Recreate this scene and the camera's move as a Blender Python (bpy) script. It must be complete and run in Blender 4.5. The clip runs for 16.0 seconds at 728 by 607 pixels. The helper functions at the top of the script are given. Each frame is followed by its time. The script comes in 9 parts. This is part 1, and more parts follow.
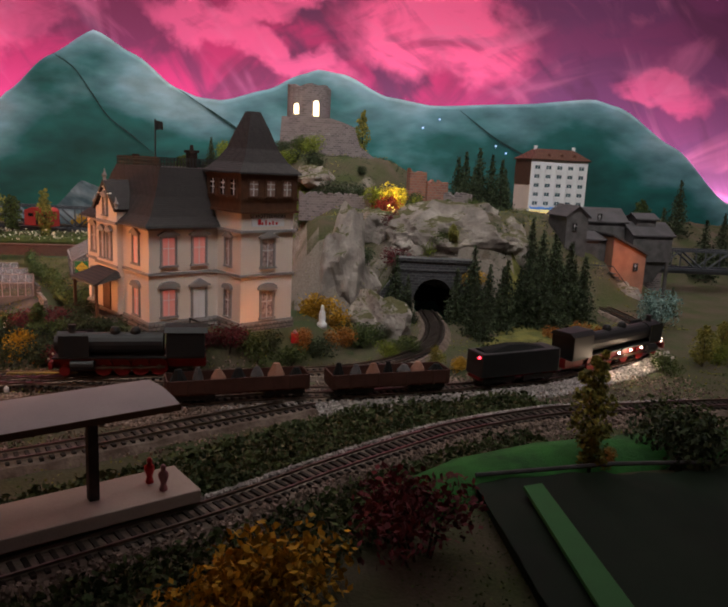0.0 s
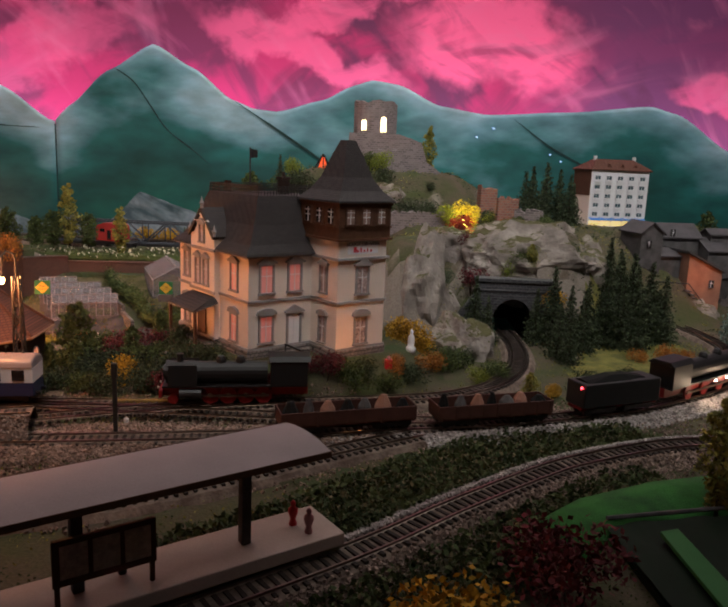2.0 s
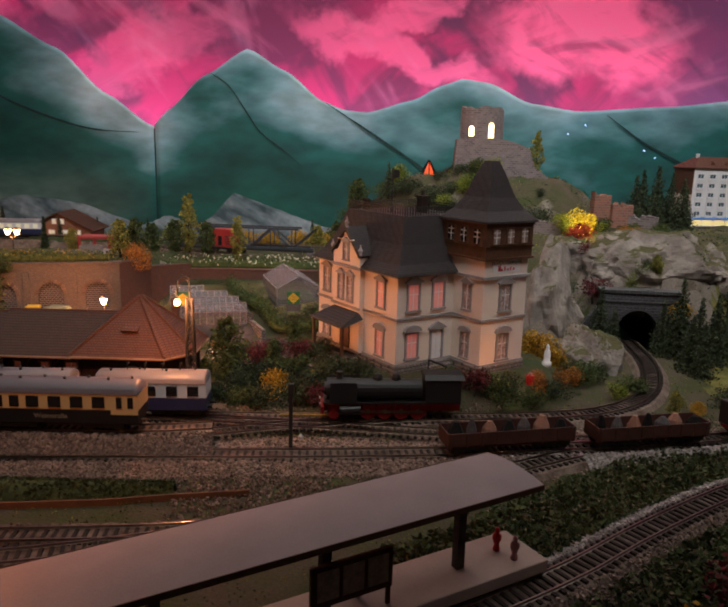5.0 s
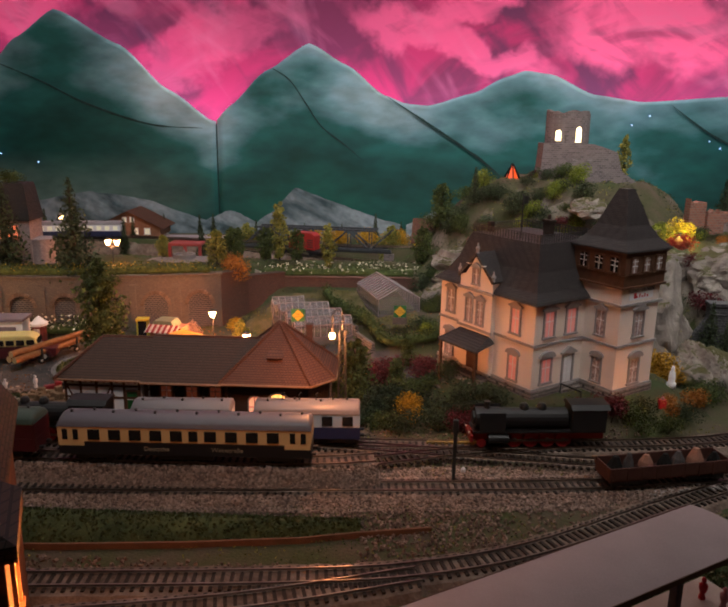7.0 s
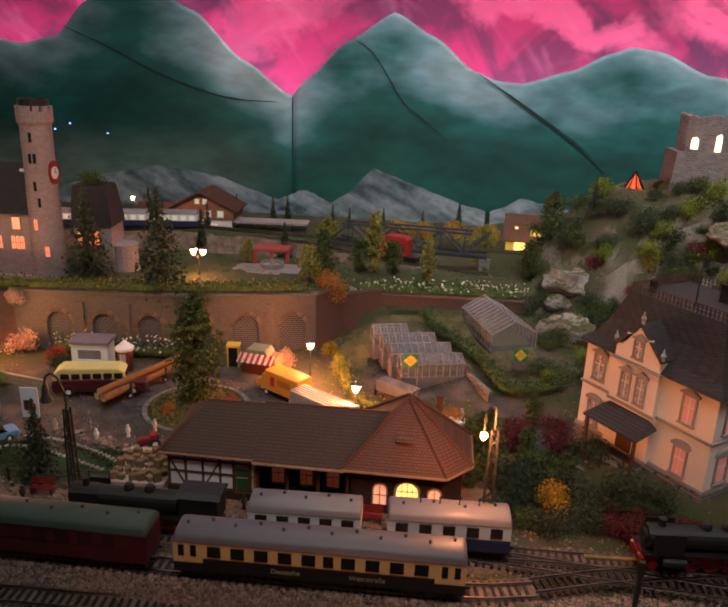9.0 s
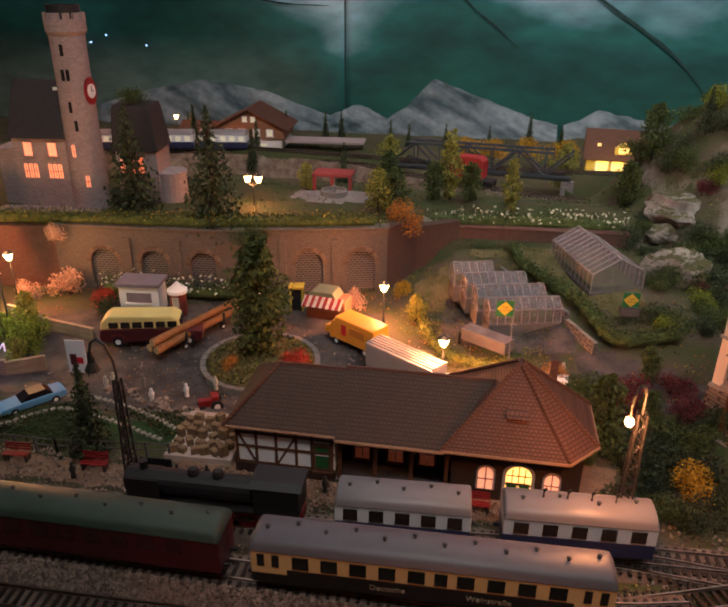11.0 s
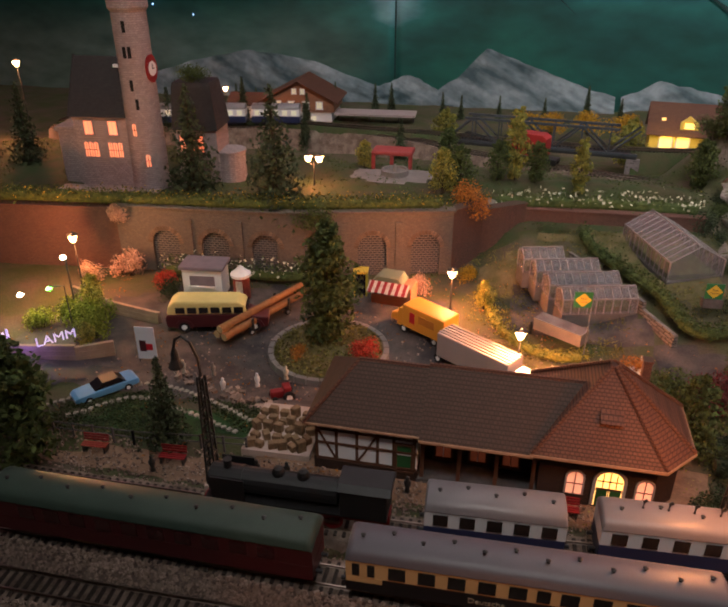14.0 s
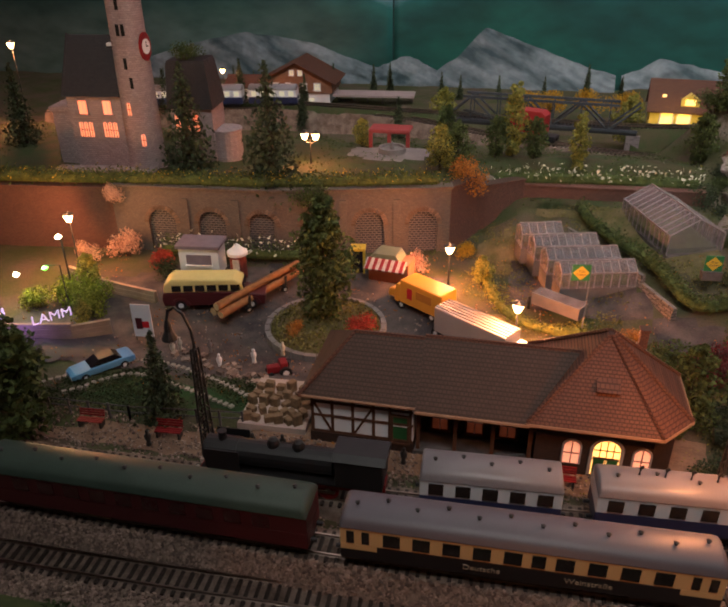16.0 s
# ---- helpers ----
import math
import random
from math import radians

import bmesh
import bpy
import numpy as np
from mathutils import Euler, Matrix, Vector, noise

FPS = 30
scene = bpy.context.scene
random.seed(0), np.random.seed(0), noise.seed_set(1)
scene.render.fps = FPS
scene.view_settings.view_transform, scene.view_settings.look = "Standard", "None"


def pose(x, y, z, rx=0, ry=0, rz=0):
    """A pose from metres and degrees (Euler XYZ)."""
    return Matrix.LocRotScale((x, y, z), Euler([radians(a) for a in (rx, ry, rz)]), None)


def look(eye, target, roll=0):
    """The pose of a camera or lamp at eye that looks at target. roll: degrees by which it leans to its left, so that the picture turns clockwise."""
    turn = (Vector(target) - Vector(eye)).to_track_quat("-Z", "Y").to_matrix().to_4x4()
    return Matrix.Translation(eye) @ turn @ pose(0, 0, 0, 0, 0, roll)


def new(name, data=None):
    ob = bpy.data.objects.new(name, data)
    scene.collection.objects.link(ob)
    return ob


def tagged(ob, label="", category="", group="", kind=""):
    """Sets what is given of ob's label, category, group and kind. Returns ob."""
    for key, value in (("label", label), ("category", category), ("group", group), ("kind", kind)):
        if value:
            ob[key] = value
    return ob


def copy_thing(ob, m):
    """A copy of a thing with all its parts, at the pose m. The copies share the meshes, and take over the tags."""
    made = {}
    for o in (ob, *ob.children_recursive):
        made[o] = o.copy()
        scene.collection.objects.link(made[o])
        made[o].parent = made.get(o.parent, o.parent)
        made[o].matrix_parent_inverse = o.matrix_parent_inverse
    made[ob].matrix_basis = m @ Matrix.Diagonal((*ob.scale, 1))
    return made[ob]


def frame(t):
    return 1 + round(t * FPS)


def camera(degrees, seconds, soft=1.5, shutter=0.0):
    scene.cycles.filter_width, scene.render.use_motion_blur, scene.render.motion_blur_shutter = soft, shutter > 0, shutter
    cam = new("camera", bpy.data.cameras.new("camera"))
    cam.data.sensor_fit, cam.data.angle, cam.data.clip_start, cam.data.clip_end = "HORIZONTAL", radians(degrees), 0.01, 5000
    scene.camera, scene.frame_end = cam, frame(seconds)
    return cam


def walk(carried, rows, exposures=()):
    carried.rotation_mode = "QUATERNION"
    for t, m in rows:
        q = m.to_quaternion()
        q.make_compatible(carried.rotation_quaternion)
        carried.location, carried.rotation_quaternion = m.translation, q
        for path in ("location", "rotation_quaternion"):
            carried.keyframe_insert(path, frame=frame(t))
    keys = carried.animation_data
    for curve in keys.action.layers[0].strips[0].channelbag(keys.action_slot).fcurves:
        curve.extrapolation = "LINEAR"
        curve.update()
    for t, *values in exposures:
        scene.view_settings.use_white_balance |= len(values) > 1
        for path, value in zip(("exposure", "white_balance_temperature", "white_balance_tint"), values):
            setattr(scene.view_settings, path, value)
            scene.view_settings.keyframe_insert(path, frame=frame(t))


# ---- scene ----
cam = camera(54.4, 16.0, soft=2.2)
METRES, EYE, TILT, LEAN, TURN = 0.8666, 0.2184, 0.0, 0.0, -6.8
ROWS = [
    (0.0, 0.0, 0.0, 0.0, 0.52, -10.96, -2.67),
    (0.5, -0.0101, -0.0032, 0.0012, 1.0, -10.92, -2.62),
    (1.0, -0.0296, -0.0033, 0.0128, 1.63, -11.03, -2.48),
    (1.5, -0.0569, 0.0112, 0.0161, 2.44, -11.26, -2.23),
    (2.0, -0.0796, -0.002, 0.03, 3.1, -11.02, -2.3),
    (2.5, -0.0718, -0.0053, 0.0231, 3.53, -10.73, -2.62),
    (3.0, -0.0788, -0.0048, 0.0212, 4.24, -10.61, -2.72),
    (3.5, -0.1136, -0.0225, 0.0383, 5.48, -10.71, -2.5),
    (6.0, -0.2485, -0.0392, 0.0815, 8.58, -13.57, -0.94),
    (6.5, -0.2982, -0.0421, 0.1014, 8.96, -14.1, -0.82),
    (7.0, -0.3387, -0.0614, 0.1355, 9.4, -14.1, -0.84),
    (7.5, -0.3643, -0.0903, 0.1531, 10.11, -13.94, -1.02),
    (8.0, -0.3845, -0.0972, 0.1397, 11.25, -14.22, -1.27),
    (8.5, -0.4342, -0.0285, 0.2049, 12.49, -15.76, -1.65),
    (9.0, -0.4853, 0.0781, 0.2403, 13.45, -18.35, -1.96),
    (9.5, -0.5276, 0.1689, 0.232, 14.53, -20.62, -1.87),
    (10.0, -0.558, 0.199, 0.2303, 15.46, -22.51, -1.38),
    (12.5, -0.5924, 0.2175, 0.2044, 17.5, -27.16, 0.17),
    (13.0, -0.6117, 0.2268, 0.2143, 18.06, -27.51, 0.25),
    (13.5, -0.6235, 0.2305, 0.2335, 18.63, -27.74, 0.14),
    (14.0, -0.6359, 0.2252, 0.2354, 19.06, -27.85, 0.04),
    (14.5, -0.6375, 0.226, 0.235, 19.29, -27.88, -0.09),
    (15.0, -0.6418, 0.2228, 0.2391, 19.48, -28.05, -0.09),
    (15.5, -0.6413, 0.2231, 0.2306, 19.33, -28.45, 0.19),
    (16.0, -0.6272, 0.2246, 0.2188, 19.01, -28.82, 0.64),
]
walk(cam, [(t, pose(0, 0, EYE, TILT, LEAN, TURN) @ pose(METRES * x, METRES * y, METRES * z, 90 + pitch, roll, yaw)) for t, x, y, z, yaw, pitch, roll in ROWS])

# ---------------------------------------------------------------- builders (all sizes below in centimetres)
CM = 0.01
RND = random.Random(7)


class Geo:
    """Collects vertices and faces in centimetres."""

    def __init__(self):
        self.v, self.f = [], []

    def add(self, verts, faces):
        n = len(self.v)
        self.v += [tuple(p) for p in verts]
        self.f += [tuple(i + n for i in q) for q in faces]
        return self

    def box(self, x0, x1, y0, y1, z0, z1, m=None):
        vs = [(x0, y0, z0), (x1, y0, z0), (x1, y1, z0), (x0, y1, z0), (x0, y0, z1), (x1, y0, z1), (x1, y1, z1), (x0, y1, z1)]
        if m is not None:
            vs = [m @ Vector(p) for p in vs]
        return self.add(vs, [(0, 3, 2, 1), (4, 5, 6, 7), (0, 1, 5, 4), (1, 2, 6, 5), (2, 3, 7, 6), (3, 0, 4, 7)])

    def tube(self, pts, r, n=8, r1=None):
        """A tube along points; tapers to r1."""
        pts = [Vector(p) for p in pts]
        r1 = r if r1 is None else r1
        rings = []
        for i, p in enumerate(pts):
            d = (pts[min(i + 1, len(pts) - 1)] - pts[max(i - 1, 0)]).normalized()
            a = d.orthogonal().normalized() if abs(d.z) > 0.99 else d.cross(Vector((0, 0, 1))).normalized()
            b = d.cross(a)
            k = r + (r1 - r) * i / max(1, len(pts) - 1)
            rings.append([p + (a * math.cos(2 * math.pi * j / n) + b * math.sin(2 * math.pi * j / n)) * k for j in range(n)])
        base = len(self.v)
        self.v += [tuple(q) for ring in rings for q in ring]
        for i in range(len(rings) - 1):
            for j in range(n):
                a, b = base + i * n + j, base + i * n + (j + 1) % n
                self.f.append((a, b, b + n, a + n))
        self.f.append(tuple(base + j for j in reversed(range(n))))
        self.f.append(tuple(base + (len(rings) - 1) * n + j for j in range(n)))
        return self

    def loft(self, rings, closed=True, caps=True):
        """Skins a list of equally long rings."""
        n, base = len(rings[0]), len(self.v)
        self.v += [tuple(q) for ring in rings for q in ring]
        for i in range(len(rings) - 1):
            for j in range(n if closed else n - 1):
                a, b = base + i * n + j, base + i * n + (j + 1) % n
                self.f.append((a, b, b + n, a + n))
        if caps:
            self.f.append(tuple(base + j for j in reversed(range(n))))
            self.f.append(tuple(base + (len(rings) - 1) * n + j for j in range(n)))
        return self

    def prism(self, poly, a0, a1, axis="z"):
        """Extrudes a 2D outline along an axis."""
        def put(u, w, a):
            return {"z": (u, w, a), "y": (u, a, w), "x": (a, u, w)}[axis]
        return self.loft([[put(u, w, a0) for u, w in poly], [put(u, w, a1) for u, w in poly]])

    def lathe(self, profile, n=14, at=(0, 0, 0)):
        return self.loft([[(at[0] + r * math.cos(2 * math.pi * j / n), at[1] + r * math.sin(2 * math.pi * j / n), at[2] + z) for j in range(n)] for r, z in profile])

    def leaf(self, p, s, rnd):
        """One small random leaf."""
        a = Vector((rnd.gauss(0, 1), rnd.gauss(0, 1), rnd.gauss(0, 1))).normalized()
        b = a.orthogonal().normalized()
        b = (b * math.cos(rnd.random() * 6.3) + a.cross(b) * math.sin(rnd.random() * 6.3)) * s * rnd.uniform(0.5, 1.0)
        a = a * s
        p = Vector(p)
        return self.add([p - a * 0.5, p + b * 0.4, p + a * 0.6, p - b * 0.4 + a * 0.1], [(0, 1, 2, 3)])

    def move(self, m):
        self.v = [tuple(m @ Vector(p)) for p in self.v]
        return self


def mesh_of(name, g, material, smooth=False):
    me = bpy.data.meshes.new(name)
    me.from_pydata([(x * CM, y * CM, z * CM) for x, y, z in g.v], [], g.f)
    me.update()
    b = bmesh.new()
    b.from_mesh(me)
    bmesh.ops.recalc_face_normals(b, faces=b.faces[:]) if len(b.faces) < 9000 else None
    b.to_mesh(me)
    b.free()
    me.materials.append(material)
    if smooth:
        me.shade_smooth()
    return me


def part(name, g, material, parent=None, label="", bevel=0.0, smooth=False):
    ob = new(name, g if isinstance(g, bpy.types.Mesh) else mesh_of(name, g, material, smooth))
    if parent is not None:
        ob.parent = parent
    if bevel:
        mod = ob.modifiers.new("edge", "BEVEL")
        mod.width, mod.segments, mod.limit_method = bevel * CM, 2, "ANGLE"
    return tagged(ob, label)


def thing(name, label, category, at=(0, 0, 0), turn=0, group="", kind=""):
    ob = new(name)
    ob.empty_display_size = 0.01
    ob.matrix_basis = pose(at[0] * CM, at[1] * CM, at[2] * CM, 0, 0, turn)
    return tagged(ob, label, category, group, kind)


def place(x, y, z, turn=0, s=1.0):
    return pose(x * CM, y * CM, z * CM, 0, 0, turn) @ Matrix.Diagonal((s, s, s, 1))


# ---------------------------------------------------------------- materials
def mat(name, col, rough=0.8, var=0.25, scale=120, bump=0.15, metal=0.0, col2=None, fine=900, island=0.0, spec=0.3):
    """A painted or natural surface: colour varied at two scales, with fine relief."""
    m = bpy.data.materials.new(name)
    m.use_nodes = True
    nt = m.node_tree
    N, L = nt.nodes, nt.links
    bs = N["Principled BSDF"]
    geo = N.new("ShaderNodeNewGeometry")
    n1, n2 = N.new("ShaderNodeTexNoise"), N.new("ShaderNodeTexNoise")
    n1.inputs["Scale"].default_value, n1.inputs["Detail"].default_value = scale, 5
    n2.inputs["Scale"].default_value, n2.inputs["Detail"].default_value = fine, 3
    L.new(geo.outputs["Position"], n1.inputs["Vector"])
    L.new(geo.outputs["Position"], n2.inputs["Vector"])
    mix = N.new("ShaderNodeMix")
    mix.data_type = "RGBA"
    c2 = col2 or tuple(c * (1 - var) for c in col)
    mix.inputs["A"].default_value, mix.inputs["B"].default_value = (*col, 1), (*c2, 1)
    ramp = N.new("ShaderNodeMapRange")
    ramp.inputs["From Min"].default_value, ramp.inputs["From Max"].default_value = 0.35, 0.65
    L.new(n1.outputs["Fac"], ramp.inputs["Value"])
    L.new(ramp.outputs["Result"], mix.inputs["Factor"])
    hsv = N.new("ShaderNodeHueSaturation")
    vr = N.new("ShaderNodeMapRange")
    vr.inputs["To Min"].default_value, vr.inputs["To Max"].default_value = 1 - var, 1 + var
    L.new(n2.outputs["Fac"], vr.inputs["Value"])
    out = vr.outputs["Result"]
    if island:
        ir = N.new("ShaderNodeMapRange")
        ir.inputs["To Min"].default_value, ir.inputs["To Max"].default_value = 1 - island, 1 + island
        L.new(geo.outputs["Random Per Island"], ir.inputs["Value"])
        mul = N.new("ShaderNodeMath")
        mul.operation = "MULTIPLY"
        L.new(out, mul.inputs[0])
        L.new(ir.outputs["Result"], mul.inputs[1])
        out = mul.outputs[0]
    L.new(out, hsv.inputs["Value"])
    L.new(mix.outputs["Result"], hsv.inputs["Color"])
    L.new(hsv.outputs["Color"], bs.inputs["Base Color"])
    bs.inputs["Roughness"].default_value, bs.inputs["Metallic"].default_value = rough, metal
    bs.inputs["Specular IOR Level"].default_value = spec
    if bump:
        bp = N.new("ShaderNodeBump")
        bp.inputs["Strength"].default_value, bp.inputs["Distance"].default_value = bump, 0.001
        L.new(n2.outputs["Fac"], bp.inputs["Height"])
        L.new(bp.outputs["Normal"], bs.inputs["Normal"])
    return m


def mat_brick(name, c1, c2, mortar, w=0.32, h=0.13, rough=0.85, gap=0.02, bump=0.5, flat=False):
    """Small courses of brick, stone or tile (w, h in cm) running on walls; flat: on roofs and ground."""
    m = mat(name, c1, rough, 0.2, 90)
    nt = m.node_tree
    N, L = nt.nodes, nt.links
    bs = N["Principled BSDF"]
    geo = N.new("ShaderNodeNewGeometry")
    sep, com = N.new("ShaderNodeSeparateXYZ"), N.new("ShaderNodeCombineXYZ")
    L.new(geo.outputs["Position"], sep.inputs[0])
    add = N.new("ShaderNodeMath")
    add.operation = "ADD"
    L.new(sep.outputs["X"], add.inputs[0])
    L.new(sep.outputs["Y"], add.inputs[1])
    L.new(sep.outputs["X"] if flat else add.outputs[0], com.inputs["X"])
    L.new(sep.outputs["Z"], com.inputs["Y"])
    br = N.new("ShaderNodeTexBrick")
    br.inputs["Scale"].default_value = 1
    br.inputs["Brick Width"].default_value, br.inputs["Row Height"].default_value = w * CM, h * CM
    br.inputs["Mortar Size"].default_value, br.inputs["Mortar Smooth"].default_value = gap * CM, 0.3
    br.inputs["Color1"].default_value, br.inputs["Color2"].default_value, br.inputs["Mortar"].default_value = (*c1, 1), (*c2, 1), (*mortar, 1)
    L.new(com.outputs[0], br.inputs["Vector"])
    hsv = next(n for n in N if n.type == "HUE_SAT")
    L.new(br.outputs["Color"], hsv.inputs["Color"])
    bp = next(n for n in N if n.type == "BUMP")
    bp.invert = True
    bp.inputs["Strength"].default_value, bp.inputs["Distance"].default_value = bump, 0.0006
    L.new(br.outputs["Fac"], bp.inputs["Height"])
    return m


def mat_glow(name, col, power, base=(0.8, 0.75, 0.6)):
    """A lit window, bulb or flame."""
    m = bpy.data.materials.new(name)
    m.use_nodes = True
    N, L = m.node_tree.nodes, m.node_tree.links
    bs = N["Principled BSDF"]
    bs.inputs["Base Color"].default_value = (*base, 1)
    bs.inputs["Emission Color"].default_value = (*col, 1)
    geo, n = N.new("ShaderNodeNewGeometry"), N.new("ShaderNodeTexNoise")
    n.inputs["Scale"].default_value = 150
    mr = N.new("ShaderNodeMapRange")
    mr.inputs["To Min"].default_value, mr.inputs["To Max"].default_value = power * 0.45, power * 1.5
    L.new(geo.outputs["Position"], n.inputs["Vector"])
    L.new(n.outputs["Fac"], mr.inputs["Value"])
    L.new(mr.outputs["Result"], bs.inputs["Emission Strength"])
    return m


def mat_sky_paint():
    """Broad brush strokes of pink cloud over magenta and dark purple."""
    m = bpy.data.materials.new("sky_paint")
    m.use_nodes = True
    N, L = m.node_tree.nodes, m.node_tree.links
    bs = N["Principled BSDF"]
    bs.inputs["Roughness"].default_value = 0.75
    geo = N.new("ShaderNodeNewGeometry")
    pos = geo.outputs["Position"]

    def strokes(turn, sx, sz, scale, dist, off, lo, hi):
        mp = N.new("ShaderNodeMapping")
        mp.inputs["Rotation"].default_value = (0, radians(turn), 0)
        mp2 = N.new("ShaderNodeMapping")
        mp2.inputs["Scale"].default_value = (sx, 1, sz)
        mp2.inputs["Location"].default_value = (off, 0, off * 0.7)
        n = N.new("ShaderNodeTexNoise")
        n.inputs["Scale"].default_value, n.inputs["Detail"].default_value, n.inputs["Distortion"].default_value = scale, 5, dist
        n.inputs["Roughness"].default_value = 0.5
        r = N.new("ShaderNodeMapRange")
        r.interpolation_type = "SMOOTHSTEP"
        r.inputs["From Min"].default_value, r.inputs["From Max"].default_value = lo, hi
        L.new(pos, mp.inputs[0])
        L.new(mp.outputs[0], mp2.inputs[0])
        L.new(mp2.outputs[0], n.inputs["Vector"])
        L.new(n.outputs["Fac"], r.inputs["Value"])
        return r.outputs[0]

    def math2(op, a, b):
        k = N.new("ShaderNodeMath")
        k.operation = op
        k.use_clamp = True
        for s, v in zip(k.inputs, (a, b)):
            if isinstance(v, (int, float)):
                s.default_value = v
            else:
                L.new(v, s)
        return k.outputs[0]

    def cloud(x, z, rx, rz, turn, wob):
        """A soft-edged cloud painted at x, z (metres)."""
        sub = N.new("ShaderNodeVectorMath")
        sub.operation = "SUBTRACT"
        sub.inputs[1].default_value = (x, 2.48, z)
        L.new(pos, sub.inputs[0])
        n = N.new("ShaderNodeTexNoise")
        n.inputs["Scale"].default_value, n.inputs["Detail"].default_value = 6.5, 9
        L.new(pos, n.inputs["Vector"])
        c = N.new("ShaderNodeVectorMath")
        c.operation = "MULTIPLY_ADD"
        c.inputs[1].default_value = (wob, 0, wob)
        L.new(n.outputs["Color"], c.inputs[0])
        L.new(sub.outputs[0], c.inputs[2])
        mp = N.new("ShaderNodeMapping")
        mp.vector_type = "TEXTURE"
        mp.inputs["Rotation"].default_value = (0, radians(turn), 0)
        mp.inputs["Scale"].default_value = (rx, 1, rz)
        mp.inputs["Location"].default_value = (wob / 2, 0, wob / 2)
        L.new(c.outputs[0], mp.inputs[0])
        d = N.new("ShaderNodeVectorMath")
        d.operation = "LENGTH"
        L.new(mp.outputs[0], d.inputs[0])
        r = N.new("ShaderNodeMapRange")
        r.interpolation_type = "SMOOTHSTEP"
        r.inputs["From Min"].default_value, r.inputs["From Max"].default_value = 1.08, 0.62
        L.new(d.outputs["Value"], r.inputs["Value"])
        return r.outputs[0]

    def over(fac, below, col):
        mix = N.new("ShaderNodeMix")
        mix.data_type = "RGBA"
        mix.inputs["B"].default_value = (*col, 1)
        if isinstance(below, tuple):
            mix.inputs["A"].default_value = (*below, 1)
        else:
            L.new(below, mix.inputs["A"])
        L.new(fac, mix.inputs["Factor"])
        return mix.outputs["Result"]

    c = over(strokes(20, 1.0, 2.2, 2.4, 0.8, 3.1, 0.42, 0.60), (0.15, 0.010, 0.062), (0.40, 0.012, 0.10))
    sep, mr = N.new("ShaderNodeSeparateXYZ"), N.new("ShaderNodeMapRange")
    L.new(pos, sep.inputs[0])
    L.new(sep.outputs["X"], mr.inputs["Value"])
    mr.inputs["From Min"].default_value, mr.inputs["From Max"].default_value = 0.55, 0.95
    mr.inputs["To Max"].default_value = 0.85
    c = over(mr.outputs[0], c, (0.12, 0.026, 0.10))
    mz = N.new("ShaderNodeMapRange")
    L.new(sep.outputs["Z"], mz.inputs["Value"])
    mz.inputs["From Min"].default_value, mz.inputs["From Max"].default_value = 0.72, 1.0
    mz.inputs["To Max"].default_value = 0.6
    c = over(mz.outputs[0], c, (0.13, 0.022, 0.10))
    c = over(math2("MULTIPLY", strokes(-50, 1.0, 3.0, 2.2, 0.7, 5.0, 0.50, 0.62), 0.75), c, (0.085, 0.012, 0.06))
    # brush grain inside the clouds, drawn out along two stroke directions
    grain = strokes(14, 1.0, 4.0, 3.4, 1.2, 1.3, 0.30, 0.62)
    wisp = strokes(-30, 1.0, 3.4, 3.0, 1.4, 6.2, 0.34, 0.60)
    body = math2("ADD", math2("MULTIPLY", grain, 0.55), math2("MULTIPLY", wisp, 0.50))
    for args, k in (((0.50, 0.66, 0.36, 0.17, 6, 0.30), 1.0), ((-0.10, 0.60, 0.40, 0.075, 20, 0.30), 0.7), ((-0.86, 0.66, 0.24, 0.10, -12, 0.34), 0.35),
                    ((-1.05, 0.55, 0.32, 0.10, -35, 0.34), 0.35), ((0.05, 0.80, 0.38, 0.07, -18, 0.30), 0.8), ((-1.75, 0.75, 0.4, 0.12, 15, 0.34), 0.8), ((1.32, 0.52, 0.20, 0.07, 10, 0.24), 0.6)):
        c = over(math2("MULTIPLY", math2("MULTIPLY", cloud(*args), math2("ADD", body, 0.30)), k), c, (0.80, 0.10, 0.25))
    c = over(math2("MULTIPLY", strokes(-34, 1.0, 3.0, 1.9, 1.2, 1.7, 0.54, 0.78), 0.55), c, (0.62, 0.14, 0.26))
    c = over(math2("MULTIPLY", strokes(24, 0.8, 3.0, 1.7, 1.2, 8.7, 0.55, 0.80), 0.5), c, (0.62, 0.16, 0.29))
    c = over(math2("MULTIPLY", strokes(-62, 1.0, 3.6, 1.9, 0.9, 4.4, 0.55, 0.80), 0.45), c, (0.60, 0.17, 0.30))
    L.new(c, bs.inputs["Base Color"])
    return m


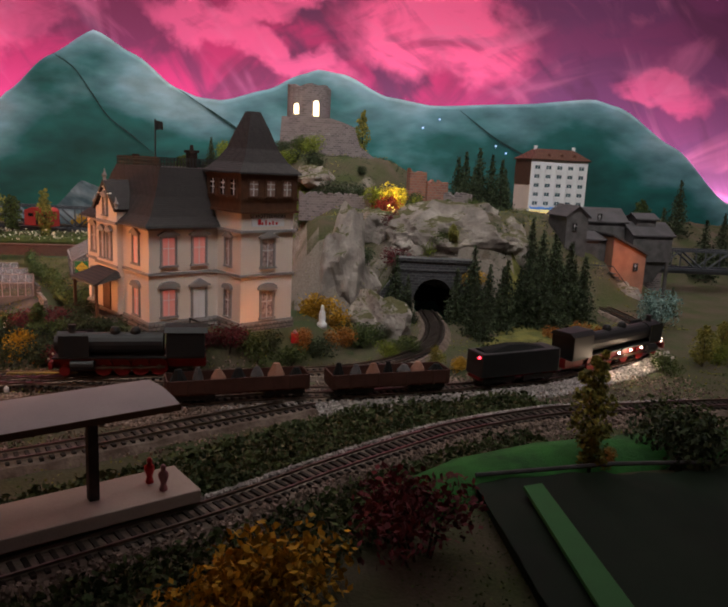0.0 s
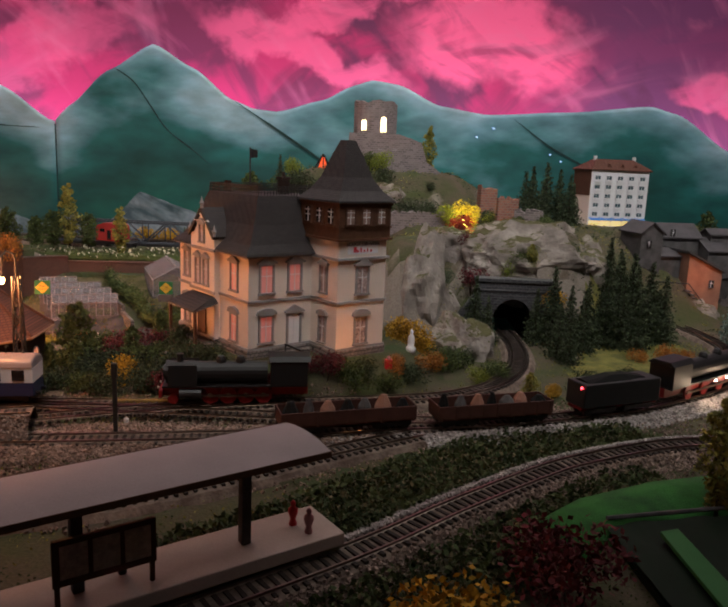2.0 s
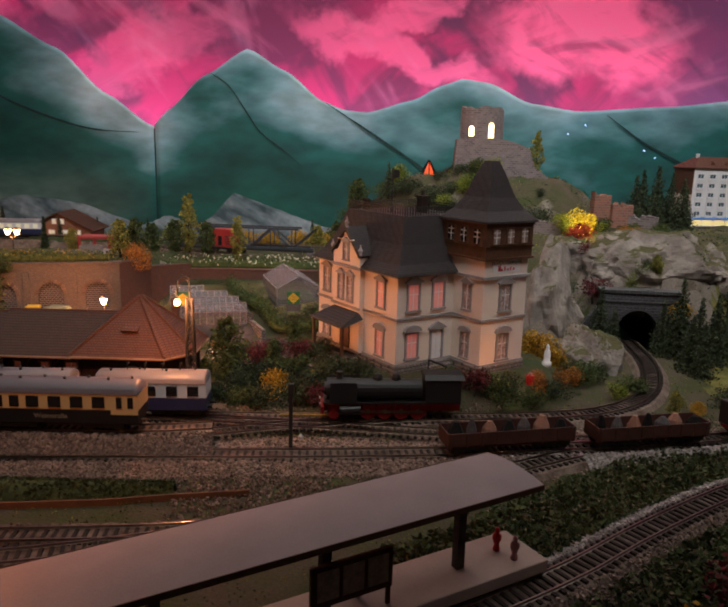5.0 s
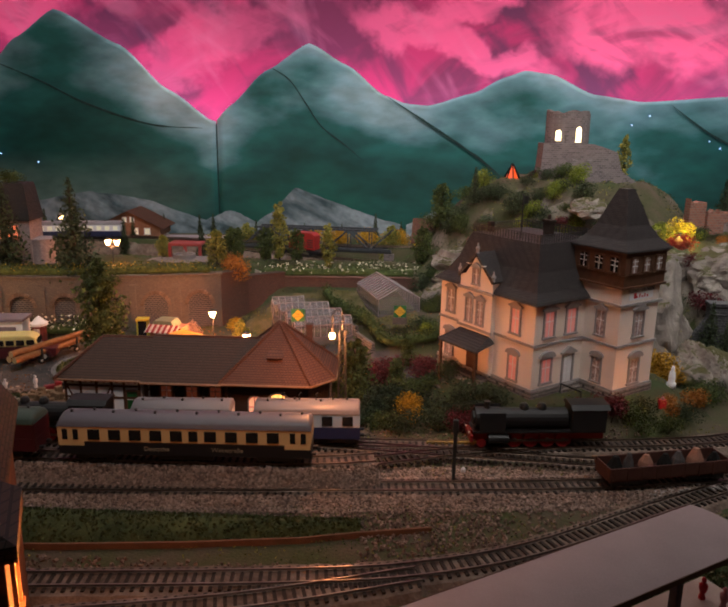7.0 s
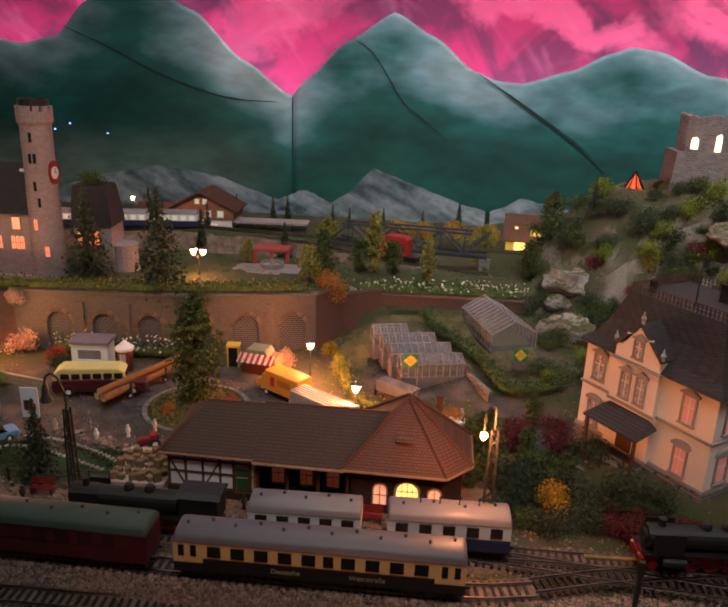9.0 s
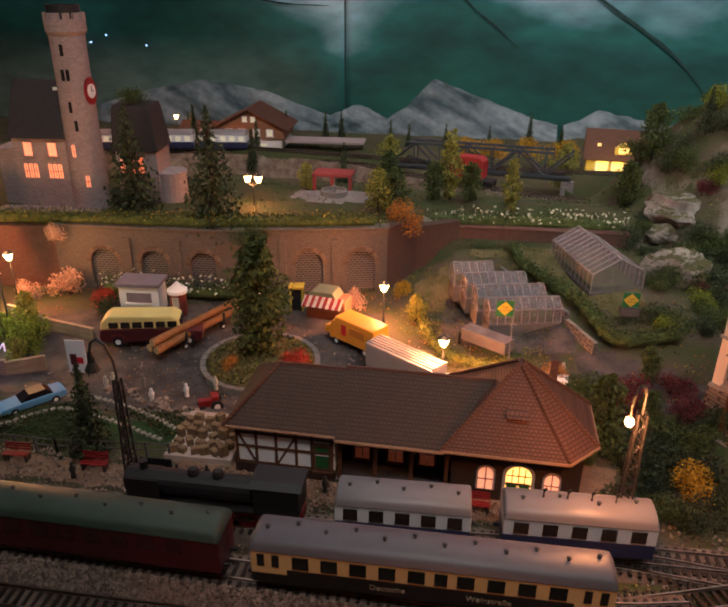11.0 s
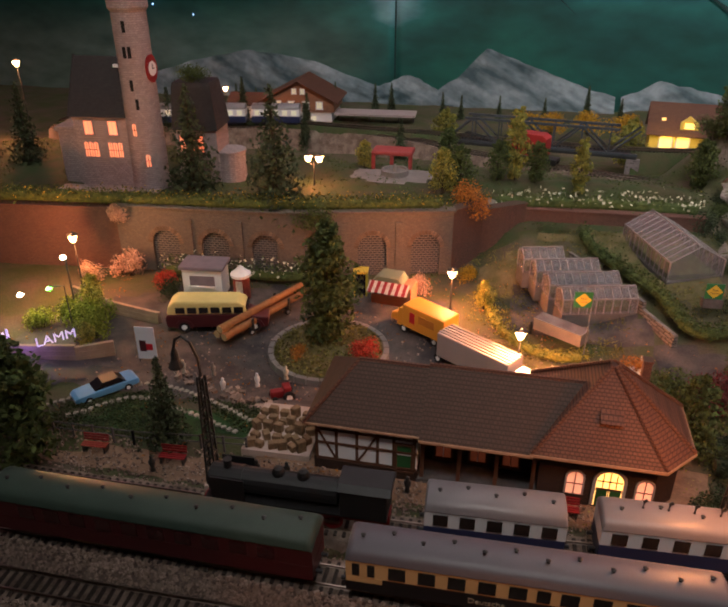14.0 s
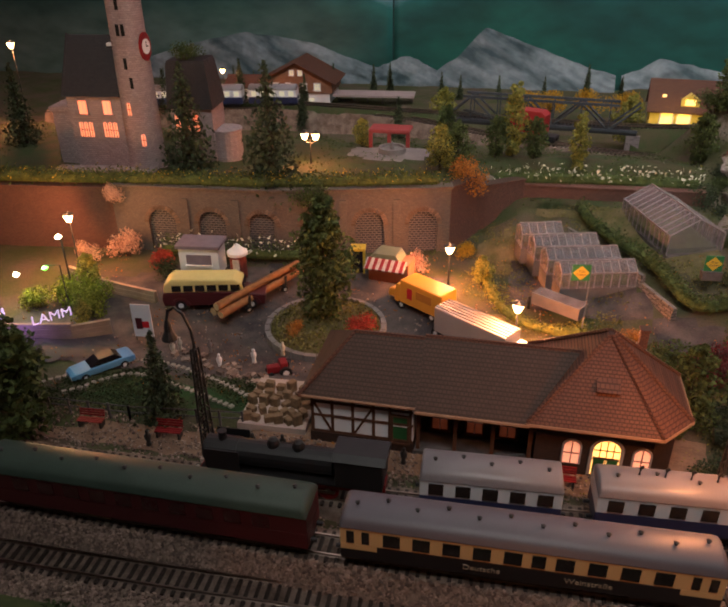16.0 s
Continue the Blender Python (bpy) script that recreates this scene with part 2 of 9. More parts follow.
def mat_mountain_paint():
    """Teal mountains with hazy white tops; V of the map is the depth below the crest."""
    m = bpy.data.materials.new("mountain_paint")
    m.use_nodes = True
    N, L = m.node_tree.nodes, m.node_tree.links
    bs = N["Principled BSDF"]
    bs.inputs["Roughness"].default_value = 0.6
    uv, sep = N.new("ShaderNodeUVMap"), N.new("ShaderNodeSeparateXYZ")
    L.new(uv.outputs[0], sep.inputs[0])
    geo = N.new("ShaderNodeNewGeometry")
    n, n2 = N.new("ShaderNodeTexNoise"), N.new("ShaderNodeTexNoise")
    mp = N.new("ShaderNodeMapping")
    mp.inputs["Rotation"].default_value = (0, radians(34), 0)
    mp.inputs["Scale"].default_value = (0.75, 1, 1.7)
    n.inputs["Scale"].default_value, n.inputs["Detail"].default_value = 2.8, 7
    n2.inputs["Scale"].default_value, n2.inputs["Detail"].default_value = 14, 6
    L.new(geo.outputs["Position"], mp.inputs[0])
    L.new(mp.outputs[0], n.inputs["Vector"])
    L.new(mp.outputs[0], n2.inputs["Vector"])
    md = N.new("ShaderNodeMath")
    md.operation = "MULTIPLY_ADD"
    L.new(n.outputs["Fac"], md.inputs[0])
    md.inputs[1].default_value = 0.62
    L.new(sep.outputs["Y"], md.inputs[2])
    ramp = N.new("ShaderNodeValToRGB")
    e = ramp.color_ramp.elements
    e[0].position, e[0].color = 0.20, (0.62, 0.80, 0.90, 1)
    e[1].position, e[1].color = 0.64, (0.004, 0.072, 0.066, 1)
    k = e.new(0.36)
    k.color = (0.19, 0.39, 0.47, 1)
    k = e.new(0.47)
    k.color = (0.014, 0.145, 0.142, 1)
    k = e.new(0.95)
    k.color = (0.010, 0.11, 0.085, 1)
    L.new(md.outputs[0], ramp.inputs[0])
    hsv, mr = N.new("ShaderNodeHueSaturation"), N.new("ShaderNodeMapRange")
    mr.inputs["To Min"].default_value, mr.inputs["To Max"].default_value = 0.35, 1.65
    L.new(n2.outputs["Fac"], mr.inputs["Value"])
    L.new(mr.outputs[0], hsv.inputs["Value"])
    L.new(ramp.outputs[0], hsv.inputs["Color"])
    # pale misty foothills brushed in low on the western panel
    xyz, mx, mz, mm, m2, mix = N.new("ShaderNodeSeparateXYZ"), N.new("ShaderNodeMapRange"), N.new("ShaderNodeMapRange"), N.new("ShaderNodeMath"), N.new("ShaderNodeMath"), N.new("ShaderNodeMix")
    L.new(geo.outputs["Position"], xyz.inputs[0])
    L.new(xyz.outputs["X"], mx.inputs["Value"])
    mx.inputs["From Min"].default_value, mx.inputs["From Max"].default_value = -0.9, -1.25
    L.new(xyz.outputs["Z"], mz.inputs["Value"])
    mz.inputs["From Min"].default_value, mz.inputs["From Max"].default_value = 0.24, 0.08
    mm.operation = m2.operation = "MULTIPLY"
    L.new(mx.outputs[0], mm.inputs[0])
    L.new(mz.outputs[0], mm.inputs[1])
    L.new(mm.outputs[0], m2.inputs[0])
    L.new(n2.outputs["Fac"], m2.inputs[1])
    mix.data_type = "RGBA"
    mix.inputs["B"].default_value = (0.26, 0.34, 0.33, 1)
    L.new(m2.outputs[0], mix.inputs["Factor"])
    L.new(hsv.outputs[0], mix.inputs["A"])
    L.new(mix.outputs["Result"], bs.inputs["Base Color"])
    return m


def moss(m, col, lo, hi):
    """Turf on the upward faces of a surface."""
    N, L = m.node_tree.nodes, m.node_tree.links
    hsv = next(n for n in N if n.type == "HUE_SAT")
    under = hsv.inputs["Color"].links[0].from_socket
    geo, sep, nz = N.new("ShaderNodeNewGeometry"), N.new("ShaderNodeSeparateXYZ"), N.new("ShaderNodeTexNoise")
    L.new(geo.outputs["Normal"], sep.inputs[0])
    nz.inputs["Scale"].default_value, nz.inputs["Detail"].default_value = 35, 6
    L.new(geo.outputs["Position"], nz.inputs["Vector"])
    ad, mr, mix = N.new("ShaderNodeMath"), N.new("ShaderNodeMapRange"), N.new("ShaderNodeMix")
    ad.operation = "MULTIPLY_ADD"
    ad.inputs[1].default_value = 1.3
    L.new(nz.outputs["Fac"], ad.inputs[0])
    L.new(sep.outputs["Z"], ad.inputs[2])
    mr.inputs["From Min"].default_value, mr.inputs["From Max"].default_value = lo, hi
    L.new(ad.outputs[0], mr.inputs["Value"])
    mix.data_type = "RGBA"
    mix.inputs["B"].default_value = (*col, 1)
    L.new(under, mix.inputs["A"])
    L.new(mr.outputs[0], mix.inputs["Factor"])
    L.new(mix.outputs["Result"], hsv.inputs["Color"])


SKY, MOUNTAIN = mat_sky_paint(), mat_mountain_paint()
RAVINE = mat("ravine_paint", (0.026, 0.068, 0.068), 0.7, 0.3, 60)
GROUND = mat("ground_scatter", (0.085, 0.065, 0.045), 0.95, 0.5, 22, 0.9, col2=(0.05, 0.06, 0.02), fine=420)
ROCK = mat("rock_cast", (0.33, 0.29, 0.26), 0.9, 0.25, 28, 0.5, col2=(0.17, 0.145, 0.13), fine=260)
def slant(m, turn, stretch):
    """Draws the broad noise of a material out into slanting strokes."""
    N, L = m.node_tree.nodes, m.node_tree.links
    n1 = min((n for n in N if n.type == "TEX_NOISE"), key=lambda n: n.inputs["Scale"].default_value)
    src = n1.inputs["Vector"].links[0].from_socket
    a, b = N.new("ShaderNodeMapping"), N.new("ShaderNodeMapping")
    a.inputs["Rotation"].default_value = (0, radians(turn), 0)
    b.inputs["Scale"].default_value = (0.5, 1, stretch)
    L.new(src, a.inputs[0])
    L.new(a.outputs[0], b.inputs[0])
    L.new(b.outputs[0], n1.inputs["Vector"])


moss(ROCK, (0.075, 0.07, 0.028), 1.25, 1.45)
FARROCK = mat("far_rock", (0.24, 0.28, 0.31), 0.9, 0.35, 15, 0.3, col2=(0.06, 0.095, 0.11), fine=60)
slant(FARROCK, -24, 1.9)
PLASTER = mat("cream_plaster", (0.76, 0.66, 0.585), 0.75, 0.06, 25, 0.05)
TRIM = mat("grey_trim", (0.30, 0.28, 0.28), 0.75, 0.12, 60, 0.05)
SLATE = mat_brick("slate_roof", (0.05, 0.042, 0.041), (0.034, 0.029, 0.03), (0.014, 0.012, 0.012), 0.3, 0.2, 0.6, 0.03, 0.5)
BROWN = mat("brown_timber", (0.10, 0.045, 0.025), 0.65, 0.25, 150, 0.1)
DARKIRON = mat("dark_iron", (0.02, 0.02, 0.02), 0.5, 0.2, 100, 0.05, spec=0.5)
STONEBASE = mat_brick("stone_plinth", (0.26, 0.22, 0.20), (0.16, 0.14, 0.13), (0.07, 0.06, 0.06), 0.7, 0.4, 0.9, 0.05)
REDROOF = mat_brick("red_tile_roof", (0.14, 0.058, 0.035), (0.115, 0.048, 0.031), (0.06, 0.025, 0.017), 0.36, 0.22, 0.65, 0.04, 0.6, flat=True)
DARKROOF = mat_brick("brown_tile_roof", (0.078, 0.042, 0.03), (0.066, 0.036, 0.026), (0.04, 0.023, 0.017), 0.36, 0.22, 0.7, 0.035, 0.5, flat=True)
DARKBRICK = mat_brick("dark_brick", (0.055, 0.028, 0.02), (0.035, 0.02, 0.016), (0.02, 0.015, 0.012), 0.3, 0.12)
WALLBRICK = mat_brick("wall_brick", (0.165, 0.13, 0.105), (0.11, 0.088, 0.075), (0.10, 0.085, 0.075), 0.4, 0.16, 0.9, 0.03)
REDBRICK = mat_brick("red_brick", (0.17, 0.08, 0.06), (0.12, 0.055, 0.045), (0.075, 0.045, 0.035), 0.4, 0.16, 0.9, 0.03)
# Grey infill stone, its colour darkened further to give the arches recess shade.
SHADEDINFILL = mat_brick("shaded_grey_infill", (0.055, 0.05, 0.055), (0.04, 0.036, 0.04), (0.16, 0.14, 0.13), 0.75, 0.35, 0.9, 0.07)
PORTAL = mat_brick("portal_stone", (0.055, 0.055, 0.062), (0.035, 0.035, 0.04), (0.10, 0.10, 0.10), 0.8, 0.4, 0.9, 0.04)
RUIN = mat_brick("ruin_stone", (0.22, 0.18, 0.18), (0.13, 0.108, 0.112), (0.24, 0.205, 0.20), 0.8, 0.4, 0.95, 0.05, 0.9)
RUINRED = mat_brick("red_ruin", (0.32, 0.13, 0.09), (0.22, 0.10, 0.08), (0.25, 0.18, 0.15), 0.9, 0.45, 0.95, 0.06, 0.8)
CHURCHSTONE = mat_brick("church_stone", (0.34, 0.27, 0.27), (0.26, 0.21, 0.21), (0.20, 0.16, 0.16), 0.6, 0.3, 0.9, 0.03)
WHITE = mat("white_render", (0.72, 0.72, 0.74), 0.7, 0.06, 30, 0.03)
GREYWOOD = mat("weathered_grey", (0.10, 0.095, 0.095), 0.9, 0.35, 70, 0.3, col2=(0.06, 0.056, 0.058))
SLEEPER = mat("sleeper", (0.035, 0.025, 0.02), 0.9, 0.3, 100, 0.3)
RAIL = mat("rail_steel", (0.30, 0.24, 0.20), 0.28, 0.25, 90, 0.05, metal=1.0, spec=0.5)
RAILSIDE = mat("rail_rust", (0.10, 0.05, 0.03), 0.7, 0.3, 90, 0.1)
BALLAST = mat("ballast", (0.10, 0.07, 0.055), 0.95, 0.5, 60, 1.0, col2=(0.21, 0.16, 0.13), fine=330)
CONCRETE = mat("platform_concrete", (0.46, 0.36, 0.31), 0.85, 0.12, 40, 0.15)
PAPERROOF = mat("platform_roof_felt", (0.36, 0.29, 0.29), 0.7, 0.12, 30, 0.1)
CREAM = mat("coach_cream", (0.66, 0.46, 0.22), 0.45, 0.06, 40, 0.02, spec=0.5)
COACHROOF = mat("coach_roof_grey", (0.12, 0.112, 0.13), 0.45, 0.10, 30, 0.04, spec=0.5)
GREENROOF = mat("coach_roof_green", (0.045, 0.07, 0.055), 0.5, 0.2, 40, 0.05)
MAROON = mat("coach_maroon", (0.075, 0.010, 0.013), 0.4, 0.15, 60, 0.02, spec=0.5)
BLACKGLOSS = mat("coach_black", (0.012, 0.011, 0.014), 0.4, 0.2, 60, 0.02, spec=0.5)
DARKGLASS = mat("dark_glass", (0.012, 0.011, 0.012), 0.12, 0.1, 60, 0.0, spec=0.6)
GRASS = mat("grass_mat", (0.028, 0.075, 0.02), 0.95, 0.35, 60, 0.8, col2=(0.018, 0.035, 0.012), fine=700)
MEADOW = mat("dry_meadow", (0.15, 0.115, 0.06), 0.95, 0.4, 50, 0.8, col2=(0.075, 0.07, 0.022), fine=700)
OLIVEMEADOW = mat("olive_meadow", (0.19, 0.17, 0.045), 0.95, 0.35, 45, 0.8, col2=(0.085, 0.09, 0.025), fine=700)
ASPHALT = mat("plaza_asphalt", (0.10, 0.078, 0.07), 0.9, 0.45, 40, 0.7, col2=(0.038, 0.032, 0.034), fine=500)
FIR = mat("fir_needles", (0.06, 0.078, 0.036), 0.9, 0.3, 130, 0.2, col2=(0.026, 0.038, 0.02), island=0.5)
TREEGREEN = mat("tree_green", (0.085, 0.11, 0.03), 0.9, 0.3, 130, 0.2, col2=(0.04, 0.06, 0.02), island=0.5)
OLIVE = mat("tree_olive", (0.27, 0.24, 0.045), 0.9, 0.3, 130, 0.2, col2=(0.15, 0.16, 0.04), island=0.45)
LIME = mat("bush_lime", (0.20, 0.24, 0.03), 0.9, 0.3, 130, 0.2, col2=(0.11, 0.14, 0.02), island=0.45)
YELLOW = mat("bush_yellow", (0.52, 0.29, 0.02), 0.9, 0.25, 130, 0.2, col2=(0.30, 0.16, 0.015), island=0.4)
GOLDLEAF = mat("bush_golden", (0.50, 0.42, 0.04), 0.9, 0.25, 130, 0.2, col2=(0.34, 0.26, 0.03), island=0.4)
ORANGE = mat("bush_orange", (0.42, 0.17, 0.03), 0.9, 0.25, 130, 0.2, col2=(0.24, 0.09, 0.02), island=0.4)
WINE = mat("bush_wine", (0.125, 0.02, 0.024), 0.9, 0.3, 130, 0.2, col2=(0.08, 0.018, 0.022), island=0.45)
REDLEAF = mat("bush_red", (0.40, 0.045, 0.03), 0.9, 0.3, 130, 0.2, col2=(0.22, 0.03, 0.02), island=0.45)
PALEBLUE = mat("bush_frosted", (0.22, 0.33, 0.30), 0.9, 0.25, 130, 0.2, col2=(0.10, 0.17, 0.16), island=0.4)
PINKLEAF = mat("bush_blossom", (0.60, 0.36, 0.26), 0.9, 0.25, 130, 0.2, col2=(0.4, 0.22, 0.16), island=0.4)
PETAL = mat("flower_white", (0.7, 0.66, 0.52), 0.8, 0.15, 130, 0.0, island=0.3)
BARK = mat("bark", (0.05, 0.035, 0.025), 0.95, 0.4, 200, 0.5)
GLOWWARM = mat_glow("lamp_bulb", (1.0, 0.52, 0.2), 22)
GLOWPINK = mat_glow("villa_lit_pane", (1.0, 0.18, 0.14), 0.2, (0.55, 0.34, 0.31))
GLOWWHITE = mat_glow("castle_lit_pane", (1.0, 0.80, 0.45), 4.5)
GLOWYELLOW = mat_glow("yellow_lit_pane", (1.0, 0.45, 0.05), 1.8)
GLOWORANGE = mat_glow("church_lit_pane", (1.0, 0.12, 0.03), 1.2)
GLOWPALE = mat_glow("pale_lit_pane", (0.85, 0.9, 0.7), 0.28)


GOLDTEXT = mat("faded_lettering", (0.32, 0.27, 0.20), 0.6, 0.1)
NAVY = mat("coach_navy", (0.02, 0.03, 0.09), 0.4, 0.15, 60, 0.02, spec=0.5)
PALEROOF = mat("coach_roof_pale", (0.19, 0.175, 0.185), 0.4, 0.08, 40, 0.03, spec=0.5)
WHEEL = mat("wheel_steel", (0.06, 0.055, 0.05), 0.4, 0.2, 90, 0.02, metal=0.6)
LOCOBLACK = mat("loco_black", (0.011, 0.011, 0.012), 0.5, 0.25, 80, 0.05, spec=0.45)
LOCORED = mat("loco_red", (0.20, 0.012, 0.012), 0.5, 0.25, 80, 0.03)
WAGONBROWN = mat("wagon_brown", (0.075, 0.028, 0.02), 0.75, 0.25, 80, 0.15)
CRANERED = mat("crane_red", (0.36, 0.03, 0.028), 0.5, 0.1, 50, 0.03)
GLOWLAMP = mat_glow("white_lamp", (1.0, 0.85, 0.65), 18)
GLOWLED = mat_glow("bluish_led", (0.25, 0.5, 1.0), 3.0)
GLOWCABIN = mat_glow("cabin_lit_pane", (1.0, 0.36, 0.03), 1.1)
CABINROOF = mat_brick("cabin_roof", (0.05, 0.028, 0.022), (0.035, 0.02, 0.017), (0.015, 0.01, 0.009), 0.42, 0.24, 0.7, 0.04, 0.6, flat=True)
GLOWRED = mat_glow("red_lamp", (1.0, 0.02, 0.05), 6)
GLOWGREEN = mat_glow("green_lamp", (0.03, 1.0, 0.05), 2.2)
GLOWLILAC = mat_glow("lilac_neon", (0.55, 0.42, 1.0), 0.9)
GLOWFIRE = mat_glow("yellow_embers", (1.0, 0.62, 0.12), 10)
GLOWEMBER = mat_glow("red_embers", (1.0, 0.09, 0.012), 1.1, (0.10, 0.03, 0.012))
YELLOWPLASTER = mat("yellow_plaster", (0.62, 0.45, 0.10), 0.75, 0.08)
FRAMEGREY = mat("greenhouse_frame", (0.26, 0.22, 0.22), 0.5, 0.1)
SIGNGREEN = mat("sign_green", (0.02, 0.13, 0.05), 0.5, 0.1)
SIGNYELLOW = mat("sign_yellow", (0.52, 0.38, 0.05), 0.5, 0.08)
TYRE = mat("tyre", (0.015, 0.015, 0.016), 0.8, 0.2)
BUSYELLOW = mat("bus_yellow", (0.72, 0.58, 0.22), 0.4, 0.06, spec=0.5)
CARBLUE = mat("car_blue", (0.10, 0.30, 0.55), 0.3, 0.06, 40, 0.0, spec=0.5)
VANORANGE = mat("van_orange", (0.68, 0.30, 0.04), 0.45, 0.06, 40, 0.0)
ORANGEDARK = mat("van_panel", (0.50, 0.18, 0.03), 0.5, 0.1)
TRUCKGREY = mat("truck_grey", (0.34, 0.30, 0.29), 0.5, 0.1, 40, 0.02)
LOGWOOD = mat("peeled_log", (0.25, 0.115, 0.045), 0.8, 0.25, 150, 0.3)
CUTWOOD = mat("cut_wood", (0.50, 0.33, 0.17), 0.8, 0.2, 200, 0.2)
MAUVE = mat("mauve_roof", (0.20, 0.16, 0.19), 0.7, 0.15)
POSTERRED = mat("poster_column", (0.20, 0.04, 0.03), 0.6, 0.3, 130)
NOTICE = mat("paper_notice", (0.55, 0.50, 0.42), 0.8, 0.35, 250)
TERRACOTTA = mat("stall_terracotta", (0.42, 0.16, 0.09), 0.7, 0.15)
KERB = mat("kerb_grey", (0.22, 0.19, 0.18), 0.85, 0.2, 60, 0.3)
KERBWHITE = mat("kerb_white", (0.36, 0.32, 0.27), 0.85, 0.2, 60, 0.3)
WALLSTONE = mat("layered_stone", (0.34, 0.24, 0.18), 0.9, 0.25, 60, 0.5)
ROADBLACK = mat("road_black", (0.035, 0.033, 0.04), 0.8, 0.25, 40, 0.4)
CABINBROWN = mat("cabin_brown", (0.13, 0.055, 0.03), 0.8, 0.25, 50, 0.2)
SHEETGREY = mat("dull_sheet", (0.009, 0.020, 0.009), 0.75, 0.4, 12, 0.05, spec=0.15)
STRIPGREEN = mat("strip_green", (0.025, 0.13, 0.03), 0.7, 0.15, 30, 0.1)
EDGEGREEN = mat("platform_edge", (0.17, 0.19, 0.13), 0.8, 0.2, 40, 0.2)
GRASSBROWN = mat("turf_brown", (0.062, 0.052, 0.026), 0.95, 0.4, 35, 0.9, col2=(0.035, 0.055, 0.018), fine=500)
PLATFORMDIRT = mat("platform_grit", (0.24, 0.15, 0.10), 0.9, 0.35, 50, 0.7, fine=500)
GAZEBORED = mat("gazebo_red", (0.32, 0.05, 0.045), 0.6, 0.15)
PINKCOAT = mat("pink_coat", (0.45, 0.20, 0.22), 0.7, 0.1)
STONES = mat("stones", (0.26, 0.19, 0.155), 0.9, 0.25, 60, 0.2, island=0.55)
DARKSTONES = mat("dark_stones", (0.17, 0.12, 0.095), 0.9, 0.25, 60, 0.2, island=0.5)
PALESTONES = mat("pale_stones", (0.40, 0.36, 0.34), 0.9, 0.25, 60, 0.2, island=0.45)
BANKGREEN = mat("bank_green", (0.035, 0.15, 0.03), 0.95, 0.3, 50, 0.8, col2=(0.02, 0.075, 0.02), fine=700)
DARKTURF = mat("dark_turf", (0.07, 0.085, 0.03), 0.95, 0.4, 40, 0.6, col2=(0.03, 0.045, 0.016), island=0.5)
TANTURF = mat("tan_turf", (0.20, 0.16, 0.09), 0.95, 0.3, 60, 0.4, col2=(0.11, 0.095, 0.045), island=0.4)
RUSTBOARD = mat("rusty_board", (0.16, 0.075, 0.04), 0.8, 0.3, 60, 0.3)


def mat_milk_glass():
    m = bpy.data.materials.new("milky_glazing")
    m.use_nodes = True
    N, L = m.node_tree.nodes, m.node_tree.links
    bs = N["Principled BSDF"]
    bs.inputs["Base Color"].default_value = (0.30, 0.26, 0.28, 1)
    bs.inputs["Roughness"].default_value = 0.3
    geo, n, r = N.new("ShaderNodeNewGeometry"), N.new("ShaderNodeTexNoise"), N.new("ShaderNodeMapRange")
    n.inputs["Scale"].default_value = 60
    r.inputs["To Min"].default_value, r.inputs["To Max"].default_value = 0.08, 0.40
    L.new(geo.outputs["Position"], n.inputs["Vector"])
    L.new(n.outputs["Fac"], r.inputs["Value"])
    L.new(r.outputs[0], bs.inputs["Alpha"])
    return m


MILKGLASS = mat_milk_glass()
BENCHRED = mat("bench_red", (0.24, 0.015, 0.018), 0.5, 0.15)
SIGNRED = mat("sign_red", (0.55, 0.02, 0.03), 0.5, 0.1)
CURTAIN = mat("net_curtain", (0.58, 0.46, 0.42), 0.6, 0.3, 400, 0.1, col2=(0.16, 0.11, 0.12))
GLASSDUSK = mat("dusk_glass", (0.38, 0.27, 0.24), 0.2, 0.4, 150, 0.02, spec=0.6)

# ---------------------------------------------------------------- room and lamps
def room():
    """An unseen hobby room closes the layout in; its tone is raised to bounce fill."""
    wallm = mat("room_bounce_wall", (0.26, 0.22, 0.23), 0.9, 0.1, 8)
    for name, b in (("floor", (-420, 420, -330, 262, -100, -95)), ("ceiling", (-420, 420, -330, 262, 190, 195)),
                    ("wall_west", (-425, -420, -330, 262, -100, 190)), ("wall_east", (420, 425, -330, 262, -100, 190)),
                    ("wall_south", (-420, 420, -335, -330, -100, 190))):
        tagged(part(name, Geo().box(*b), wallm), "unseen grey-mauve hobby room surface, toned up to bounce fill light", "room", kind="structure")
    tagged(part("wall_north", Geo().box(-420, 420, 248, 254, -100, 190), SKY), "wall painted with pink and purple sunset clouds", "wall", kind="structure")


def area(name, eye, target, sx, sy, watts, col):
    d = bpy.data.lights.new(name, "AREA")
    d.shape, d.size, d.size_y, d.energy, d.color = "RECTANGLE", sx * CM, sy * CM, watts, col
    ob = new(name, d)
    ob.matrix_basis = look([c * CM for c in eye], [c * CM for c in target])
    return ob


def bulb(name, at, watts, col, r=0.35):
    d = bpy.data.lights.new(name, "POINT")
    d.energy, d.color, d.shadow_soft_size = watts, col, r * CM
    ob = new(name, d)
    ob.location = [c * CM for c in at]
    return ob


WARM = (1.0, 0.335, 0.118)
room()
# Unseen area lamps stand in for room light; the second lifts the house fronts.
area("ceiling_lamp", (10, 178, 186), (10, 165, 0), 300, 110, 14.6, (1.0, 0.97, 0.92))
front = area("ceiling_lamp", (10, 5, 184), (5, 165, 30), 200, 60, 14.4, (1.0, 0.96, 0.92))
front.data.spread = radians(72)
area("sky_strip_light", (-10, 243.5, -2), (-10, 247, 60), 480, 3, 160.0, (1.0, 0.75, 0.85))


